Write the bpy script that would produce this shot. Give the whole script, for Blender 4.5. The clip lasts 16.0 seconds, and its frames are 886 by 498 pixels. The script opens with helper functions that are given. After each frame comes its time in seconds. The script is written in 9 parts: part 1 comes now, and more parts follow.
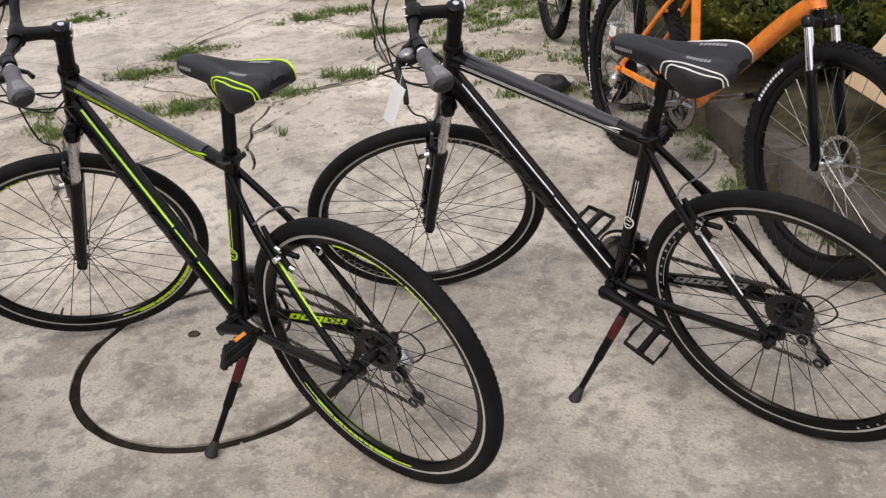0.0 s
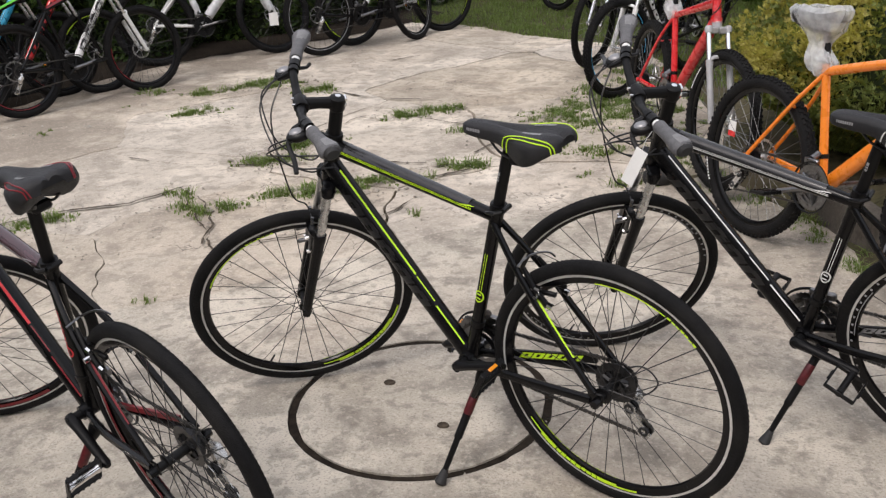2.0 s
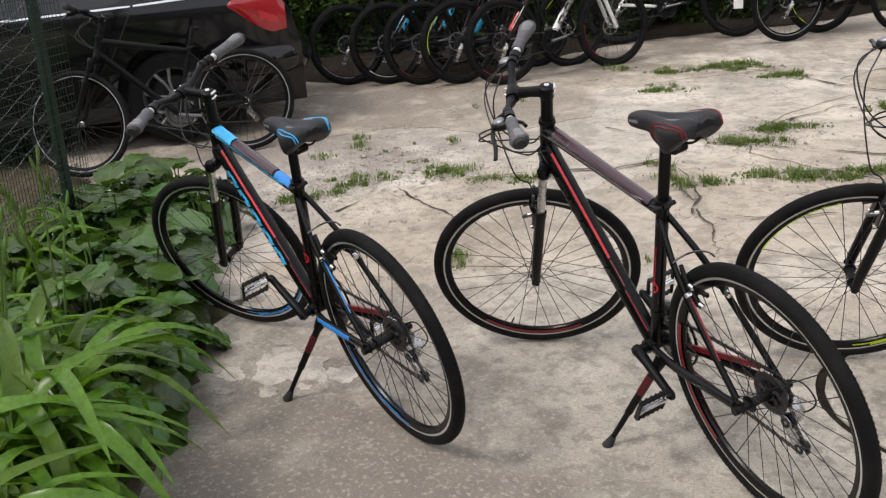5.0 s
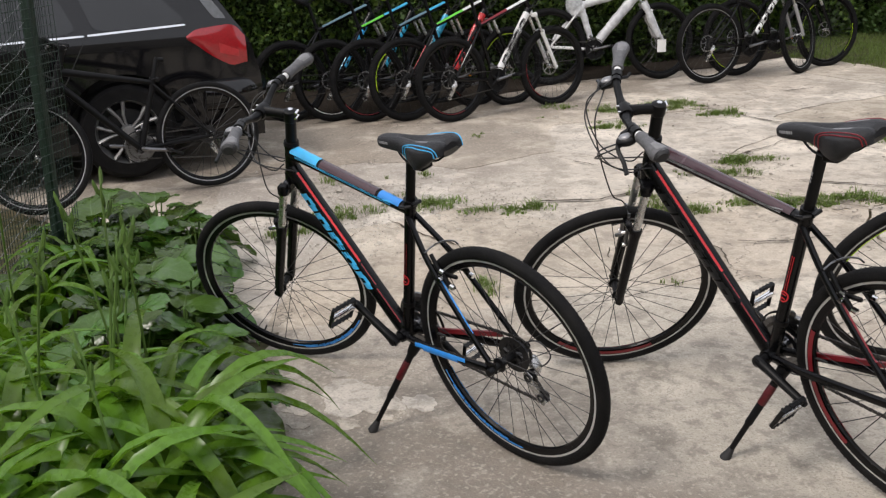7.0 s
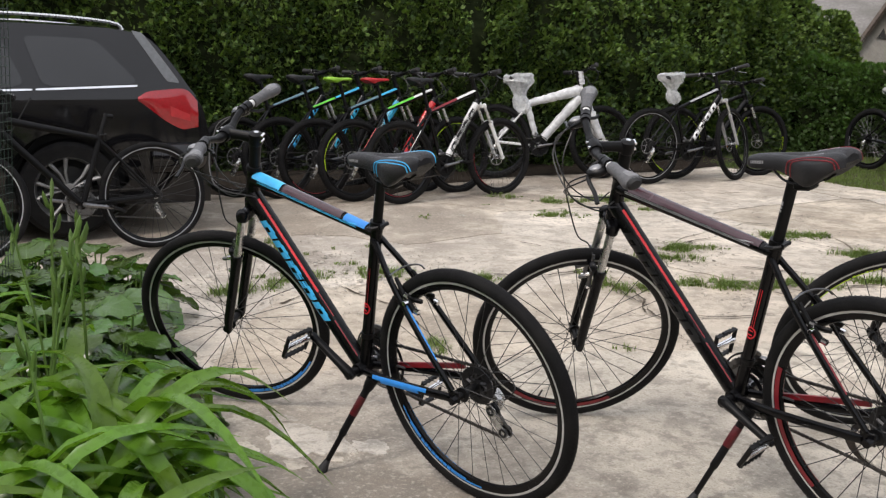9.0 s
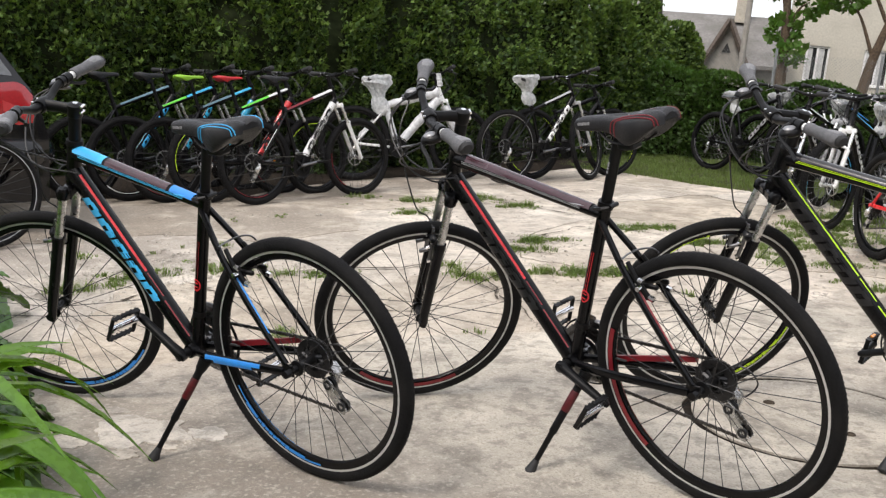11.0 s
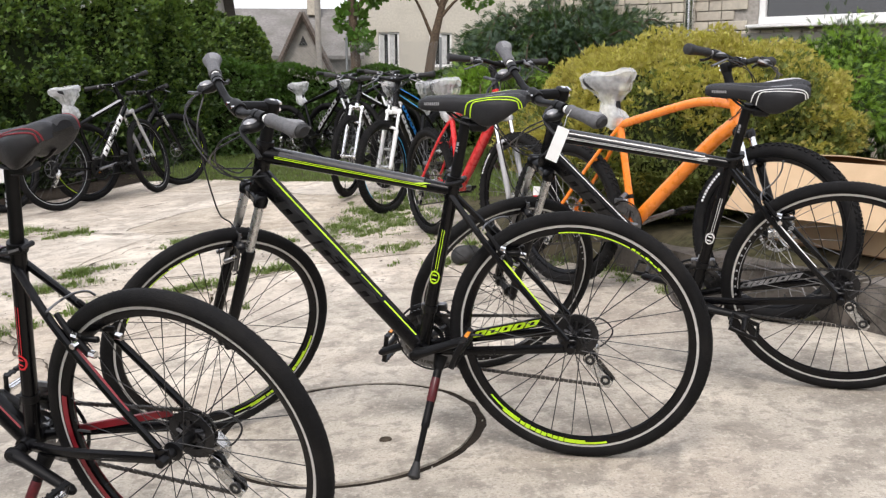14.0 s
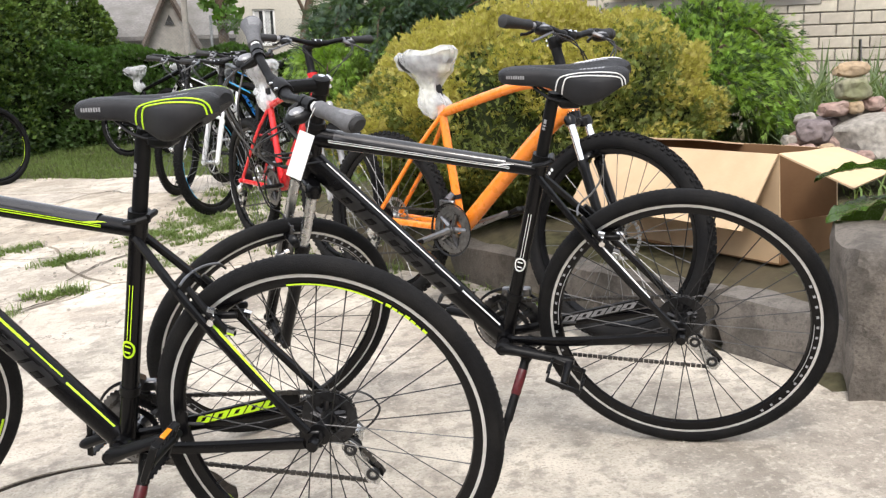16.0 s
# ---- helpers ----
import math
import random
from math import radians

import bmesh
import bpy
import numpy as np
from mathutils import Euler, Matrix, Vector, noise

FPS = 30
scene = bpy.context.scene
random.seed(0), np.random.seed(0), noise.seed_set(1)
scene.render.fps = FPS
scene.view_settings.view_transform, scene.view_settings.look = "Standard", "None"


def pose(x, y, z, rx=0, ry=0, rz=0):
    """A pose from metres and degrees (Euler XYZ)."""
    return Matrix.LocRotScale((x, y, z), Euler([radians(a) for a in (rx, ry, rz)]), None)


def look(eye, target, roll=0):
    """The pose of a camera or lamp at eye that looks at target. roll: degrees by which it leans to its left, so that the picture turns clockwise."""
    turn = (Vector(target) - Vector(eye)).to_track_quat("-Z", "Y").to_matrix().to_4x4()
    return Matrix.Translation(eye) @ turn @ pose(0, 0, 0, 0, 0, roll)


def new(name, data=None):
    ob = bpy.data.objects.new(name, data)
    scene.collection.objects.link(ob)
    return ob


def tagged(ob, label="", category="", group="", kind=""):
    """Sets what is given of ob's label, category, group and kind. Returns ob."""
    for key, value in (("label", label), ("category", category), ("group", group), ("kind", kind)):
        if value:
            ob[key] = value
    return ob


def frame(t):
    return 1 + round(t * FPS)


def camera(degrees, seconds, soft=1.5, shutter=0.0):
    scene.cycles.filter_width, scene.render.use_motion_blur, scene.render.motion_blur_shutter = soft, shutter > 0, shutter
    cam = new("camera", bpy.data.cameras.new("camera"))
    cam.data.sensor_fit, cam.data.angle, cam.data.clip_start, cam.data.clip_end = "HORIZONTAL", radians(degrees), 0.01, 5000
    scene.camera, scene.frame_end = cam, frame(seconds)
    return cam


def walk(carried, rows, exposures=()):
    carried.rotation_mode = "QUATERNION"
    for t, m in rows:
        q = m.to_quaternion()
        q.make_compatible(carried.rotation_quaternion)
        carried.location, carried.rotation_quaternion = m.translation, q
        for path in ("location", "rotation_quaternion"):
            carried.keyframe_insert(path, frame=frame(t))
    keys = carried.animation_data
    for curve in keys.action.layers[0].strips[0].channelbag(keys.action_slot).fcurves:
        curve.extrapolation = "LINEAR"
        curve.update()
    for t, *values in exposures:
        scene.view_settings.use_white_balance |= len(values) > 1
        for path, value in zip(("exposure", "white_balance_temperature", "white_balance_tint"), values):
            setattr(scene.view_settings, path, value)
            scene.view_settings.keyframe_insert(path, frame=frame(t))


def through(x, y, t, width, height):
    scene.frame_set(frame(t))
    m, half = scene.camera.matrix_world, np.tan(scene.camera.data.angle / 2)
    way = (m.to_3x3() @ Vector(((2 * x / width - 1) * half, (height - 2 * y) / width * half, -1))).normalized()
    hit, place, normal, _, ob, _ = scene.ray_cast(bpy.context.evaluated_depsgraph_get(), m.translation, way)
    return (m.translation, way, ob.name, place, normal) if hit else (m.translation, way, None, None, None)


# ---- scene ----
cam = camera(51.3, 16.0, soft=1.3)
# the yard falls gently across, so its level is turned against the plumb of the houses
YARD = pose(0, 0, 0, 0, -4.0, 0)
PATH = [
    (0, (0.552, 0.612, 1.518), (0.02, 2.291, 0.57), -4.9),
    (0.5, (0.388, 0.512, 1.511), (-0.032, 2.265, 0.643), -5.3),
    (1, (0.262, 0.419, 1.53), (-0.158, 2.196, 0.714), -5.9),
    (1.5, (0.167, 0.283, 1.537), (-0.306, 2.053, 0.735), -5.3),
    (2, (0.094, 0.142, 1.543), (-0.465, 1.916, 0.808), -3.6),
    (2.5, (0.029, 0.053, 1.532), (-0.783, 1.745, 0.841), -2.5),
    (3, (-0.015, 0.005, 1.529), (-1.115, 1.527, 0.841), -3.2),
    (3.5, (-0.038, -0.031, 1.526), (-1.307, 1.349, 0.832), -3.8),
    (4, (-0.053, -0.054, 1.528), (-1.435, 1.23, 0.861), -4.7),
    (6.3, (-0.797, -0.575, 1.532), (-1.829, 0.982, 0.818), -4.0),
    (6.5, (-0.843, -0.61, 1.529), (-1.912, 0.936, 0.847), -3.6),
    (7, (-0.928, -0.666, 1.484), (-1.955, 0.932, 0.858), -2.8),
    (7.5, (-0.986, -0.699, 1.434), (-2.002, 0.943, 0.914), -3.4),
    (8, (-1.009, -0.711, 1.37), (-2.013, 0.95, 0.887), -1.3),
    (10.3, (-1.005, -0.729, 1.111), (-1.877, 1.046, 0.807), 1.3),
    (10.5, (-0.986, -0.721, 1.105), (-1.85, 1.052, 0.771), 1.1),
    (11, (-0.934, -0.654, 1.098), (-1.61, 1.194, 0.741), 1.2),
    (11.5, (-0.869, -0.589, 1.095), (-1.459, 1.281, 0.7), 0.2),
    (12, (-0.799, -0.511, 1.093), (-1.273, 1.394, 0.713), -1.0),
    (12.5, (-0.734, -0.433, 1.089), (-1.046, 1.499, 0.678), -1.9),
    (13, (-0.674, -0.366, 1.087), (-0.822, 1.584, 0.67), -2.8),
    (13.5, (-0.616, -0.289, 1.084), (-0.65, 1.672, 0.692), -4.2),
    (14, (-0.592, -0.169, 1.079), (-0.485, 1.792, 0.699), -4.3),
    (14.5, (-0.557, -0.002, 1.08), (-0.314, 1.944, 0.689), -3.8),
    (15, (-0.468, 0.141, 1.071), (-0.141, 2.056, 0.599), -4.6),
    (15.5, (-0.287, 0.294, 1.082), (-0.028, 2.234, 0.67), -5.5),
    (16, (-0.144, 0.473, 1.064), (0.172, 2.397, 0.615), -5.7),
]
walk(cam, [(t, YARD @ look(eye, target, roll)) for t, eye, target, roll in PATH],
     exposures=[(0.0, 0.05, 6500, 14), (2.0, 0.09, 6500, 14), (3.0, 0.0, 6500, 14), (3.6, 0.0, 6500, 13.5), (4.0, 0.07, 6500, 13), (6.5, 0.13, 6500, 12.5), (8.0, 0.15, 6500, 12.5), (10.5, 0.46, 6500, 11.5), (12.0, 0.4, 6500, 12), (13.5, 0.54, 6420, 13), (14.5, 0.58, 6420, 12.5), (16.0, 0.87, 6420, 11)])

# ---- light: a bright overcast sky with a weak, wide sun ----
SUN_ELEVATION, SUN_TURN = 52.0, 200.0
world = bpy.data.worlds.new("overcast_sky")
scene.world = world
world.use_nodes = True
_nt = world.node_tree
_bg = _nt.nodes["Background"]
_sky = _nt.nodes.new("ShaderNodeTexSky")
_sky.sky_type = "NISHITA"
_sky.sun_disc = False
_sky.sun_elevation = radians(SUN_ELEVATION)
_sky.sun_rotation = radians(SUN_TURN)
_sky.air_density, _sky.dust_density, _sky.ozone_density = 1.0, 6.0, 1.0
_cloud = _nt.nodes.new("ShaderNodeMix")
_cloud.data_type = "RGBA"
_cloud.inputs[0].default_value = 0.72
_cloud.inputs[7].default_value = (8.6, 8.8, 9.2, 1.0)
_nt.links.new(_sky.outputs[0], _cloud.inputs[6])
_nt.links.new(_cloud.outputs[2], _bg.inputs[0])
_bg.inputs[1].default_value = 0.13
sun = new("sun", bpy.data.lights.new("sun", "SUN"))
sun.data.energy, sun.data.angle, sun.data.color = 1.3, radians(14), (1.0, 0.96, 0.9)
_az = radians(SUN_TURN)
sun.matrix_world = look((0, 0, 12), (-12 * math.cos(radians(SUN_ELEVATION)) * math.sin(_az),
                                    -12 * math.cos(radians(SUN_ELEVATION)) * math.cos(_az),
                                    12 - 12 * math.sin(radians(SUN_ELEVATION))))

# ---- materials ----
def material(name, colour, rough=0.5, metal=0.0, coat=0.0, vary=0.15, scale=30.0, bump=0.0, bump_scale=200.0, spec=0.5,
             stain=None, stain_scale=3.0, stain_amount=0.5, random_hue=0.0, alpha=1.0, transmit=0.0, island=0.0):
    """A painted, rubber, metal or natural surface with variation at two scales and a fine relief."""
    m = bpy.data.materials.new(name)
    m.use_nodes = True
    nt = m.node_tree
    b = nt.nodes["Principled BSDF"]
    b.inputs["Roughness"].default_value = rough
    b.inputs["Metallic"].default_value = metal
    b.inputs["Coat Weight"].default_value = coat
    b.inputs["Specular IOR Level"].default_value = spec
    b.inputs["Transmission Weight"].default_value = transmit
    b.inputs["Alpha"].default_value = alpha
    coord = nt.nodes.new("ShaderNodeTexCoord")

    def noise_node(s, detail=4.0):
        n = nt.nodes.new("ShaderNodeTexNoise")
        n.inputs["Scale"].default_value, n.inputs["Detail"].default_value = s, detail
        nt.links.new(coord.outputs["Object"], n.inputs["Vector"])
        return n

    def mix(kind, fac, a, bb):
        n = nt.nodes.new("ShaderNodeMix")
        n.data_type, n.blend_type = "RGBA", kind
        for slot, value in ((0, fac), (6, a), (7, bb)):
            if hasattr(value, "is_linked") or hasattr(value, "links"):
                nt.links.new(value, n.inputs[slot])
            elif slot == 0:
                n.inputs[0].default_value = value
            else:
                n.inputs[slot].default_value = (*value, 1.0)
        return n.outputs[2]

    fine = noise_node(scale)
    ramp = nt.nodes.new("ShaderNodeMapRange")
    ramp.inputs[1].default_value, ramp.inputs[2].default_value = 0.3, 0.7
    ramp.inputs[3].default_value, ramp.inputs[4].default_value = 1.0 - vary, 1.0 + vary
    nt.links.new(fine.outputs[0], ramp.inputs[0])
    grey = nt.nodes.new("ShaderNodeCombineColor")
    for i in range(3):
        nt.links.new(ramp.outputs[0], grey.inputs[i])
    colour_out = mix("MULTIPLY", 1.0, colour, grey.outputs[0])
    if stain:
        big = noise_node(stain_scale, 6.0)
        r2 = nt.nodes.new("ShaderNodeMapRange")
        r2.inputs[1].default_value, r2.inputs[2].default_value = 0.45, 0.65
        r2.inputs[4].default_value = stain_amount
        nt.links.new(big.outputs[0], r2.inputs[0])
        colour_out = mix("MIX", r2.outputs[0], colour_out, stain)
    if random_hue or island:
        src = nt.nodes.new("ShaderNodeNewGeometry").outputs["Random Per Island"] if island else nt.nodes.new("ShaderNodeObjectInfo").outputs["Random"]
        r3 = nt.nodes.new("ShaderNodeMapRange")
        amount = island or random_hue
        r3.inputs[3].default_value, r3.inputs[4].default_value = 1.0 - amount, 1.0 + amount
        nt.links.new(src, r3.inputs[0])
        h = nt.nodes.new("ShaderNodeHueSaturation")
        nt.links.new(r3.outputs[0], h.inputs["Value"])
        r4 = nt.nodes.new("ShaderNodeMapRange")
        r4.inputs[3].default_value, r4.inputs[4].default_value = 0.5 - 0.04 * amount, 0.5 + 0.04 * amount
        nt.links.new(src, r4.inputs[0])
        nt.links.new(r4.outputs[0], h.inputs["Hue"])
        nt.links.new(colour_out, h.inputs["Color"])
        colour_out = h.outputs[0]
    nt.links.new(colour_out, b.inputs["Base Color"])
    rr = nt.nodes.new("ShaderNodeMapRange")
    rr.inputs[3].default_value, rr.inputs[4].default_value = max(0.02, rough - 0.08), min(1.0, rough + 0.08)
    nt.links.new(fine.outputs[0], rr.inputs[0])
    nt.links.new(rr.outputs[0], b.inputs["Roughness"])
    if bump:
        n = noise_node(bump_scale, 3.0)
        bp = nt.nodes.new("ShaderNodeBump")
        bp.inputs["Strength"].default_value = bump
        bp.inputs["Distance"].default_value = 0.004
        nt.links.new(n.outputs[0], bp.inputs["Height"])
        nt.links.new(bp.outputs[0], b.inputs["Normal"])
    return m


def leaf_material(name, colour, amount=0.35, rough=0.45, island=True, through=0.35, spec=0.4):
    """A leaf: gloss above, and light that passes through the blade."""
    m = material(name, colour, rough, vary=0.2, scale=40.0, spec=spec, island=amount if island else 0.0, random_hue=0.0 if island else amount)
    nt = m.node_tree
    b, out = nt.nodes["Principled BSDF"], nt.nodes["Material Output"]
    tr = nt.nodes.new("ShaderNodeBsdfTranslucent")
    tr.inputs[0].default_value = (colour[0] * 1.5, colour[1] * 1.6, colour[2] * 0.8, 1.0)
    mx = nt.nodes.new("ShaderNodeMixShader")
    mx.inputs[0].default_value = through
    nt.links.new(b.outputs[0], mx.inputs[1])
    nt.links.new(tr.outputs[0], mx.inputs[2])
    nt.links.new(mx.outputs[0], out.inputs[0])
    return m


def concrete_material(name, base, warm, dark, speck=1.0, dirt=(), cracks=(0.56, 0.64, 0.0035)):
    """Old cast concrete: pale and rusty patches, fine aggregate, dark weathering and hairline cracks."""
    m = bpy.data.materials.new(name)
    m.use_nodes = True
    nt = m.node_tree
    b = nt.nodes["Principled BSDF"]
    b.inputs["Roughness"].default_value = 0.9
    b.inputs["Specular IOR Level"].default_value = 0.25
    geo = nt.nodes.new("ShaderNodeNewGeometry")

    def tex(kind, s, detail=5.0):
        n = nt.nodes.new(kind)
        n.inputs["Scale"].default_value = s
        if "Detail" in n.inputs:
            n.inputs["Detail"].default_value = detail
        nt.links.new(geo.outputs["Position"], n.inputs["Vector"])
        return n

    def mapped(sock, lo, hi, a=0.0, z=1.0):
        n = nt.nodes.new("ShaderNodeMapRange")
        for i, v in enumerate((lo, hi, a, z)):
            n.inputs[i + 1].default_value = v
        nt.links.new(sock, n.inputs[0])
        return n.outputs[0]

    def mix(fac, a, bb, kind="MIX"):
        n = nt.nodes.new("ShaderNodeMix")
        n.data_type, n.blend_type = "RGBA", kind
        nt.links.new(fac, n.inputs[0])
        for slot, v in ((6, a), (7, bb)):
            if isinstance(v, tuple):
                n.inputs[slot].default_value = (*v, 1.0)
            else:
                nt.links.new(v, n.inputs[slot])
        return n.outputs[2]

    pale = tuple(min(1.0, v * 1.5) for v in base)
    # broad weathering, then worn cloudy patches with ragged borders
    c = mix(mapped(tex("ShaderNodeTexNoise", 0.8, 6).outputs[0], 0.42, 0.62), base, warm)
    c = mix(mapped(tex("ShaderNodeTexNoise", 1.6, 10).outputs[0], 0.5, 0.68, 0.0, 0.7), c, dark)
    c = mix(mapped(tex("ShaderNodeTexNoise", 1.1, 10).outputs[0], 0.52, 0.6, 0.0, 0.7), c, pale)
    for spot in dirt:
        # trodden soil round one spot, ragged at its edge
        gap = nt.nodes.new("ShaderNodeVectorMath")
        gap.operation = "DISTANCE"
        gap.inputs[1].default_value = spot[:3]
        nt.links.new(geo.outputs["Position"], gap.inputs[0])
        ragged = nt.nodes.new("ShaderNodeMath")
        ragged.operation = "MULTIPLY_ADD"
        ragged.inputs[1].default_value = 0.9
        nt.links.new(tex("ShaderNodeTexNoise", 4.0, 8).outputs[0], ragged.inputs[0])
        nt.links.new(gap.outputs["Value"], ragged.inputs[2])
        c = mix(mapped(ragged.outputs[0], spot[3] + 0.25, spot[3] + 0.75, spot[4], 0.0), c, (0.19, 0.157, 0.127))
    c = mix(mapped(tex("ShaderNodeTexNoise", 3.6, 10).outputs[0], 0.52, 0.64, 0.0, 0.42), c, pale)
    c = mix(mapped(tex("ShaderNodeTexNoise", 6.5, 12).outputs[0], 0.51, 0.62, 0.0, 0.55), c, dark)
    c = mix(mapped(tex("ShaderNodeTexNoise", 20.0, 10).outputs[0], 0.52, 0.63, 0.0, 0.42 * speck), c, dark)
    c = mix(mapped(tex("ShaderNodeTexNoise", 60.0, 8).outputs[0], 0.54, 0.66, 0.0, 0.28 * speck), c, pale)
    c = mix(mapped(tex("ShaderNodeTexNoise", 130.0, 4).outputs[0], 0.52, 0.66, 0.0, 0.4 * speck), c, dark)
    # pits and bits of dark aggregate, crowded in some places and rare in others
    crowd = mapped(tex("ShaderNodeTexNoise", 7.0, 8).outputs[0], 0.40, 0.58, 0.1, 1.0)
    for cells, reach, depth in ((17.0, 0.13, 0.85), (31.0, 0.17, 0.85), (70.0, 0.2, 0.7)):
        grit = tex("ShaderNodeTexVoronoi", cells)
        spot_fac = nt.nodes.new("ShaderNodeMath")
        spot_fac.operation = "MULTIPLY"
        nt.links.new(mapped(grit.outputs[0], reach * 0.5, reach * (0.7 + 0.3 * speck), min(0.95, depth * speck), 0.0), spot_fac.inputs[0])
        nt.links.new(crowd, spot_fac.inputs[1])
        c = mix(spot_fac.outputs[0], c, tuple(v * 0.4 for v in dark))
    c = mix(mapped(tex("ShaderNodeTexNoise", 220.0, 2).outputs[0], 0.6, 0.75, 0.0, 0.35), c, tuple(min(1.0, v * 1.45) for v in base))
    # hairline cracks, only here and there
    warp = tex("ShaderNodeTexNoise", 4.5, 8)
    vec = nt.nodes.new("ShaderNodeVectorMath")
    vec.operation = "MULTIPLY_ADD"
    vec.inputs[1].default_value = (0.6, 0.6, 0.6)
    nt.links.new(warp.outputs[1], vec.inputs[0])
    nt.links.new(geo.outputs["Position"], vec.inputs[2])
    vor = nt.nodes.new("ShaderNodeTexVoronoi")
    vor.feature = "DISTANCE_TO_EDGE"
    vor.inputs["Scale"].default_value = 1.5
    nt.links.new(vec.outputs[0], vor.inputs["Vector"])
    line = mapped(vor.outputs[0], 0.0, cracks[2], 0.8, 0.0)
    some = mapped(tex("ShaderNodeTexNoise", 0.9, 2).outputs[0], cracks[0], cracks[1])
    both = nt.nodes.new("ShaderNodeMath")
    both.operation = "MULTIPLY"
    nt.links.new(line, both.inputs[0])
    nt.links.new(some, both.inputs[1])
    c = mix(both.outputs[0], c, (0.05, 0.045, 0.04))
    info = nt.nodes.new("ShaderNodeObjectInfo")
    tone = nt.nodes.new("ShaderNodeHueSaturation")
    nt.links.new(mapped(info.outputs["Random"], 0.0, 1.0, 0.9, 1.1), tone.inputs["Value"])
    nt.links.new(mapped(info.outputs["Random"], 0.0, 1.0, 1.12, 0.82), tone.inputs["Saturation"])
    nt.links.new(c, tone.inputs["Color"])
    nt.links.new(tone.outputs[0], b.inputs["Base Color"])
    h1, h2 = tex("ShaderNodeTexNoise", 120.0, 5), tex("ShaderNodeTexNoise", 14.0, 5)
    add = nt.nodes.new("ShaderNodeMath")
    add.operation = "MULTIPLY_ADD"
    add.inputs[1].default_value = 3.0
    nt.links.new(h2.outputs[0], add.inputs[0])
    nt.links.new(h1.outputs[0], add.inputs[2])
    bp = nt.nodes.new("ShaderNodeBump")
    bp.inputs["Strength"].default_value, bp.inputs["Distance"].default_value = 0.7, 0.005
    nt.links.new(add.outputs[0], bp.inputs["Height"])
    nt.links.new(bp.outputs[0], b.inputs["Normal"])
    return m


BLACK = material("satin_black_paint", (0.0032, 0.0032, 0.0038), 0.24, spec=0.26, coat=0.0, vary=0.2, scale=60)
MATT = material("matt_black_paint", (0.0045, 0.0045, 0.005), 0.42, spec=0.2, vary=0.2, scale=60)
RUBBER = material("tyre_rubber", (0.007, 0.007, 0.0075), 0.7, spec=0.15, vary=0.25, scale=90, bump=0.5, bump_scale=350,
                  stain=(0.028, 0.026, 0.024), stain_scale=14, stain_amount=0.25)
GRIP = material("grey_rubber_grip", (0.105, 0.105, 0.11), 0.6, vary=0.2, scale=80, bump=0.4, bump_scale=500)
GRIPPALE = material("pale_grey_rubber_pad", (0.2, 0.2, 0.205), 0.55, vary=0.15, scale=80, bump=0.4, bump_scale=500)
GRIPDARK = material("dark_rubber", (0.018, 0.018, 0.019), 0.6, vary=0.2, scale=80, bump=0.3, bump_scale=400)
VINYL = material("black_saddle_vinyl", (0.017, 0.017, 0.019), 0.5, spec=0.32, vary=0.15, scale=40, bump=0.35, bump_scale=700)
ALLOY = material("brushed_aluminium", (0.72, 0.72, 0.72), 0.28, metal=1.0, vary=0.12, scale=60)
TRACK = material("machined_rim_track", (0.6, 0.6, 0.59), 0.35, metal=0.5, vary=0.08, scale=60)
STEELDISC = material("brake_disc_steel", (0.6, 0.6, 0.6), 0.3, metal=1.0, vary=0.2, scale=60)
CHROME = material("chrome", (0.85, 0.85, 0.86), 0.1, metal=1.0, vary=0.05)
STEEL = material("dark_steel", (0.2, 0.2, 0.205), 0.3, metal=1.0, vary=0.25, scale=60)
COGS = material("oily_cogs", (0.035, 0.035, 0.037), 0.3, metal=0.7, vary=0.3, scale=90)
SPOKE = material("black_spoke_steel", (0.014, 0.014, 0.015), 0.4, metal=0.2, vary=0.2, scale=60)
CHAINM = material("oiled_chain", (0.1, 0.095, 0.09), 0.4, metal=0.9, vary=0.4, scale=150)
PLASTIC = material("black_plastic", (0.0055, 0.0055, 0.006), 0.36, spec=0.25, vary=0.2, scale=70, bump=0.15)
SILVERP = material("silver_plastic", (0.28, 0.28, 0.29), 0.35, metal=0.5, vary=0.1)
CABLE = material("cable_housing", (0.012, 0.012, 0.013), 0.4)
WHITE = material("white_decal", (0.78, 0.78, 0.77), 0.45, vary=0.08)
FAINT = material("faint_grey_decal", (0.013, 0.013, 0.014), 0.35, vary=0.1)
GREYD = material("grey_decal", (0.28, 0.28, 0.29), 0.4, vary=0.1)
LIME = material("lime_decal", (0.55, 0.85, 0.02), 0.4, vary=0.06)
STANDRED = material("worn_red_paint", (0.075, 0.005, 0.008), 0.35, vary=0.3, scale=80)
MECH = material("cast_alloy", (0.56, 0.56, 0.55), 0.26, metal=0.75, vary=0.12, scale=60)
BRIGHTSPOKE = material("bright_spoke_steel", (0.2, 0.2, 0.2), 0.35, metal=0.8, vary=0.2, scale=60)
WORN = material("worn_pedal_alloy", (0.38, 0.38, 0.38), 0.3, metal=0.9, vary=0.3, scale=60)
TOPGREY = material("dark_grey_gloss_paint", (0.022, 0.022, 0.024), 0.2, spec=0.5, coat=0.35, vary=0.15)
RED = material("red_decal", (0.62, 0.02, 0.03), 0.4, vary=0.1)
DARKRED = material("dark_red_decal", (0.2, 0.011, 0.018), 0.35, vary=0.12)
BLUE = material("blue_decal", (0.03, 0.25, 0.72), 0.35, vary=0.1)
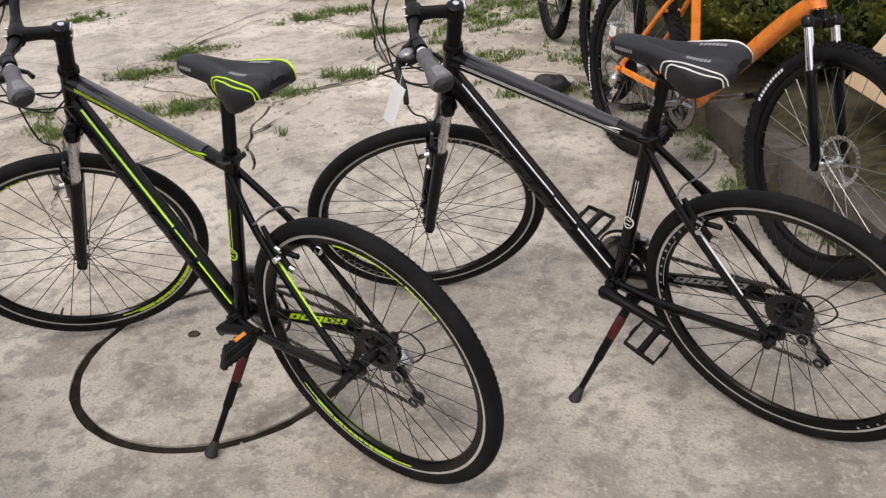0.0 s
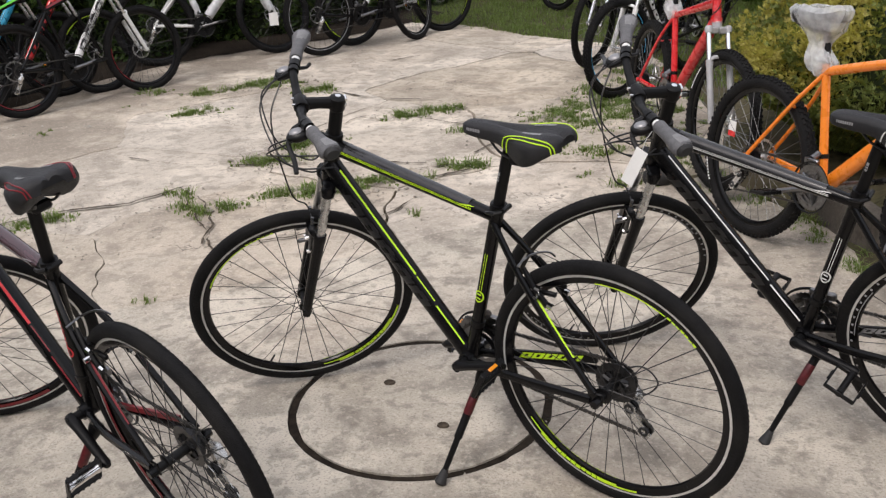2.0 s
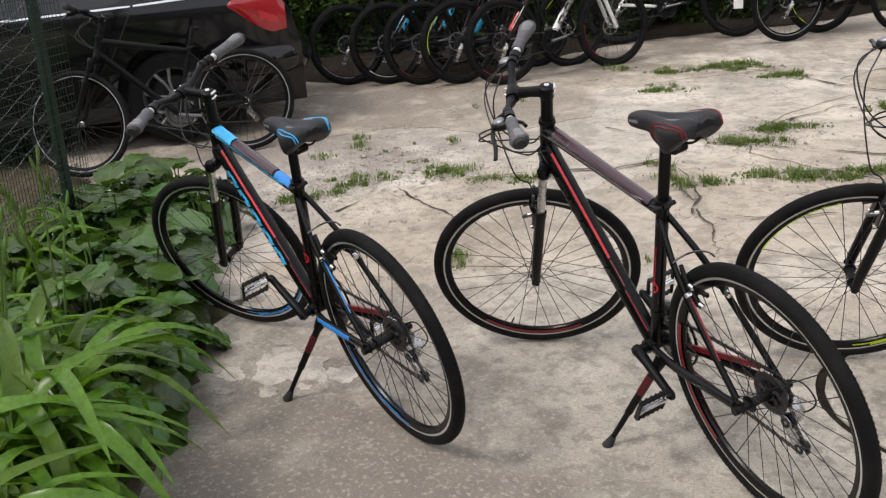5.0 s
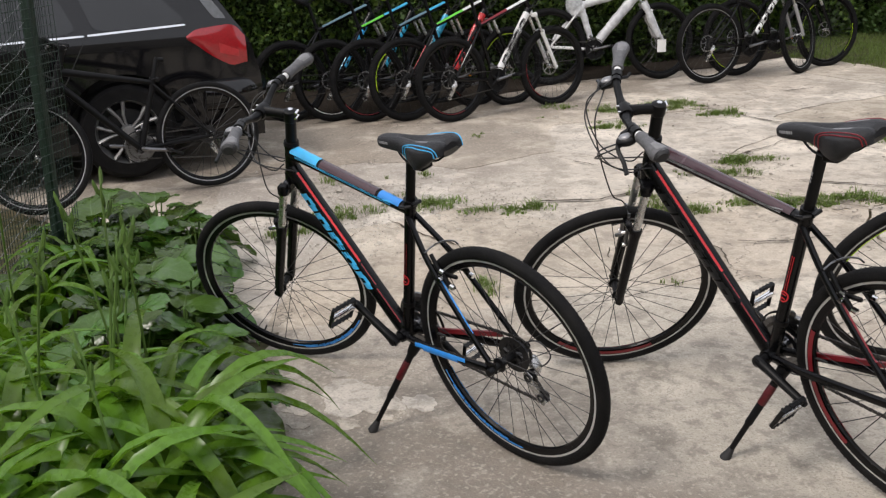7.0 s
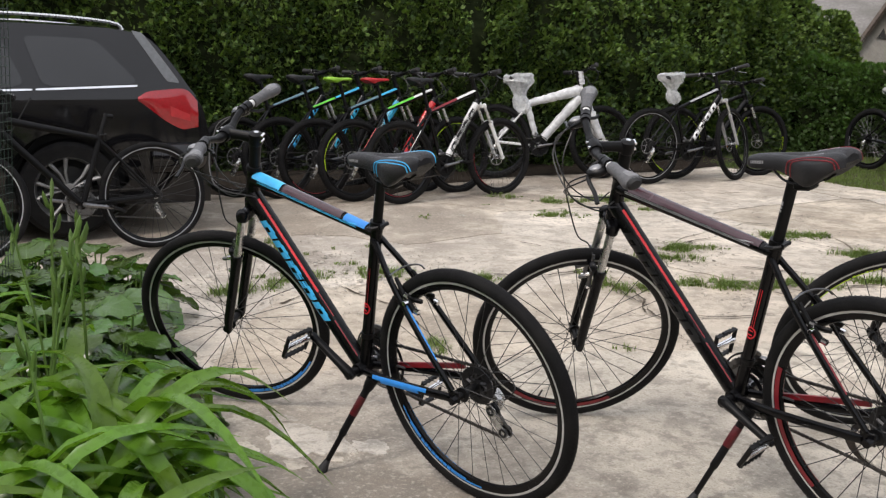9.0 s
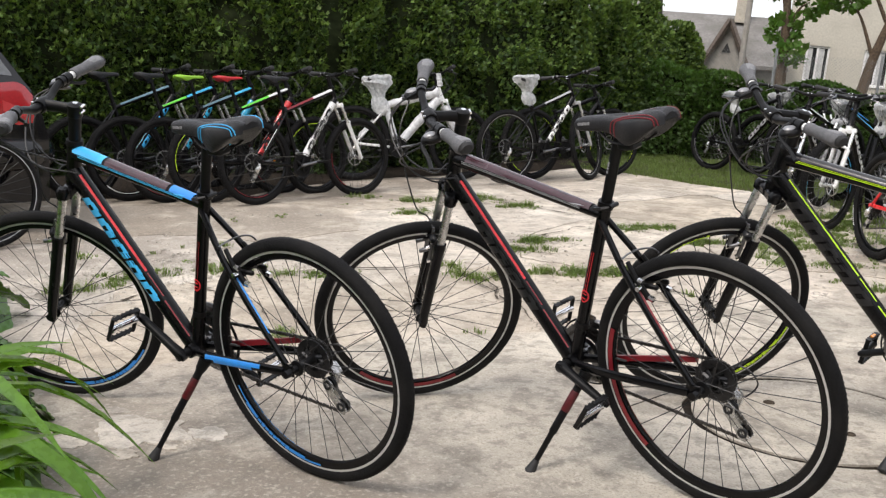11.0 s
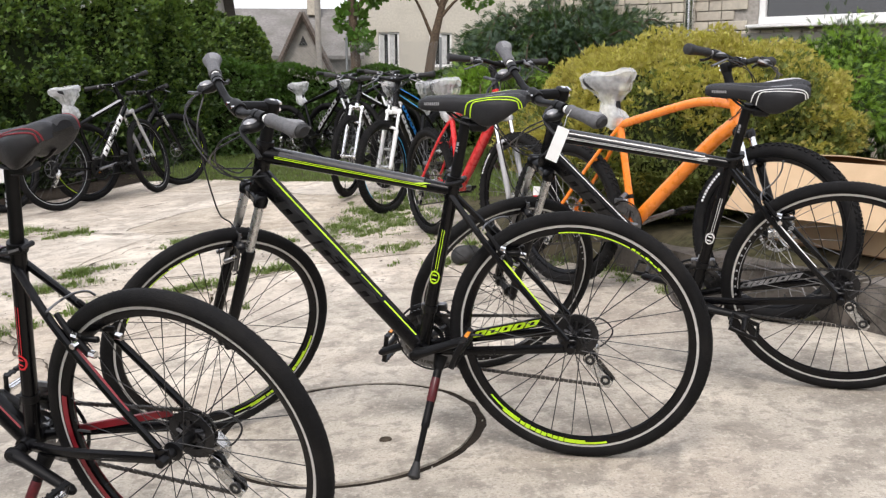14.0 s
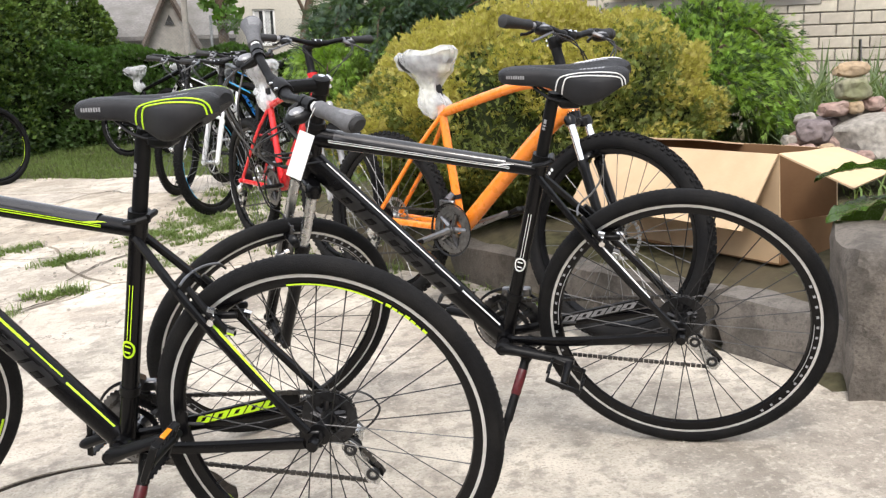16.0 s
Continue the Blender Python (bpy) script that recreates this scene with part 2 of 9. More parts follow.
MAROON = material("maroon_grey_paint", (0.05, 0.02, 0.027), 0.25, coat=0.5, vary=0.15)
SKYBLUE = material("light_blue_decal", (0.06, 0.46, 0.85), 0.35, vary=0.1)
ORANGE = material("orange_paint", (0.86, 0.24, 0.02), 0.28, coat=0.5, vary=0.06)
REDP = material("red_paint", (0.68, 0.025, 0.03), 0.28, coat=0.5, vary=0.08)
WHITEP = material("white_paint", (0.76, 0.76, 0.75), 0.28, coat=0.4, vary=0.06)
GREENP = material("green_paint", (0.12, 0.6, 0.04), 0.3, coat=0.4, vary=0.08)
CYANP = material("cyan_paint", (0.03, 0.4, 0.65), 0.3, coat=0.4, vary=0.08)
GREYP = material("grey_wrap_paint", (0.36, 0.36, 0.37), 0.22, coat=0.9, vary=0.1)
AMBER = material("amber_reflector", (0.8, 0.28, 0.02), 0.15, vary=0.1, coat=0.6)
PAPER = material("white_paper", (0.82, 0.82, 0.8), 0.7, vary=0.05, scale=20)
FOAM = material("foam_wrap", (0.62, 0.63, 0.64), 0.35, vary=0.2, scale=25, bump=0.8, bump_scale=60, stain=(0.34, 0.35, 0.37), stain_scale=8)
WRAP = material("crinkled_clear_plastic", (0.92, 0.94, 0.95), 0.12, vary=0.25, scale=30, alpha=0.38, bump=1.0, bump_scale=55, coat=0.6)
CONCRETE = concrete_material("old_concrete", (0.485, 0.432, 0.36), (0.485, 0.413, 0.33), (0.26, 0.227, 0.186), 1.15, ((-5.3, 4.7, -0.35, 1.5, 0.6), (-6.5, 3.6, -0.42, 1.2, 0.6), (-4.3, 3.0, -0.3, 0.5, 0.2), (-4.8, 7.0, -0.2, 0.7, 0.8), (-4.2, 8.1, -0.2, 0.55, 0.8), (-3.6, 9.0, -0.2, 0.4, 0.7), (-0.25, 6.2, 0.02, 0.25, 0.85), (-0.2, 7.2, 0.03, 0.2, 0.85)), (0.42, 0.54, 0.008))
CONCRETE_NEAR = concrete_material("smooth_concrete", (0.42, 0.378, 0.312), (0.42, 0.357, 0.285), (0.195, 0.172, 0.142), 1.3, ((-2.3, 0.85, -0.15, 0.95, 0.8), (-1.6, 0.1, -0.1, 0.9, 0.55), (1.35, 2.2, 0.1, 0.4, 0.6)))
KERB = concrete_material("weathered_kerb", (0.125, 0.11, 0.095), (0.11, 0.095, 0.08), (0.05, 0.045, 0.038))
CEMENT = concrete_material("pale_cement", (0.42, 0.38, 0.325), (0.4, 0.345, 0.29), (0.22, 0.195, 0.165), 1.2)
SOIL = material("dark_soil", (0.075, 0.06, 0.045), 0.95, vary=0.4, scale=40, bump=1.0, bump_scale=60, stain=(0.12, 0.1, 0.08), stain_scale=5, spec=0.2)
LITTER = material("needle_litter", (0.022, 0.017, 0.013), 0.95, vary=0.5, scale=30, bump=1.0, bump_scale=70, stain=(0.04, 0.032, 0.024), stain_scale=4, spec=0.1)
TURF = material("turf", (0.066, 0.062, 0.034), 0.95, vary=0.5, scale=22, bump=1.0, bump_scale=60, stain=(0.11, 0.09, 0.062), stain_scale=1.5, stain_amount=0.8, spec=0.1)


# ---- building helpers ----
def part(name, bm, mats, parent=None, label="", m=None, smooth=True, recalc=True):
    """Links a bmesh as one mesh object, under a thing or a part."""
    me = bm
    if not isinstance(bm, bpy.types.Mesh):
        if recalc:
            bmesh.ops.recalc_face_normals(bm, faces=bm.faces)
        me = bpy.data.meshes.new(name)
        bm.to_mesh(me)
        bm.free()
        if smooth:
            me.shade_smooth()
            me.set_sharp_from_angle(angle=radians(38))
    if not me.materials:
        for mt in (mats if isinstance(mats, (list, tuple)) else [mats]):
            me.materials.append(mt)
    ob = new(name, me)
    if parent is not None:
        ob.parent = parent
    if m is not None:
        ob.matrix_local = m
    if label:
        tagged(ob, label)
    return ob


def thing(name, m, label, category, group="", kind=""):
    ob = new(name)
    ob.empty_display_size = 0.1
    ob.matrix_world = m
    return tagged(ob, label, category, group, kind)


def ring(bm, centre, side, up, a, b, seg):
    return [bm.verts.new(centre + side * (a * math.cos(2 * math.pi * k / seg)) + up * (b * math.sin(2 * math.pi * k / seg))) for k in range(seg)]


def skin(bm, rings, cap=True, mat=0, closed=False):
    n = len(rings[0])
    pairs = list(zip(rings, rings[1:])) + ([(rings[-1], rings[0])] if closed else [])
    for r0, r1 in pairs:
        for k in range(n):
            f = bm.faces.new((r0[k], r0[(k + 1) % n], r1[(k + 1) % n], r1[k]))
            f.material_index = mat
    if cap and not closed:
        for r in (rings[0][::-1], rings[-1]):
            bm.faces.new(r).material_index = mat


def tube(bm, points, radius, seg=12, mat=0, flat=1.0, cap=True):
    """A round or flattened tube along points. radius: one or one a point. flat: height against width."""
    pts = [Vector(p) for p in points]
    rad = radius if isinstance(radius, (list, tuple)) else [radius] * len(pts)
    fl = flat if isinstance(flat, (list, tuple)) else [flat] * len(pts)
    rings, side = [], None
    for i, p in enumerate(pts):
        t = (pts[min(i + 1, len(pts) - 1)] - pts[max(i - 1, 0)]).normalized()
        if side is None:
            side = Vector((0, 1, 0)) if abs(t.y) < 0.9 else Vector((1, 0, 0))
        side = (side - t * side.dot(t)).normalized()
        rings.append(ring(bm, p, side, side.cross(t), rad[i], rad[i] * fl[i], seg))
    skin(bm, rings, cap, mat)


def curve_points(points, n=8):
    """A smooth line through the points."""
    p = [Vector(q) for q in points]
    p = [2 * p[0] - p[1]] + p + [2 * p[-1] - p[-2]]
    out = []
    for i in range(1, len(p) - 2):
        for k in range(n):
            t = k / n
            out.append(0.5 * ((2 * p[i]) + (p[i + 1] - p[i - 1]) * t + (2 * p[i - 1] - 5 * p[i] + 4 * p[i + 1] - p[i + 2]) * t * t
                              + (3 * p[i] - p[i - 1] - 3 * p[i + 1] + p[i + 2]) * t ** 3))
    return out + [p[-2]]


def box(bm, centre, size, m=None, mat=0, bevel=0.0):
    """A box, its edges eased by bevel."""
    geo = bmesh.ops.create_cube(bm, size=1.0)
    vs = geo["verts"]
    bmesh.ops.scale(bm, vec=size, verts=vs)
    fs = list({f for v in vs for f in v.link_faces})
    if bevel:
        es = list({e for v in vs for e in v.link_edges})
        r = bmesh.ops.bevel(bm, geom=es, offset=bevel, segments=1, affect="EDGES")
        vs = list({v for f in r["faces"] for v in f.verts} | {v for v in vs if v.is_valid})
        fs = list({f for v in vs for f in v.link_faces})
    for f in fs:
        f.material_index = mat
    bmesh.ops.translate(bm, vec=centre, verts=vs)
    if m is not None:
        bmesh.ops.transform(bm, matrix=m, verts=vs)
    return vs


def revolve(bm, profile, n, mats=None, closed=True):
    """Turns a profile of (radius, side) about the y axis."""
    rings = []
    for k in range(n):
        a = 2 * math.pi * k / n
        rings.append([bm.verts.new((r * math.cos(a), y, r * math.sin(a))) for r, y in profile])
    m = len(profile)
    for k in range(n):
        r0, r1 = rings[k], rings[(k + 1) % n]
        for j in range(m if closed else m - 1):
            f = bm.faces.new((r0[j], r0[(j + 1) % m], r1[(j + 1) % m], r1[j]))
            if mats:
                f.material_index = mats[j]


def decal(bm, p0, p1, r, a0, a1, t0, t1, n=5, k=1, skew=0.0, flat=1.0, mat=0, lift=0.0009):
    """A patch of paint that lies on a straight tube from p0 to p1: angles (0: the bike's left, 90: up) and shares of the length."""
    p0, p1 = Vector(p0), Vector(p1)
    t = (p1 - p0).normalized()
    side = Vector((0, 1, 0))
    side = (side - t * side.dot(t)).normalized()
    up = side.cross(t)
    if up.z < 0:
        up = -up
    r0, r1 = r if isinstance(r, tuple) else (r, r)
    grid = []
    for i in range(k + 1):
        row = []
        for j in range(n + 1):
            a = radians(a0 + (a1 - a0) * j / n)
            s = t0 + (t1 - t0) * i / k + skew * (j / n - 0.5)
            rr = r0 + (r1 - r0) * s + lift
            row.append(bm.verts.new(p0 + (p1 - p0) * s + side * (rr * math.cos(a)) + up * (rr * flat * math.sin(a))))
        grid.append(row)
    for i in range(k):
        for j in range(n):
            bm.faces.new((grid[i][j], grid[i][j + 1], grid[i + 1][j + 1], grid[i + 1][j])).material_index = mat


def letter_bars(bm, p0, p1, r, a0, a1, t0, t1, count, flat=1.0, mat=0, skew=0.03):
    """A row of slanted, round-cornered blocks that stands for a maker's mark, each with a slot through its middle."""
    w = (t1 - t0) / count
    for i in range(count):
        s, e = t0 + w * i + w * 0.05, t0 + w * (i + 1) - w * 0.05
        third = (e - s) * 0.36
        # side bars a little shorter than the block, so that its corners read as rounded
        for u0, u1, f0, f1 in ((s, s + third, 0.07, 0.93), (e - third, e, 0.07, 0.93), (s + third * 0.7, e - third * 0.7, 0.0, 0.27), (s + third * 0.7, e - third * 0.7, 0.73, 1.0)):
            off = skew * ((f0 + f1) / 2 - 0.5)
            decal(bm, p0, p1, r, a0 + (a1 - a0) * f0, a0 + (a1 - a0) * f1, u0 + off, u1 + off, 4, 1, skew * (f1 - f0), flat, mat, 0.0009 if f1 - f0 > 0.5 else 0.0012)


def rise(x, y):
    """The height of the yard's paving over its own level plane."""
    u = -(x + 1.0) * 0.5 + (y - 2.3) * 0.87
    z = 0.018 * max(0.0, min(u, 13.0) - 0.8)
    z += max(-0.006, 0.011 - 0.004 * (x + 1.15) ** 2 - 0.003 * (y - 2.0) ** 2) if u < 3 else -0.006
    return z


def yard(x, y, z=0.0, turn=0.0, lean=0.0, tip=0.0):
    """A pose that stands on the paving: turned about its upright, leaning to its left, tipped back."""
    return YARD @ Matrix.Translation((x, y, rise(x, y) + z)) @ pose(0, 0, 0, 0, 0, turn) @ pose(0, 0, 0, -lean, 0, 0) @ pose(0, 0, 0, 0, -tip, 0)


# ---- ground: turf and soil to the horizon, broken concrete paving on it ----
SLOPE = math.tan(radians(4.0))


def sheet_height(x, y):
    edge = 1.0 if (-10 < x < 4 and -6 < y < 12) else 0.0
    bump = 0.03 * noise.noise(Vector((x * 0.7, y * 0.7, 0.3))) * (0.3 if edge else 1.0)
    bed = 0.0
    side = (x - 1.08) * 0.911 + (y - 3.3) * 0.413       # beyond the kerb
    if side > 0.06 and y > 1.5:
        bed = min(1.0, max(0.0, (x - 0.1) / 0.4)) * min(1.0, max(0.0, (7.6 - y) / 1.2)) * min(1.0, (side - 0.06) / 0.15) * (0.17 + 0.05 * noise.noise(Vector((x, y, 2.0))))
    return max(-9.0, min(9.0, x)) * SLOPE + rise(x, y) - 0.035 + bump + bed


lines_x = sorted(set([-400, -200, -100, -60, -40, -28, -20, -16, -13, -11] + [round(-9 + 0.3 * k, 2) for k in range(53)] + [8, 10, 13, 18, 26, 40, 70, 120, 250, 400]))
lines_y = sorted(set([-400, -150, -60, -30, -16, -9, -6] + [round(-4 + 0.3 * k, 2) for k in range(75)] + [20, 23, 28, 35, 45, 60, 90, 150, 300, 500]))
me = bpy.data.meshes.new("ground")
nx = len(lines_x)
me.from_pydata([(x, y, sheet_height(x, y)) for y in lines_y for x in lines_x], [],
               [(j * nx + i, j * nx + i + 1, (j + 1) * nx + i + 1, (j + 1) * nx + i) for j in range(len(lines_y) - 1) for i in range(nx - 1)])
me.shade_smooth()
ground = part("ground", me, TURF, None, "bare soil and short turf around the yard")
tagged(ground, category="ground", kind="structure")

pavement = thing("pavement", YARD, "old broken concrete paving with grass in its cracks", "pavement", kind="structure")


def wander(x, y):
    """Turns straight joints into broken edges, alike on both sides of a joint."""
    p = Vector((x * 1.3, y * 1.3, 0.0))
    q = Vector((x * 6.0, y * 6.0, 5.0))
    f = min(1.0, max(0.0, (-(x + 1.0) * 0.5 + (y - 2.3) * 0.87 - 0.4) / 0.8))
    return (x + f * (0.15 * noise.noise(p) + 0.035 * noise.noise(q)), y + f * (0.15 * noise.noise(p + Vector((7, 3, 1))) + 0.035 * noise.noise(q + Vector((2, 9, 4)))))


def slab(bm, planes, name, mat, drop=0.0):
    """Cuts a flat mesh to the half planes (point, outward way), breaks its edges and gives it thickness."""
    for (px, py), (wx, wy) in planes:
        bmesh.ops.bisect_plane(bm, geom=bm.verts[:] + bm.edges[:] + bm.faces[:], plane_co=(px, py, 0), plane_no=(wx, wy, 0), clear_outer=True)
    if not bm.faces:
        bm.free()
        return None
    edge = [e for e in bm.edges if e.is_boundary]
    cut = bmesh.ops.subdivide_edges(bm, edges=[e for e in edge if e.calc_length() > 0.07], cuts=2)
    for v in bm.verts:
        x, y = wander(v.co.x, v.co.y)
        v.co = (x, y, rise(x, y) - drop + 0.003 * noise.noise(Vector((x * 3, y * 3, 1))))
    rim = [e for e in bm.edges if e.is_boundary]
    r = bmesh.ops.extrude_edge_only(bm, edges=rim)
    for v in r["geom"]:
        if isinstance(v, bmesh.types.BMVert):
            v.co.z -= 0.07
    return part(name, bm, mat, pavement, "", None, True)


def grid(x0, x1, y0, y1, step):
    bm = bmesh.new()
    nx, ny = max(1, int((x1 - x0) / step)), max(1, int((y1 - y0) / step))
    v = [[bm.verts.new((x0 + (x1 - x0) * i / nx, y0 + (y1 - y0) * j / ny, 0)) for i in range(nx + 1)] for j in range(ny + 1)]
    for j in range(ny):
        for i in range(nx):
            bm.faces.new((v[j][i], v[j][i + 1], v[j + 1][i + 1], v[j + 1][i]))
    return bm


# the near slab surrounds the round cover
COVER = (-0.775, 2.56)
JOINT = ((-2.05, 3.17), (-0.664, 0.748))           # line between the near slab and the broken field
KERB_LINE = ((1.06, 3.3), (0.911, 0.413))
bm = bmesh.new()
radii = [0.423, 0.46, 0.55, 0.65, 0.78, 0.92, 1.1, 1.3, 1.55, 1.85, 2.2, 2.7, 3.3, 4.0, 5.0, 6.5]
rings = [[bm.verts.new((COVER[0] + (rr + (0.012 * noise.noise(Vector((math.cos(a) * 4, math.sin(a) * 4, 0))) + 0.007 * noise.noise(Vector((math.cos(a) * 17, math.sin(a) * 17, 2))) if rr < 0.43 else 0)) * math.cos(a), COVER[1] + rr * math.sin(a), 0)) for a in [2 * math.pi * k / 96 for k in range(96)]] for rr in radii]
skin(bm, rings, cap=False)
slab(bm, [(JOINT[0], JOINT[1]), KERB_LINE, ((-3.08, 1.08), (-0.62, -0.78)), ((-3.1, 0.75), (-0.97, -0.24)), ((0, -6.0), (0, -1))], "slab", CONCRETE_NEAR)
slab(grid(-2.0, 5.5, -6.0, 1.3, 0.3), [((-3.08, 1.074), (0.62, 0.78)), KERB_LINE], "slab", CONCRETE_NEAR)
bm = bmesh.new()
rings = [[bm.verts.new((COVER[0] + (rr + (0.009 * noise.noise(Vector((math.cos(a) * 5, math.sin(a) * 5, 3))) + 0.004 * noise.noise(Vector((math.cos(a) * 15, math.sin(a) * 15, 3))) if rr > 0.39 else 0)) * math.cos(a), COVER[1] + rr * math.sin(a), rise(*COVER) + 0.001)) for a in [2 * math.pi * k / 64 for k in range(64)]] for rr in (0.394, 0.36, 0.25, 0.12, 0.02)]
skin(bm, rings, cap=False)
bm.faces.new(rings[-1])
low = [bm.verts.new(v.co + Vector((0, 0, -0.06))) for v in rings[0]]
skin(bm, [rings[0], low], cap=False)
cover = part("manhole_cover", bm, CONCRETE_NEAR, None, "round concrete manhole cover set in the paving", YARD)
tagged(cover, category="manhole cover")
bm = bmesh.new()
rings = [[bm.verts.new((COVER[0] + rr * math.cos(a), COVER[1] + rr * math.sin(a), rise(*COVER) - 0.006)) for a in [2 * math.pi * k / 64 for k in range(64)]] for rr in (0.38, 0.44)]
skin(bm, rings, cap=False)
part("joint_dirt", bm, LITTER, cover)
for hx, hy, hr in ((-0.664, 2.436, 0.017), (-0.912, 2.653, 0.018)):
    bm = bmesh.new()
    rr = [[bm.verts.new((hx + hr * f * (1 + 0.25 * noise.noise(Vector((k, f, hx)))) * math.cos(2 * math.pi * k / 12), hy + hr * f * 0.8 * math.sin(2 * math.pi * k / 12), rise(hx, hy) + 0.001 + dz)) for k in range(12)] for f, dz in ((1.15, 0.0005), (1.0, 0.006), (0.8, 0.007), (0.65, 0.002))]
    skin(bm, rr, cap=False)
    bm.faces.new(rr[-1])
    part("lifting_hole", bm, SOIL, cover, "dark worn lifting hole")

# broken slabs of the field
rng = random.Random(11)
seeds = [(-0.75, 4.35), (-1.95, 5.45), (-2.15, 4.0), (-3.25, 5.9), (-3.3, 4.45), (-4.45, 5.3), (-4.5, 3.75), (-3.35, 3.05), (-1.45, 7.3), (-2.95, 8.2), (-4.3, 6.9), (-0.7, 6.1), (-1.9, 9.6), (-5.7, 4.6), (-5.9, 3.0), (-4.4, 2.55),
         (-6.9, 3.9), (-6.3, 5.9), (-3.9, 10.0), (-5.2, 8.2), (-0.4, 8.6), (-7.6, 5.2), (-7.4, 2.3), (-2.4, 11.6)]
seeds += [(-8.8, 3.4), (-8.6, 6.6), (-7.1, 7.6)]
for n, (sx, sy) in enumerate(seeds):
    near = sorted(seeds, key=lambda s: (s[0] - sx) ** 2 + (s[1] - sy) ** 2)[1:10]
    gap = (0.003 + 0.006 * rng.random()) * (1.0 if sx > -2.6 else 0.12)
    planes = []
    for ox, oy in near:
        d = math.hypot(ox - sx, oy - sy)
        wx, wy = (ox - sx) / d, (oy - sy) / d
        planes.append((((sx + ox) / 2 - wx * gap, (sy + oy) / 2 - wy * gap), (wx, wy)))
    planes.append(((JOINT[0][0] + JOINT[1][0] * 0.004, JOINT[0][1] + JOINT[1][1] * 0.004), (-JOINT[1][0], -JOINT[1][1])))
    if sy < 5.2:
        planes.append(((0.35, 4.5), (0.85, 0.5)))
    planes.append(((0.15, 6.2), (0.96, 0.28)))
    planes.append(((-2.9, 10.0), (0.53, 0.848)))
    planes.append(((-3.35, 1.75), (-0.3, -0.95)))
    planes.append(((-4.4, 2.1), (-0.25, -0.96)))
    slab(grid(sx - 1.6, sx + 1.6, sy - 1.6, sy + 1.6, 0.16), planes, "slab", CONCRETE, 0.002 + 0.008 * rng.random())

# soil and needle litter at the hedge's foot, where the rack of bikes stands; the hedge's shade is put into its
# near-black
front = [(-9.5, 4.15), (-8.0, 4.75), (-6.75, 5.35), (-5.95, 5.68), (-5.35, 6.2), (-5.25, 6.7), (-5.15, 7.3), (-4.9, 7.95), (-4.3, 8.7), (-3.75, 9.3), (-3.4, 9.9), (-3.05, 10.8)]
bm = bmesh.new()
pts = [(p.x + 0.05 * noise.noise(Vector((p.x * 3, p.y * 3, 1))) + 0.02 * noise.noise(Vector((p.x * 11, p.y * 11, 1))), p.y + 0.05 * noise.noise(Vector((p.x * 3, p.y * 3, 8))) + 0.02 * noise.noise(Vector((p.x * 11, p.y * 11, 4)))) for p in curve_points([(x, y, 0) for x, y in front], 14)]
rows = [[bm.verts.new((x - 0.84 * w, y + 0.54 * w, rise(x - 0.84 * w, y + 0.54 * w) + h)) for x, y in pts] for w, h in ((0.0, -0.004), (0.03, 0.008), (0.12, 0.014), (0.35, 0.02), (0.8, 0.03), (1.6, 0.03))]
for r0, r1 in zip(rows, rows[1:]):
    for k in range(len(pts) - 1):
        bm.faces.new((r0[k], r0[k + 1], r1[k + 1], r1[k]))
tagged(part("hedge_soil", bm, LITTER, None, "soil and needle litter, near-black with the hedge's shade painted in", YARD), category="soil", kind="structure")

# a pale cement patch beside the blue bike
for cx, cy, ax, ay, seed in ((-2.77, 1.6, 0.17, 0.12, 8.0), (-2.55, 1.66, 0.07, 0.05, 3.0), (-2.9, 1.44, 0.06, 0.045, 5.0), (-2.68, 1.43, 0.05, 0.03, 6.5), (-2.95, 1.72, 0.05, 0.03, 9.5), (-2.6, 1.52, 0.03, 0.02, 1.5), (-2.82, 1.35, 0.035, 0.02, 2.5)):
    bm = bmesh.new()
    rim_pts = []
    for k in range(72):
        a = 2 * math.pi * k / 72
        d = Vector((math.cos(a), math.sin(a), 0))
        rr = 1.0 + 0.6 * noise.noise(d * 1.3 + Vector((0, 0, seed))) + 0.22 * noise.noise(d * 3.0 + Vector((0, 0, seed))) + 0.1 * noise.noise(d * 9 + Vector((0, 0, seed)))
        rim_pts.append((cx + ax * rr * math.cos(a + 0.5), cy + ay * rr * math.sin(a + 0.5)))
    top = [bm.verts.new((x, y, rise(x, y) + 0.0035)) for x, y in rim_pts]
    low = [bm.verts.new((x + (x - cx) * 0.03, y + (y - cy) * 0.03, rise(x, y) - 0.004)) for x, y in rim_pts]
    bm.faces.new(top)
    skin(bm, [top, low], cap=False)
    part("cement_patch", bm, CEMENT, pavement, "pale flaking patch of cement")


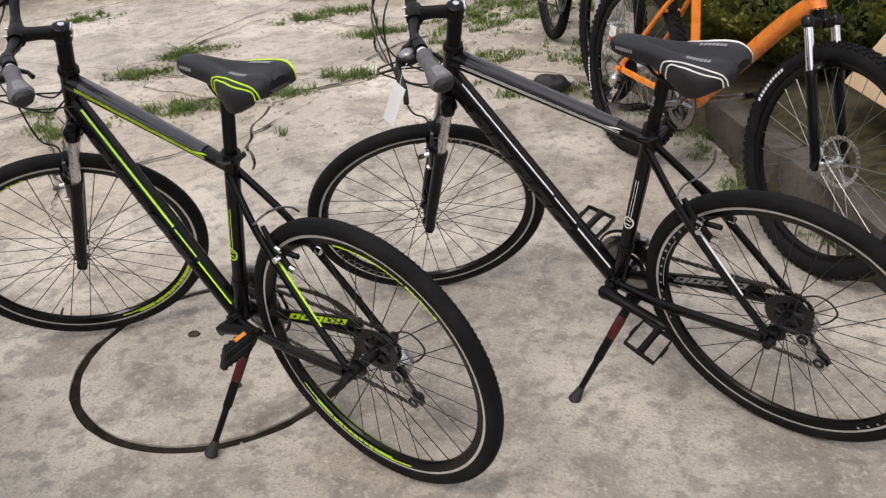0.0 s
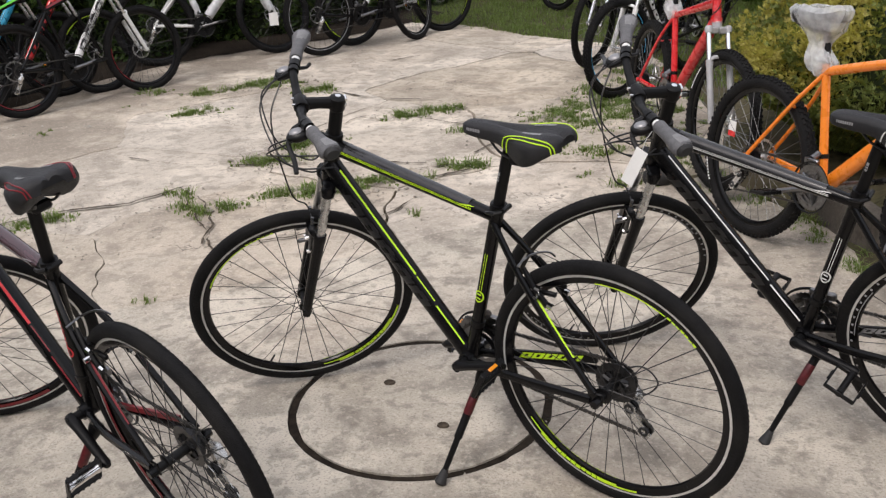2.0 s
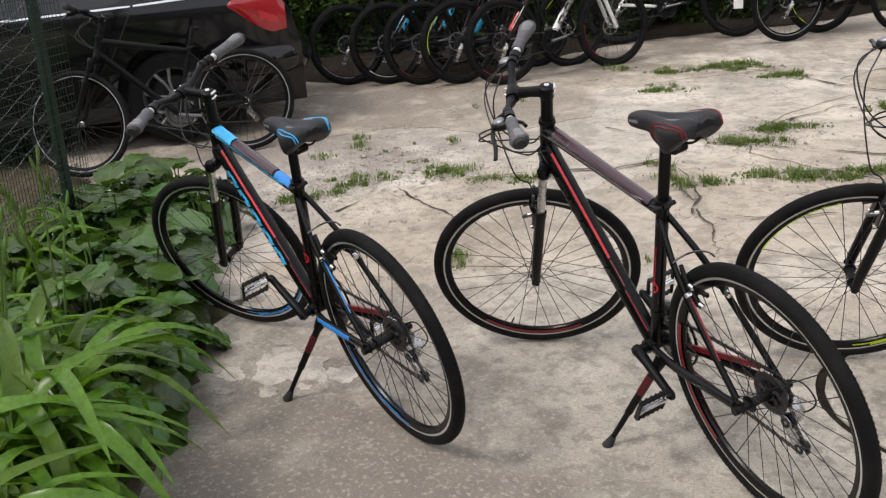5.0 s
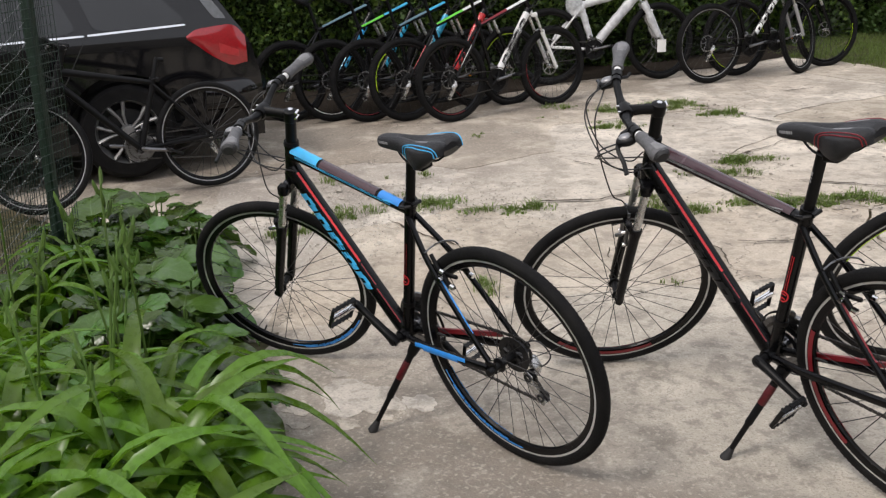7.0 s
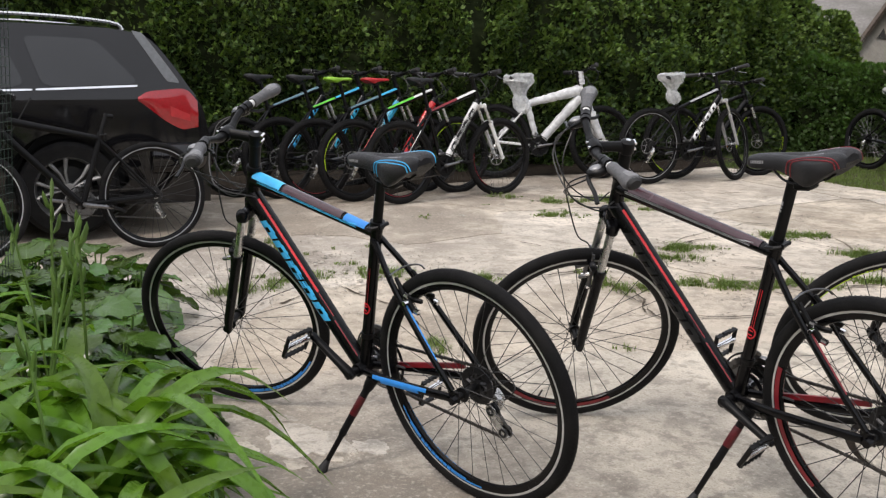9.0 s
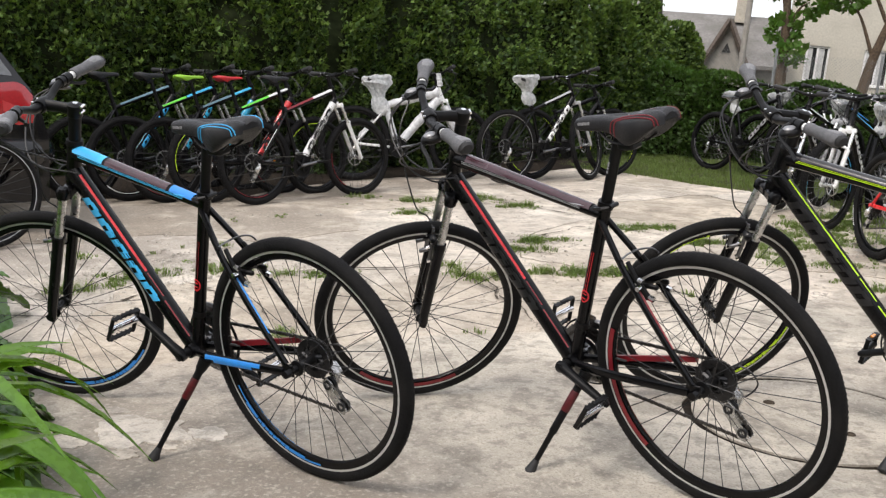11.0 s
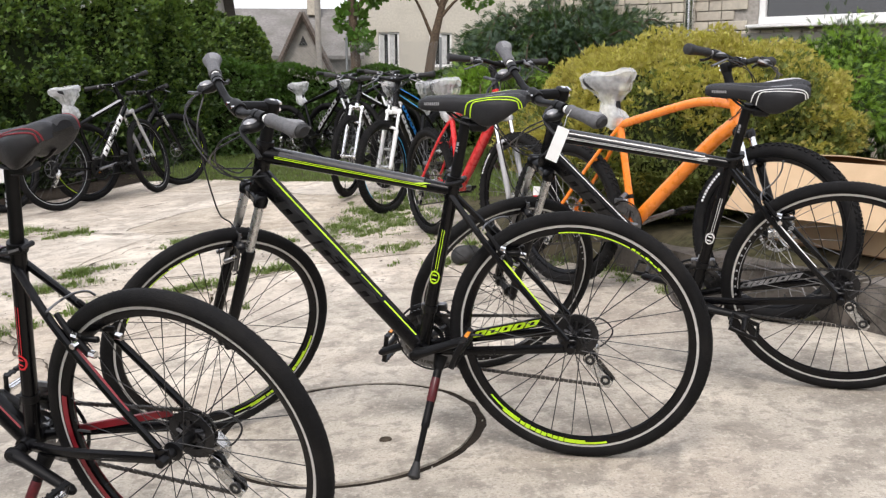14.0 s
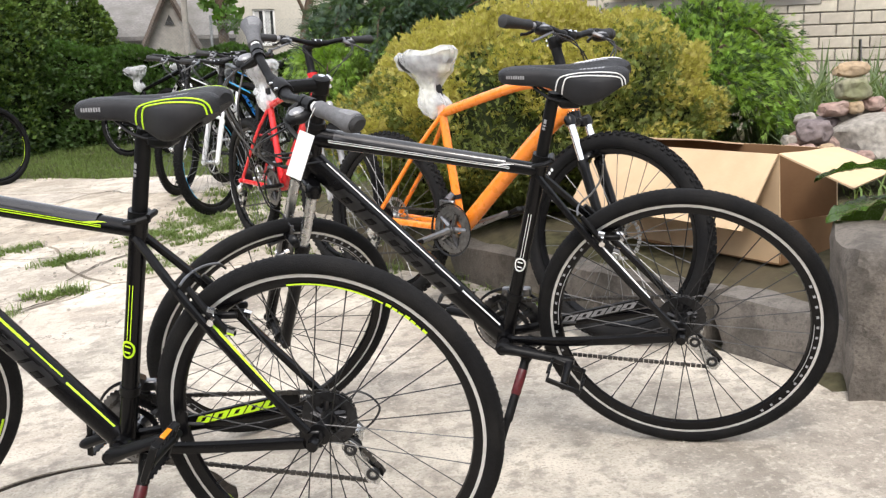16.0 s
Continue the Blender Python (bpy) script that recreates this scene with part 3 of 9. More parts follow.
def blades(name, spots, mat, label, category, tall, count, spread, seed, wide=0.004, lie=(0.1, 0.9)):
    """Tufts of grass: many bent blades in one mesh."""
    r = random.Random(seed)
    vs, fs = [], []
    for (x, y, s) in spots:
        for _ in range(max(2, int(count * (0.5 + r.random()) * s))):
            a, d = r.uniform(0, 6.283), spread * s * math.sqrt(r.random())
            bx, by = x + d * math.cos(a), y + d * math.sin(a)
            z = rise(bx, by) - 0.02
            h = tall * s * r.uniform(0.35, 1.0)
            b, w = r.uniform(0, 6.283), wide * r.uniform(0.6, 1.4)
            ox, oy = math.cos(b), math.sin(b)
            lean = r.uniform(*lie) * h
            n = len(vs)
            vs += [(bx - oy * w, by + ox * w, z), (bx + oy * w, by - ox * w, z),
                   (bx - oy * w * 0.8 + ox * lean * 0.35, by + ox * w * 0.8 + oy * lean * 0.35, z + h * 0.62 + 0.02), (bx + oy * w * 0.8 + ox * lean * 0.35, by - ox * w * 0.8 + oy * lean * 0.35, z + h * 0.62 + 0.02),
                   (bx + ox * lean, by + oy * lean, z + h * 0.9 + 0.02)]
            fs += [(n, n + 1, n + 3, n + 2), (n + 2, n + 3, n + 4)]
    me = bpy.data.meshes.new(name)
    me.from_pydata(vs, [], fs)
    return tagged(part(name, me, mat, None, label, YARD), category=category, kind="stuff")


GRASS = leaf_material("grass_blades", (0.14, 0.19, 0.056), 0.5, 0.6)
WEED = leaf_material("low_weeds", (0.15, 0.21, 0.06), 0.5, 0.6)


def along(points, n, jitter, r, lo=0.4, hi=1.0):
    out = []
    seg = [math.dist(a, b) for a, b in zip(points, points[1:])]
    for _ in range(n):
        s = r.uniform(0, sum(seg))
        for (a, b), l in zip(zip(points, points[1:]), seg):
            if s <= l:
                f = s / l
                x, y = a[0] + (b[0] - a[0]) * f, a[1] + (b[1] - a[1]) * f
                break
            s -= l
        out.append((x + r.gauss(0, jitter), y + r.gauss(0, jitter), r.uniform(lo, hi)))
    return out


rg = random.Random(5)
tufts = []
for pts, n, j in (([(-4.49, 6.7), (-4.25, 6.75)], 10, 0.04), ([(-4.07, 6.67), (-3.84, 6.76)], 18, 0.04), ([(-3.8, 6.78), (-3.68, 6.97)], 16, 0.04), ([(-3.62, 7.03), (-3.32, 7.16)], 60, 0.06), ([(-3.13, 6.83), (-2.95, 6.92)], 26, 0.05),
                  ([(-3.75, 6.04), (-3.52, 6.18)], 18, 0.04), ([(-3.88, 6.2), (-3.41, 6.15)], 14, 0.05), ([(-4.5, 5.43), (-4.46, 5.45)], 3, 0.03), ([(-2.52, 5.3), (-2.42, 5.54)], 28, 0.035), ([(-2.64, 4.95), (-2.45, 5.1)], 20, 0.03),
                  ([(-2.77, 4.39), (-2.72, 4.36)], 6, 0.03), ([(-2.62, 4.24), (-2.43, 4.09)], 10, 0.03), ([(-2.42, 4.09), (-2.34, 4.21)], 7, 0.03), ([(-2.16, 4.47), (-1.96, 4.57), (-1.79, 4.65)], 40, 0.03), ([(-1.77, 4.74), (-1.46, 4.84)], 34, 0.03),
                  ([(-1.36, 5.07), (-1.21, 5.1)], 18, 0.03), ([(-2.13, 6.07), (-1.91, 6.2), (-1.71, 6.4)], 64, 0.05), ([(-1.48, 5.78), (-1.23, 5.9)], 24, 0.04), ([(-2.6, 5.02), (-2.3, 5.11)], 22, 0.03), ([(-2.47, 5.48), (-2.28, 5.56)], 16, 0.03),
                  ([(-0.92, 5.9), (-0.85, 6.3), (-0.66, 6.6), (-0.66, 7.0)], 170, 0.13), ([(-0.55, 5.7), (-0.4, 6.4), (-0.35, 7.2), (-0.4, 8.0)], 260, 0.2), ([(-0.95, 5.35), (-0.85, 5.7)], 36, 0.07), ([(-0.67, 5.43), (-0.48, 5.46)], 16, 0.04), ([(-0.5, 4.92), (0.0, 4.95), (0.35, 4.6)], 30, 0.08), ([(-0.25, 5.6), (0.0, 5.1)], 20, 0.1),
                  ([(-4.25, 3.2), (-4.2, 3.45), (-4.1, 3.6)], 24, 0.07), ([(-4.35, 2.9), (-4.17, 3.01)], 10, 0.06), ([(-3.96, 3.7), (-3.74, 3.78)], 18, 0.05), ([(-3.52, 3.71), (-3.49, 3.76)], 6, 0.03), ([(-3.34, 3.83), (-3.21, 3.96)], 14, 0.03),
                  ([(-2.95, 2.83), (-2.82, 2.66)], 9, 0.02), ([(-2.3, 2.95), (-2.15, 3.1)], 4, 0.02), ([(-1.33, 4.24), (-1.29, 4.26)], 2, 0.02), ([(0.45, 4.45), (0.7, 4.05), (0.95, 3.5)], 50, 0.07), ([(-4.9, 3.75), (-4.2, 3.9)], 14, 0.2), ([(-4.9, 5.2), (-4.2, 5.6)], 8, 0.15)):
    tufts += [(x, y, 0.3 + 0.9 * v ** 2.2) for x, y, v in along(pts, max(2, int(n * 0.72)), j * 1.15, rg, 0.0, 1.0)]
blades("crack_grass", tufts, GRASS, "tufts of green grass growing in the concrete cracks", "grass", 0.05, 44, 0.05, 3, 0.0022, (0.5, 2.2))
blades("low_weeds", [(x + rg.gauss(0, 0.03), y + rg.gauss(0, 0.03), s) for x, y, s in tufts if rg.random() < 0.6], WEED, "low broad weeds in the concrete cracks", "weeds", 0.016, 26, 0.07, 4, 0.0045, (0.8, 3.0))
field = [(rg.uniform(-3.9, 1.2), rg.uniform(7.6, 13.0), rg.uniform(0.35, 1.0)) for _ in range(6500)]
field = [(x, y, s) for x, y, s in field if (x + 2.9) * 0.53 + (y - 10.0) * 0.848 > 0.03 or (x - 0.15) * 0.96 + (y - 6.2) * 0.28 > 0.0]
field += [(rg.uniform(0.25, 1.6), rg.uniform(5.2, 9.5), rg.uniform(0.4, 1.0)) for _ in range(500)]
blades("lawn_grass", field, GRASS, "short worn lawn grass before the hedge", "grass", 0.042, 15, 0.12, 6, 0.0028, (0.3, 1.4))

# open cracks filled with dark dirt, crumbling along their edges
CRACKS = [[(-2.55, 5.4), (-2.44, 5.74), (-2.34, 6.05), (-2.19, 6.19), (-1.69, 6.02), (-1.44, 5.92), (-1.28, 6.06)],
          [(-2.91, 6.89), (-2.56, 6.7), (-2.26, 6.61), (-2.1, 6.65), (-1.82, 6.57), (-1.67, 6.78)],
          [(-2.04, 4.55), (-1.82, 4.79), (-1.69, 4.87), (-1.54, 5.0), (-1.31, 5.1), (-0.98, 5.22)],
          [(-1.31, 5.33), (-1.21, 5.62), (-1.02, 5.86), (-0.82, 6.16)],
          [(-2.74, 4.47), (-2.53, 4.26), (-2.33, 3.98), (-2.22, 3.7)],
          [(-3.13, 7.74), (-2.85, 7.95), (-2.56, 8.31)],
          [(-4.1, 3.53), (-3.83, 3.62), (-3.5, 3.8), (-3.25, 4.07), (-2.95, 4.21), (-2.78, 4.54)],
          [(-3.91, 2.91), (-3.91, 3.38), (-3.3, 3.16), (-2.88, 2.71)],
          [(-3.48, 4.99), (-3.0, 4.9), (-2.57, 4.95), (-2.0, 5.06), (-1.51, 5.11)],
          [(-2.04, 3.78), (-1.75, 3.95), (-1.51, 4.16), (-1.4, 4.5), (-1.34, 4.85)],
          [(-4.5, 6.68), (-4.07, 6.67), (-3.7, 6.93), (-3.3, 7.17), (-2.9, 6.9)],
          [(-2.73, 4.38), (-2.48, 4.09), (-2.26, 3.81), (-2.09, 3.63), (-1.95, 3.35)],
          [(-2.2, 4.45), (-1.79, 4.65), (-1.46, 4.84), (-1.1, 5.15)]]
bm = bmesh.new()
for q, line in enumerate(CRACKS):
    last = None
    for (x0, y0), (x1, y1) in zip(line, line[1:]):
        l = math.hypot(x1 - x0, y1 - y0)
        sx, sy = -(y1 - y0) / l, (x1 - x0) / l
        for k in range(max(2, int(l / 0.03))):
            f = k / max(2, int(l / 0.03))
            x, y = x0 + (x1 - x0) * f, y0 + (y1 - y0) * f
            off = 0.03 * noise.noise(Vector((x * 5, y * 5, q))) + 0.014 * noise.noise(Vector((x * 17, y * 17, q)))
            w = max(0.0008, 0.0045 + 0.012 * noise.noise(Vector((x * 4, y * 4, q + 9))) + 0.006 * noise.noise(Vector((x * 30, y * 30, q))))
            a = (x + sx * (off - w), y + sy * (off - w))
            b = (x + sx * (off + w), y + sy * (off + w))
            pair = [bm.verts.new((*p, rise(*p) + 0.0035)) for p in (a, b)]
            if last:
                bm.faces.new((last[0], last[1], pair[1], pair[0]))
            last = pair
tagged(part("crack_dirt", bm, SOIL, None, "dark dirt in open cracks of the concrete", YARD), category="dirt", kind="stuff")

# crumbs of broken concrete along the joints
CRUMB = concrete_material("concrete_crumbs", (0.45, 0.41, 0.35), (0.4, 0.35, 0.29), (0.2, 0.18, 0.15))
vs, fs = [], []
for x, y, s in [(x + rg.gauss(0, 0.12), y + rg.gauss(0, 0.12), rg.uniform(0.003, 0.012) * (1 + 2 * (rg.random() < 0.05))) for x, y, _ in tufts for _ in range(3)] + \
        [(rg.uniform(-2.6, 0.8), rg.uniform(0.6, 3.0), rg.uniform(0.002, 0.005)) for _ in range(160)] + \
        [(rg.gauss(-4.15, 0.45), rg.gauss(3.4, 0.4), rg.uniform(0.002, 0.008) * (1 + 2 * (rg.random() < 0.06))) for _ in range(1500)] + [(rg.gauss(-3.4, 0.4), rg.gauss(3.9, 0.3), rg.uniform(0.002, 0.007)) for _ in range(400)]:
    if (x - 1.0) * 0.911 + (y - 3.3) * 0.413 > 0.0:
        continue
    n = len(vs)
    z = rise(x, y) + 0.001
    turn = rg.uniform(0, 6.283)
    vs += [(x + s * rg.uniform(0.7, 1.3) * math.cos(turn + k * 1.571), y + s * rg.uniform(0.6, 1.2) * math.sin(turn + k * 1.571), z - 0.003) for k in range(4)]
    vs += [(x + s * rg.uniform(0.3, 0.8) * math.cos(turn + k * 1.571), y + s * rg.uniform(0.3, 0.8) * math.sin(turn + k * 1.571), z + s * rg.uniform(0.2, 0.5)) for k in range(4)]
    fs += [(n + 4, n + 5, n + 6, n + 7)] + [(n + k, n + (k + 1) % 4, n + 4 + (k + 1) % 4, n + 4 + k) for k in range(4)]
me = bpy.data.meshes.new("concrete_crumbs")
me.from_pydata(vs, [], fs)
tagged(part("concrete_crumbs", me, CRUMB, None, "small crumbs of broken concrete on the paving", YARD), category="rubble", kind="stuff")


# ---- bicycles ----
WHEELS = {}


def wheel_meshes(R, r, knobs, rim_depth, loose):
    """The shared meshes of one kind of wheel: rim, tyre, hub and spokes, turned about the y axis."""
    key = (R, r, knobs, rim_depth, loose)
    if key in WHEELS:
        return WHEELS[key]
    made = {}
    seat = R - 2 * r + 0.0075
    bm = bmesh.new()
    d, w = rim_depth, 0.0115
    prof = [(seat + 0.002, w), (seat - 0.0078, w + 0.0006), (seat - d, w * 0.55), (seat - d - 0.003, 0), (seat - d, -w * 0.55), (seat - 0.0078, -w - 0.0006),
            (seat + 0.002, -w), (seat - 0.003, 0)]
    revolve(bm, prof, 72, [1, 0, 0, 0, 0, 1, 0, 0])
    made["rim"] = bm
    bm = bmesh.new()
    prof = []
    reach = math.acos(max(-1.0, (seat - (R - r)) / r))
    for k in range(15):
        a = -reach + 2 * reach * k / 14
        prof.append((R - r + r * math.cos(a), r * 0.98 * math.sin(a)))
    prof += [(seat - 0.002, 0.0105), (seat - 0.002, -0.0105)]
    revolve(bm, prof, 96)
    if knobs:
        n = int(2 * math.pi * R / 0.028)
        for k in range(n):
            for row, (yy, ww) in enumerate(((-0.62, 0.011), (-0.22, 0.012), (0.22, 0.012), (0.62, 0.011))):
                a = 2 * math.pi * (k + 0.5 * (row % 2)) / n
                lean = math.asin(yy)
                rr = R - r + r * math.cos(lean)
                m = Matrix.Rotation(-a, 4, "Y") @ Matrix.Translation((rr + 0.0005, yy * r, 0)) @ Matrix.Rotation(lean, 4, "Z")
                vs = [bm.verts.new(m @ Vector((x, y * ww * 0.5, z * 0.007))) for x, s in ((-0.003, 1.0), (0.0045, 0.8)) for y, z in ((-s, -s), (s, -s), (s, s), (-s, s))]
                for q in ((4, 5, 6, 7), (0, 1, 5, 4), (1, 2, 6, 5), (2, 3, 7, 6), (3, 0, 4, 7)):
                    bm.faces.new([vs[i] for i in q])
    else:
        # fine slanted tread bars of a city tyre
        n = 150
        for k in range(n):
            for sgn in (-1, 1):
                a = 2 * math.pi * (k + 0.25 * sgn) / n
                lean = 0.62 * sgn
                rr = R - r + r * math.cos(lean)
                m = Matrix.Rotation(-a, 4, "Y") @ Matrix.Translation((rr, math.sin(lean) * r, 0)) @ Matrix.Rotation(lean, 4, "Z") @ Matrix.Rotation(0.6 * sgn, 4, "X")
                vs = [bm.verts.new(m @ Vector((x, y, z))) for x, y, z in ((0.0004, -0.006, -0.0024), (0.0004, 0.006, -0.0024), (0.0004, 0.006, 0.0024), (0.0004, -0.006, 0.0024))]
                bm.faces.new(vs)
    made["tyre"] = bm
    for name, wide, flange in (("hub_front", 0.05, 0.019), ("hub_rear", 0.062, 0.022)):
        bm = bmesh.new()
        f = wide * 0.62
        revolve(bm, [(0.005, wide), (0.011, wide), (0.011, f + 0.004), (flange, f + 0.002), (flange, f - 0.002), (0.012, f - 0.004), (0.012, -f + 0.004),
                     (flange, -f + 0.002), (flange, -f - 0.002), (0.011, -f - 0.004), (0.011, -wide), (0.005, -wide)], 20)
        made[name] = bm
    spokes = []
    for sgn in (-1, 1):
        for turn in (-1, 1):
            bm = bmesh.new()
            end = 2 * math.pi / 32 * (sgn + 0.5 * turn)
            a0 = end + turn * 1.15
            p0 = Vector((0.019 * math.cos(a0), 0.031 * sgn, 0.019 * math.sin(a0)))
            rr = seat - d
            p1 = Vector((rr * math.cos(end), 0.002 * sgn, rr * math.sin(end)))
            tube(bm, [p0, p0.lerp(p1, 0.94), p1], [0.0013, 0.0013, 0.002], 4, 0)
            spokes.append(bm)
    out = {}
    for name, bm in made.items():
        bmesh.ops.recalc_face_normals(bm, faces=bm.faces)
        me = bpy.data.meshes.new(name)
        bm.to_mesh(me)
        bm.free()
        me.shade_smooth()
        me.set_sharp_from_angle(angle=radians(35))
        out[name] = me
    if loose:
        out["spokes"] = []
        for bm in spokes:
            me = bpy.data.meshes.new("spoke")
            bm.to_mesh(me)
            bm.free()
            out["spokes"].append(me)
    else:
        whole = bmesh.new()
        for bm in spokes:
            for k in range(8):
                me = bpy.data.meshes.new("spoke")
                bm.to_mesh(me)
                me.transform(Matrix.Rotation(2 * math.pi * k / 8, 4, "Y"))
                whole.from_mesh(me)
                bpy.data.meshes.remove(me)
            bm.free()
        me = bpy.data.meshes.new("spokes")
        whole.to_mesh(me)
        whole.free()
        out["spokes"] = me
    WHEELS[key] = out
    return out


def arc_decal(bm, rad0, rad1, y, a0, a1, n=16, mat=0):
    rows = []
    for k in range(n + 1):
        a = radians(a0 + (a1 - a0) * k / n)
        rows.append([bm.verts.new((rr * math.cos(a), y, rr * math.sin(a))) for rr in (rad0, rad1)])
    for k in range(n):
        bm.faces.new((rows[k][0], rows[k][1], rows[k + 1][1], rows[k + 1][0])).material_index = mat


def wheel(bike, m, c, front, spin=0.0):
    """A wheel under a bike: rim with its tyre, hub, spokes, valve and coloured rim marks."""
    R, r = c["R"], c["r"]
    kit = wheel_meshes(R, r, c["knobs"], c["rim_depth"], c["loose"])
    rim_me = kit["rim"].copy()
    rim_me.materials.append(c["rim"])
    rim_me.materials.append(c["track"])
    w = part("wheel", rim_me, [], bike, "", m @ Matrix.Rotation(spin, 4, "Y"))
    part("tyre", kit["tyre"], RUBBER, w)
    part("hub", kit["hub_front" if front else "hub_rear"], PLASTIC if c["loose"] else ALLOY, w)
    if c["loose"]:
        for me in kit["spokes"]:
            for k in range(8):
                part("spoke", me, SPOKE, w, "", Matrix.Rotation(2 * math.pi * k / 8, 4, "Y"))
    else:
        part("spokes", kit["spokes"], BRIGHTSPOKE if c.get("bright") else SPOKE, w)
    seat = R - 2 * r + 0.006
    bm = bmesh.new()
    tube(bm, [(seat - c["rim_depth"], 0, 0), (seat - c["rim_depth"] - 0.02, 0, 0), (seat - c["rim_depth"] - 0.035, 0, 0)], [0.0035, 0.0035, 0.0028], 6)
    part("valve", bm, GRIPDARK, w)
    if c["rim_mark"]:
        lo, hi = seat - c["rim_depth"] + 0.004, seat - 0.0085
        for y in (0.01153, -0.01153):
            for a in (c["mark_at"], c["mark_at"] + 180) if c["marks"] > 1 else (c["mark_at"],):
                # a swept band, some with a row of small blocks in it
                bm = bmesh.new()
                if c.get("mark_dots"):
                    for k in range(15):
                        arc_decal(bm, hi - 0.007, hi - 0.001, y, a + 5.2 * k, a + 5.2 * k + 1.3, 1)
                    arc_decal(bm, lo + 0.001, lo + 0.003, y, a + 20, a + 52, 8)
                elif a != c["mark_at"]:
                    # the far side of the rim carries only a slim line and a few blocks
                    arc_decal(bm, lo, lo + 0.0032, y, a + 8, a + 44, 12)
                    for k in range(7):
                        arc_decal(bm, lo, lo + 0.0055 - 0.0012 * (k % 3), y, a + 45 + k * 2.6, a + 47 + k * 2.6, 2)
                elif c.get("mark_plain"):
                    arc_decal(bm, lo, hi + 0.001, y, a, a + 68, 24)
                else:
                    arc_decal(bm, hi - 0.006, hi, y, a, a + 11, 4)
                    arc_decal(bm, lo + 0.002, hi, y, a + 11, a + 22, 5)
                    for k in range(8):
                        arc_decal(bm, lo + 0.001 + 0.001 * (k % 2), hi - 0.001 * (k % 3), y, a + 22.4 + k * 3.1, a + 25.1 + k * 3.1, 2)
                    arc_decal(bm, lo, hi - 0.001, y, a + 47.5, a + 58, 5)
                    arc_decal(bm, lo + 0.001, lo + 0.006, y, a + 58, a + 68, 5)
                part("rim_mark", bm, c["rim_mark"], w)
    if c["tyre_mark"]:
        bm = bmesh.new()
        for k in range(10):
            arc_decal(bm, R - r * 1.2, R - r * 0.85, r * 0.985 + 0.0015, 30 + k * 2.6, 31.7 + k * 2.6, 2)
            arc_decal(bm, R - r * 1.2, R - r * 0.85, -r * 0.985 - 0.0015, 210 + k * 2.6, 211.7 + k * 2.6, 2)
        part("tyre_mark", bm, WHITE, w)
    if c["disc"]:
        bm = bmesh.new()
        n = 36
        for k in range(n):
            a0, a1 = 2 * math.pi * k / n, 2 * math.pi * (k + 0.72) / n
            wob = 0.002 * (k % 2)
            q = [(rr * math.cos(a), y, rr * math.sin(a)) for y in (0.036, 0.038) for rr, a in ((0.066 + wob, a0), (0.08 - wob, a0), (0.08 - wob, a1), (0.066 + wob, a1))]
            vs = [bm.verts.new(p) for p in q]
            for f in ((0, 1, 2, 3), (7, 6, 5, 4), (0, 4, 5, 1), (1, 5, 6, 2), (2, 6, 7, 3), (3, 7, 4, 0)):
                bm.faces.new([vs[i] for i in f])
        for k in range(6):
            a = 2 * math.pi * k / 6
            tube(bm, [(0.02 * math.cos(a), 0.037, 0.02 * math.sin(a)), (0.07 * math.cos(a + 0.35), 0.037, 0.07 * math.sin(a + 0.35))], 0.003, 5)
        part("brake_disc", bm, STEELDISC, w)
    return w


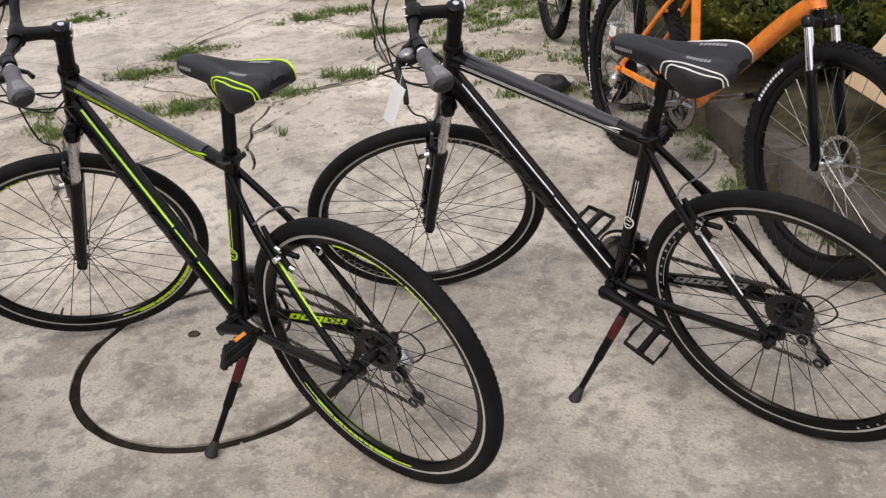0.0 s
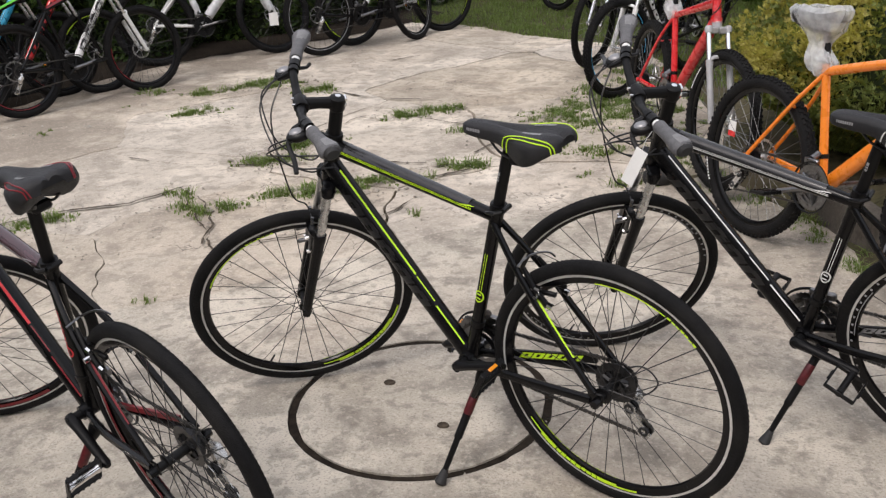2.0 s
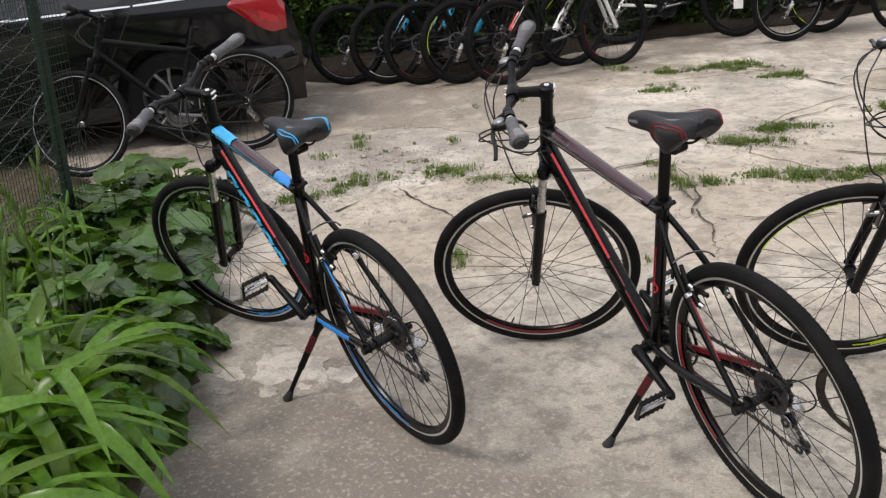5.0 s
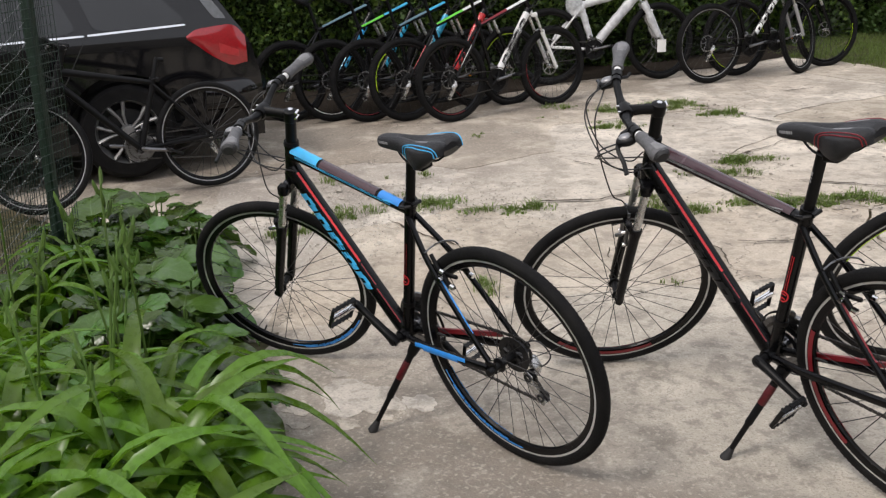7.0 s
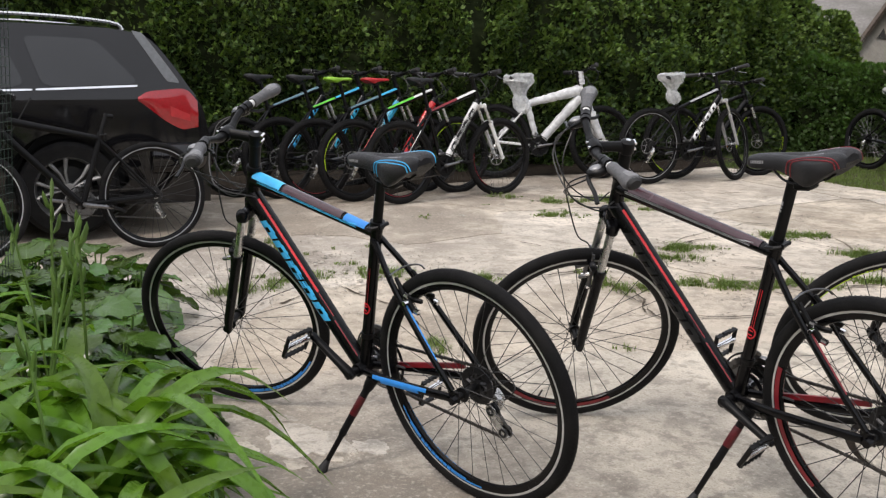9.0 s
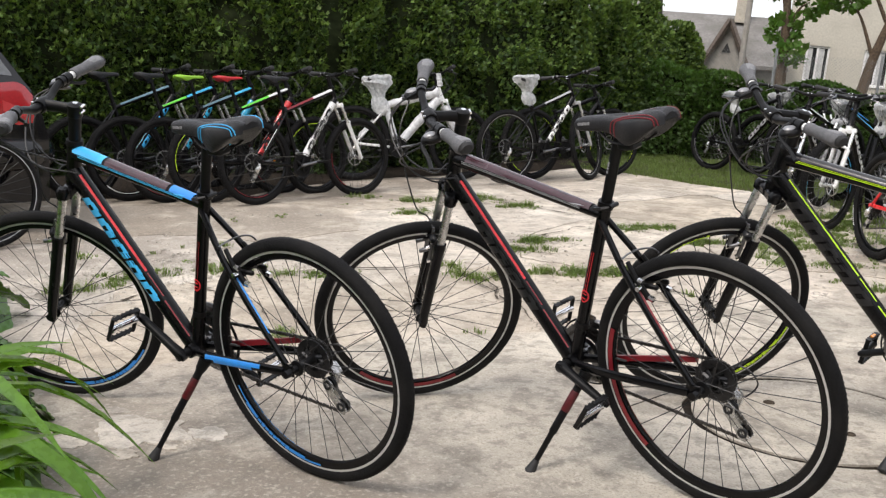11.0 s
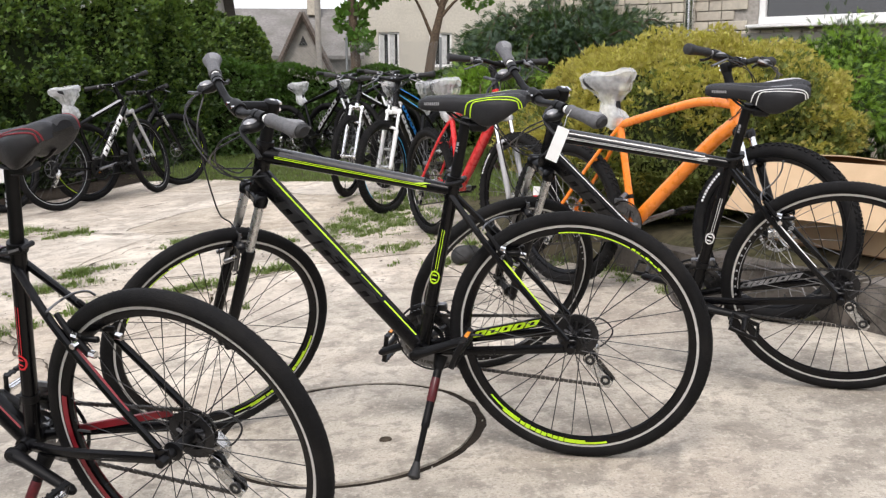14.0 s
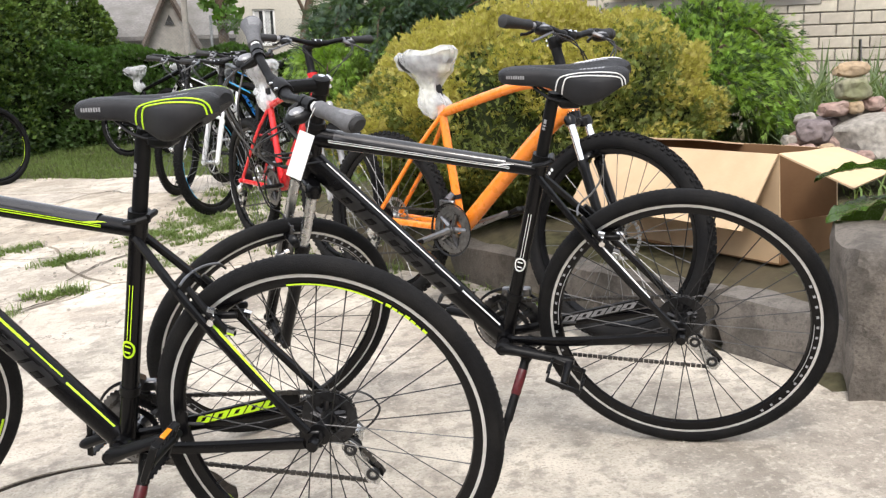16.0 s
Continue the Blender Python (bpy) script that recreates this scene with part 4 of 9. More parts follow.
def saddle(bike, base, mats, wrapped=False, tilt=0.0, cover=None, long_bag=1.0):
    """A padded saddle with deep skirts at its wings, piping and rails; base is the clamp."""
    # stations along the length from the tail: place, half width, crown, skirt
    st = [(-0.147, 0.030, 0.050, 0.034), (-0.142, 0.050, 0.056, 0.026), (-0.128, 0.064, 0.060, 0.012), (-0.105, 0.079, 0.060, -0.006), (-0.078, 0.081, 0.057, -0.026), (-0.050, 0.072, 0.053, -0.038), (-0.022, 0.057, 0.050, -0.035),
          (0.008, 0.043, 0.049, -0.016), (0.038, 0.034, 0.049, 0.0), (0.07, 0.030, 0.049, 0.004), (0.105, 0.028, 0.048, 0.005), (0.132, 0.026, 0.046, 0.007), (0.150, 0.021, 0.042, 0.010), (0.159, 0.012, 0.036, 0.016)]

    def station(x):
        x = min(max(x, st[0][0]), st[-1][0])
        i = min(len(st) - 2, max(j for j in range(len(st)) if st[j][0] <= x + 1e-9))
        q = [st[max(0, i - 1)], st[i], st[i + 1], st[min(len(st) - 1, i + 2)]]
        f = (x - q[1][0]) / (q[2][0] - q[1][0])
        return [0.5 * (2 * q[1][k] + (q[2][k] - q[0][k]) * f + (2 * q[0][k] - 5 * q[1][k] + 4 * q[2][k] - q[3][k]) * f * f + (3 * q[1][k] - q[0][k] - 3 * q[2][k] + q[3][k]) * f ** 3) for k in (1, 2, 3)]

    def surf(x, ang, lift=0.0):
        w, top, skirt = station(x)
        c, s = math.cos(radians(ang)), math.sin(radians(ang))
        y = (w + lift) * math.copysign(abs(c) ** (0.8 if s > 0 else 0.3), c)
        dip = 0.010 * max(0.0, 1 - abs(c) * 3.2) * min(1.0, max(0.0, (0.10 - x) / 0.1))
        z = 0.022 + (top + lift - 0.022) * s ** 0.62 - dip if s > 0 else 0.022 + (skirt - 0.022) * (-s) ** 0.85 * (0.5 + 0.5 * abs(c) ** 0.3)
        x += 0.013 * max(0.0, 1 - abs(c) * 1.35) * max(0.0, (-0.09 - x) / 0.057)
        return Vector((x, y, z))

    bm = bmesh.new()
    xs = []
    for a, b in zip(st, st[1:]):
        xs += [a[0], (a[0] + b[0]) / 2]
    xs.append(st[-1][0])
    skin(bm, [[bm.verts.new(surf(x, 360 * k / 28)) for k in range(28)] for x in xs])
    bmesh.ops.recalc_face_normals(bm, faces=bm.faces)
    k = 0.94 if mats else 0.84
    flat = 0.72 if cover else 1.0
    m = Matrix.Translation(base) @ Matrix.Rotation(radians(tilt), 4, "Y") @ Matrix.Diagonal((k, k, k * flat, 1))
    s = part("saddle", bm, cover or VINYL, bike, "", m)
    if mats:
        # two curved piping lines over each wing
        bm = bmesh.new()
        for off in (0.0, 0.016):
            for sg in (1, -1):
                line = []
                for x, ang in ((0.020 - off, -42), (0.018 - off, -14), (0.012 - off, 8), (0.002 - off, 24), (-0.018 - off, 40 - off * 500), (-0.045 - off * 0.6, 50 - off * 800), (-0.078, 50 - off * 900), (-0.106 + off * 0.3, 44 - off * 800), (-0.127 + off * 0.4, 32 - off * 500), (-0.138 + off * 0.4, 14), (-0.141 + off * 0.4, -12)):
                    line.append(surf(x, ang if sg > 0 else 180 - ang, 0.0006))
                tube(bm, curve_points(line, 4), 0.0018, 5)
        part("piping", bm, mats, s)
        # a blank maker's bar on the nose and one on the wing's top
        bm = bmesh.new()
        for x0, n, step, a_lo, a_hi in ((0.094, 8, 0.0056, 2, 15), (-0.092, 7, 0.0085, 66, 74)):
            for k in range(n):
                for sg in (1, -1):
                    q = [surf(x0 + step * k + dx, a if sg > 0 else 180 - a, 0.0008) for dx, a in ((0, a_lo), (step * 0.7, a_lo), (step * 0.7, a_hi), (0, a_hi))]
                    bm.faces.new([bm.verts.new(v) for v in q])
        part("maker_bar", bm, GREYD, s)
    for sg in (1, -1):
        bm = bmesh.new()
        tube(bm, curve_points([(-0.08, sg * 0.03, -0.010), (-0.05, sg * 0.024, -0.026), (0.0, sg * 0.022, -0.030), (0.045, sg * 0.018, -0.018), (0.08, sg * 0.008, 0.006)], 4), 0.0035, 6)
        part("saddle_rail", bm, PLASTIC, s)
    bm = bmesh.new()
    box(bm, (-0.01, 0, -0.034), (0.05, 0.05, 0.026), bevel=0.006)
    part("saddle_clamp", bm, PLASTIC, s)
    if wrapped:
        # a bag pulled over the saddle: it follows the seat, is gathered at the post and ends in a loose lobe
        bm = bmesh.new()
        seed = base[0] * 9 + base[2] * 31
        rows = [(0.074, 0.12, 0.055, 0.0), (0.078, 0.158, 0.075, 0.0), (0.054, 0.182, 0.092, 0.0), (0.020, 0.176, 0.09, 0.0), (-0.012, 0.146, 0.078, 0.0), (-0.045, 0.100, 0.058, 0.005), (-0.078, 0.070, 0.046, 0.012), (-0.105, 0.060, 0.040, 0.022),
                (-0.130, 0.078, 0.050, 0.036), (-0.160, 0.092, 0.058, 0.046), (-0.190, 0.085, 0.054, 0.046), (-0.215, 0.062, 0.042, 0.040), (-0.235, 0.032, 0.026, 0.034)]
        rows = [(z * (long_bag if z < 0 else 1.0), rx * (1 if z > 0 else 0.6 + 0.4 * long_bag), ry * (1 if z > 0 else 0.6 + 0.4 * long_bag), ox) for z, rx, ry, ox in rows]
        fine = []
        for a, b in zip(rows, rows[1:]):
            for f in (0.0, 0.34, 0.67):
                fine.append([u + (v - u) * f for u, v in zip(a, b)])
        rings = []
        for i, (z, rx, ry, ox) in enumerate(fine):
            row = []
            for k in range(56):
                a = 2 * math.pi * k / 56
                d = Vector((math.cos(a), math.sin(a), 0))
                fold = 0.16 * abs(noise.noise(Vector((d.x * 2.6, d.y * 2.6, z * 7 + seed)))) + 0.09 * noise.noise(Vector((d.x * 7, d.y * 7, z * 16 + seed)))
                crease = 0.07 * abs(noise.noise(Vector((d.x * 5 + z * 22, d.y * 5, seed + 4))))
                f = 1.04 + fold - crease - 0.05
                sag = 0.016 * noise.noise(Vector((d.x * 2, d.y * 2, z * 9 + seed + 7))) + 0.012 * d.x * (1 if i < 12 else -1)
                row.append(bm.verts.new((ox + d.x * rx * f, d.y * ry * f, z + sag)))
            rings.append(row)
        skin(bm, rings)
        part("plastic_bag", bm, WRAP, s, "crumpled clear plastic bag over the saddle")
    return s


def pedal(bike, at, body, plate, tip=20.0):
    """An open cage pedal, tipped about its axle; plate is the metal that its barrel follows."""
    x, y, z = at
    sg = 1 if y > 0 else -1
    m = Matrix.Translation((x, y + sg * 0.05, z)) @ Matrix.Rotation(radians(tip), 4, "Y")
    bm = bmesh.new()
    tube(bm, [(0, -sg * 0.06, 0), (0, sg * 0.045, 0)], 0.006, 8)
    p = part("pedal", bm, body, bike, "", m)
    bm = bmesh.new()
    tube(bm, [(0, -0.043, 0), (0, -0.03, 0), (0, 0.03, 0), (0, 0.043, 0)], [0.012, 0.0095, 0.0095, 0.012], 10)
    part("axle_barrel", bm, CHROME if plate is WORN else body, p)
    for dy in (-0.044, 0.044):
        bm = bmesh.new()
        box(bm, (0, dy, 0), (0.082, 0.006, 0.014), bevel=0.002)
        part("end_bar", bm, body, p)
    for dx in (-0.041, 0.041):
        bm = bmesh.new()
        box(bm, (dx, 0, 0), (0.005, 0.092, 0.014), bevel=0.0015)
        for k in range(6):
            for dz in (-0.0075, 0.0075):
                box(bm, (dx, -0.038 + 0.0152 * k, dz), (0.004, 0.005, 0.004))
        side = part("side_plate", bm, body, p)
        bm = bmesh.new()
        box(bm, (dx + math.copysign(0.004, dx), 0, 0), (0.004, 0.032, 0.010), bevel=0.001)
        part("pedal_reflector", bm, AMBER if plate is AMBER else PLASTIC, side)
    return p


HYBRID = dict(R=0.35, r=0.0195, knobs=False, rim_depth=0.026, loose=True, WB=1.0815, HA=70.5, offset=0.045, bb=(0.436, 0.313), seat_top=(0.300, 0.775), saddle_z=1.008,
              saddle_x=0.222, head=(0.905, 0.80), tt_rear=0.762, bar_x=0.895, bar_z=1.062, rise=0.03, bar_half=0.31, sweep=0.045, colour=BLACK, rim=BLACK, track=TRACK, rim_mark=None, tyre_mark=False,
              mark_at=200, marks=2, disc=False, vbrake=True, fork=BLACK, stanchion=ALLOY, steer=0.0, crank=190.0, kick=True, piping=WHITE, wrapped=False, dt=0.026, stem_long=True, saddle=True, curved=False)
MOUNTAIN = dict(HYBRID, R=0.347, r=0.027, knobs=True, rim_depth=0.02, loose=False, WB=1.09, bb=(0.43, 0.30), seat_top=(0.315, 0.70), saddle_z=0.93, saddle_x=0.23, head=(0.885, 0.775), tt_rear=0.69,
                bar_x=0.86, bar_z=1.0, rise=0.02, bar_half=0.33, sweep=0.03, track=BLACK, disc=True, vbrake=False, kick=False, piping=None, dt=0.028, stem_long=False)


def bicycle(m, c, label, group, decals=None, name="bicycle"):
    """A whole bicycle in its own frame: x ahead, y to its left, z up from the rear wheel's foot."""
    bike = thing(name, m, label, "bicycle", group)
    Y = Vector((0, 1, 0))
    ha = radians(c["HA"])
    axis = Vector((-math.cos(ha), 0, math.sin(ha)))
    hubf = Vector((c["WB"], 0, c["R"]))
    foot = hubf - Vector((math.sin(ha), 0, math.cos(ha))) * c["offset"]
    at = lambda z: foot + axis * ((z - foot.z) / axis.z)
    S = Matrix.Translation(foot) @ Matrix.Rotation(radians(c["steer"]), 4, axis) @ Matrix.Translation(-foot)
    rh = Vector((0, 0, c["R"]))
    bb = Vector((c["bb"][0], 0, c["bb"][1]))
    st = Vector((c["seat_top"][0], 0, c["seat_top"][1]))
    up = (st - bb).normalized()
    head_top, head_low = at(c["head"][0]), at(c["head"][1])
    # frame
    bm = bmesh.new()
    tube(bm, [head_low - axis * 0.004, head_low + axis * 0.012, head_top - axis * 0.012, head_top], [0.026, 0.0225, 0.0225, 0.026], 16)
    stt = bb + up * ((st - bb).length + 0.018)
    tube(bm, [bb, bb.lerp(stt, 0.5), stt], [0.0185, 0.0170, 0.0175], 14)
    tt0, tt1 = at(c["head"][0] - 0.027), bb + up * ((c["tt_rear"] - bb.z) / up.z)
    if c["curved"]:
        mid = tt0.lerp(tt1, 0.45) + Vector((0, 0, 0.035))
        tube(bm, curve_points([tt0, tt0.lerp(mid, 0.5) + Vector((0, 0, 0.016)), mid, tt1], 5), 0.019, 12)
    else:
        tube(bm, [tt0, tt0.lerp(tt1, 0.4), tt1], [0.0225, 0.0205, 0.0165], 14, flat=[1.1, 1.0, 0.95])
    dt0, dt1 = at(c["head"][1] + 0.018), bb + Vector((0.012, 0, 0.004))
    if c["curved"]:
        tube(bm, curve_points([dt0, dt0.lerp(dt1, 0.25) + Vector((0.012, 0, 0.028)), dt0.lerp(dt1, 0.6) + Vector((0, 0, 0.012)), dt1], 5), 0.03, 12)
    else:
        tube(bm, [dt0, dt0.lerp(dt1, 0.5), dt1], [c["dt"], c["dt"], c["dt"] * 0.92], 16, flat=1.14)
    tube(bm, [bb - Y * 0.036, bb + Y * 0.036], 0.0205, 16)
    drop = 0.064
    for sg in (1, -1):
        e = rh + Y * (drop * sg)
        a = bb + up * ((c["tt_rear"] - bb.z) / up.z - 0.012) + Y * (0.012 * sg)
        tube(bm, curve_points([a, a.lerp(e, 0.3) + Y * (0.016 * sg), a.lerp(e, 0.65) + Y * (0.012 * sg), e + Vector((0.012, 0, 0.02))], 4), 0.0088, 8)
        b0 = bb + Vector((-0.012, 0.022 * sg, -0.002))
        tube(bm, curve_points([b0, b0.lerp(e, 0.35) + Y * (0.012 * sg), e + Vector((0.02, 0, -0.003))], 4), 0.0105, 8, flat=1.25)
        if sg > 0:
            b_in, b_out = b0.lerp(e, 0.35) + Y * 0.012, e + Vector((0.02, 0, -0.003))
        box(bm, e + Vector((0.008, 0, 0.004)), (0.042, 0.006, 0.036), bevel=0.003)
        tube(bm, [e, e + Y * (0.022 * sg)], [0.0125, 0.011], 10)
    stay_top = bb + up * ((c["tt_rear"] - bb.z) / up.z - 0.012)
    br = stay_top.lerp(rh, 0.36)
    tube(bm, [br - Y * 0.03, br + Y * 0.03], 0.007, 8)
    frame_ob = part("frame", bm, c["colour"], bike)
    ends = dict(tt=(tt0, tt1), dt=(dt0, dt1), st=(bb, stt), ht=(head_low, head_top), rh=rh, bb=bb, stay=(stay_top, rh), chain=(b_in, b_out))
    if decals:
        decals(frame_ob, ends, c)
    # wheels
    wheel(bike, Matrix.Translation(rh), c, False, c.get("spin", 0.4))
    wheel(bike, S @ Matrix.Translation(hubf), c, True, c.get("spin", 0.4) + 0.9)
    # fork
    bm = bmesh.new()
    crown = at(c["head"][1] - 0.035)
    f_axis = axis
    for sg in (1, -1):
        top = crown + Y * (0.052 * sg) + Vector((0.012, 0, 0))
        low = hubf + Y * (0.056 * sg)
        way = (low - top)
        tube(bm, [top + f_axis * 0.022, top + f_axis * 0.01, top - f_axis * 0.012], [0.014, 0.021, 0.019], 12)
        box(bm, top.lerp(crown, 0.5), (0.036, 0.05, 0.034), bevel=0.006)
    tube(bm, [head_low - f_axis * 0.03, head_low], [0.024, 0.026], 14)
    fork = part("fork_crown", bm, c["fork"], bike, "", S)
    for sg in (1, -1):
        top = crown + Y * (0.052 * sg) + Vector((0.012, 0, 0))
        low = hubf + Y * (0.056 * sg)
        bm = bmesh.new()
        tube(bm, [top, top.lerp(low, 0.45)], 0.0135, 12)
        part("stanchion", bm, c["stanchion"], fork)
        bm = bmesh.new()
        k0 = top.lerp(low, 0.33)
        tube(bm, [k0, k0.lerp(low, 0.05), k0.lerp(low, 0.12), k0.lerp(low, 0.5), k0.lerp(low, 0.9), low + Vector((-0.004, 0, 0.0)), low + Vector((0.002, 0, -0.018))],
             [0.0185, 0.0195, 0.0172, 0.0168, 0.0155, 0.0135, 0.009], 12)
        tube(bm, [low - Y * 0.008, low + Y * (0.012 * sg)], 0.013, 10)
        part("fork_leg", bm, c["fork"], fork)
        if c["vbrake"]:
            bm = bmesh.new()
            p = k0.lerp(low, 0.12) + Vector((0.022, -0.018 * sg, 0))
            tube(bm, [p - axis * 0.03, p + axis * 0.02, p + axis * 0.085 - Y * (0.01 * sg)], [0.007, 0.0065, 0.005], 8)
            box(bm, p + axis * 0.0 + Vector((0.01, -0.006 * sg, 0.012)), (0.05, 0.012, 0.012), bevel=0.003)
            part("brake_arm", bm, STEEL, fork)
            bm = bmesh.new()
            tube(bm, [p + Vector((0.005, 0, -0.03)), p + Vector((0.02, 0, -0.03))], 0.008, 8)
            part("brake_bolt", bm, CHROME, fork)
            bm = bmesh.new()
            tube(bm, [p + axis * 0.02 + Vector((0.006, 0, 0)), p + axis * 0.02 + Vector((0.018, 0, 0))], 0.007, 8)
            part("brake_bolt", bm, CHROME, fork)
    # the arch over the tyre
    bm = bmesh.new()
    l0 = [(crown + Y * (0.052 * s) + Vector((0.012, 0, 0))).lerp(hubf + Y * (0.056 * s), 0.36) for s in (1, -1)]
    tube(bm, curve_points([l0[0], l0[0] + Vector((0.016, -0.012, 0.03)), l0[1] + Vector((0.016, 0.012, 0.03)), l0[1]], 5), 0.008, 8, flat=1.5)
    part("fork_arch", bm, c["fork"], fork)
    # headset, stem and bar
    bar = Vector((c["bar_x"], 0, c["bar_z"] - c["rise"]))
    top = at(c["bar_z"] - 0.045 if c["stem_long"] else c["bar_z"] - 0.03)
    bm = bmesh.new()
    tube(bm, [head_top, head_top + axis * 0.012, head_top + axis * 0.013, top - axis * 0.025], [0.026, 0.024, 0.0185, 0.0185], 14)
    tube(bm, [top - axis * 0.034, top - axis * 0.028, top + axis * 0.004, top + axis * 0.008], [0.0185, 0.0225, 0.0225, 0.017], 14)
    tube(bm, [top - axis * 0.012, top.lerp(bar, 0.5) - axis * 0.004, bar], [0.0165, 0.0145, 0.017], 10, flat=1.1)
    tube(bm, [bar - Y * 0.024, bar - Y * 0.02, bar + Y * 0.02, bar + Y * 0.024], [0.019, 0.021, 0.021, 0.019], 12)
    stem = part("stem", bm, MATT, bike, "", S)
    back = top - axis * 0.012 - Vector((0.022, 0, 0))
    bolts = [(top + axis * 0.008, top + axis * 0.011, 0.008)]
    bolts += [(bar + Vector((0.014, 0.016 * sg, 0.012)), bar + Vector((0.022, 0.016 * sg, 0.014)), 0.004) for sg in (1, -1)]
    bolts += [(back + axis * dz - Y * 0.012, back + axis * dz + Y * 0.012, 0.004) for dz in (-0.009, 0.009)]
    for q0, q1, rad in bolts:
        bm = bmesh.new()
        tube(bm, [q0, q1], rad, 8)
        part("stem_bolt", bm, CHROME, stem)
    hw = c["bar_half"]
    line = lambda sg: [bar, bar + Vector((0.004, 0.05 * sg, 0.002)), bar + Vector((0.0, 0.12 * sg, c["rise"] * 0.8)), bar + Vector((-c["sweep"] * 0.35, 0.19 * sg, c["rise"])),
                       bar + Vector((-c["sweep"], hw * sg, c["rise"] + 0.006))]
    bm = bmesh.new()
    tube(bm, curve_points(line(-1)[::-1] + line(1)[1:], 5), [0.0145 if abs(q.y) < 0.06 else 0.0113 for q in curve_points(line(-1)[::-1] + line(1)[1:], 5)], 10)
    handlebar = part("handlebar", bm, MATT, bike, "", S)
    for sg in (1, -1):
        e = bar + Vector((-c["sweep"], hw * sg, c["rise"] + 0.006))
        q = bar + Vector((-c["sweep"] * 0.35, 0.19 * sg, c["rise"]))
        d = (e - q).normalized()
        g0 = e - d * 0.125
        bm = bmesh.new()
        if c["loose"]:
            # a flared grip: slim inside, widening to a flat wing for the heel of the palm
            line_g = [g0, g0 + d * 0.006, g0 + d * 0.03, g0 + d * 0.06, g0 + d * 0.085, g0 + d * 0.108, g0 + d * 0.122]
            back = Vector((-0.006, 0, -0.002))
            line_g = [q + back * max(0.0, (i - 2) / 4) for i, q in enumerate(line_g)]
            tube(bm, line_g, [0.0165, 0.0185, 0.0168, 0.0185, 0.0235, 0.0285, 0.025], 14, flat=[1, 1, 1, 0.95, 0.84, 0.76, 0.76])
            part("grip", bm, GRIP, handlebar)
            bm = bmesh.new()
            tube(bm, [line_g[3] + Vector((0, 0, 0.0022)), line_g[4] + Vector((-0.001, 0, 0.0025)), line_g[5] + Vector((-0.002, 0, 0.003)), line_g[6] + Vector((-0.001, 0, 0.0022))], [0.0145, 0.0215, 0.0255, 0.019], 14, flat=[1.0, 0.82, 0.76, 0.8])
            part("grip_pad", bm, GRIPPALE, handlebar)
            bm = bmesh.new()
            tube(bm, [line_g[6] - d * 0.004, line_g[6] + d * 0.006, line_g[6] + d * 0.012], [0.0225, 0.022, 0.015], 12, flat=0.78)
            part("grip_end", bm, GRIPDARK, handlebar)
        else:
            tube(bm, [g0, g0 + d * 0.006, g0 + d * 0.03, g0 + d * 0.07, g0 + d * 0.105], [0.0165, 0.0185, 0.0165, 0.0185, 0.0205], 12)
            part("grip", bm, GRIPDARK, handlebar)
            bm = bmesh.new()
            tube(bm, [g0 + d * 0.100, g0 + d * 0.112, g0 + d * 0.126, g0 + d * 0.130], [0.0212, 0.0225, 0.0215, 0.015], 12)
            part("grip_end", bm, GRIPDARK, handlebar)
        # shifter pod, brake lever, white mark
        bm = bmesh.new()
        k = g0 - d * 0.03
        bmesh.ops.create_uvsphere(bm, u_segments=12, v_segments=8, radius=1.0, matrix=Matrix.Translation(k + Vector((0.028, 0, -0.016))) @ Matrix.Diagonal((0.034, 0.026, 0.016, 1)))
        tube(bm, [k - d * 0.012, k + d * 0.012], 0.0165, 10)
        tube(bm, [k + Vector((0.0, 0, -0.012)), k + Vector((-0.03, 0.012 * sg, -0.024)), k + Vector((-0.04, 0.03 * sg, -0.026))], [0.006, 0.005, 0.006], 6)
        sh = part("shifter", bm, PLASTIC, handlebar)
        bm = bmesh.new()
        bmesh.ops.create_uvsphere(bm, u_segments=10, v_segments=6, radius=1.0, matrix=Matrix.Translation(k + Vector((0.032, 0, -0.004))) @ Matrix.Diagonal((0.020, 0.015, 0.007, 1)))
        part("shifter_cap", bm, SILVERP, sh)
        bm = bmesh.new()
        k2 = g0 - d * 0.055
        tube(bm, [k2 - d * 0.008, k2 + d * 0.008], 0.0155, 10)
        tube(bm, [k2, k2 + Vector((0.03, 0, -0.01)), k2 + Vector((0.045, 0.01 * sg, -0.018))], [0.009, 0.009, 0.007], 8)
        lv = [k2 + Vector((0.045, 0.005 * sg, -0.018)), k2 + Vector((0.055, 0.04 * sg, -0.028)), k2 + Vector((0.05, 0.085 * sg, -0.045)), k2 + Vector((0.052, 0.125 * sg, -0.056))]
        tube(bm, curve_points(lv, 4), 0.0065, 8, flat=0.7)
        part("brake_lever", bm, STEEL if not c["loose"] else PLASTIC, handlebar)
        bm = bmesh.new()
        k3 = q.lerp(g0, 0.05)
        tube(bm, [k3 - d * 0.014, k3 + d * 0.014], 0.0118, 10)
        part("bar_mark", bm, WHITE if c["loose"] else GREYD, handlebar)
    # cables from the levers to frame and brakes
    def cable(pts, r=0.0025):
        bm = bmesh.new()
        tube(bm, curve_points(pts, 6), r, 5)
        part("cable", bm, CABLE, bike, "", S)

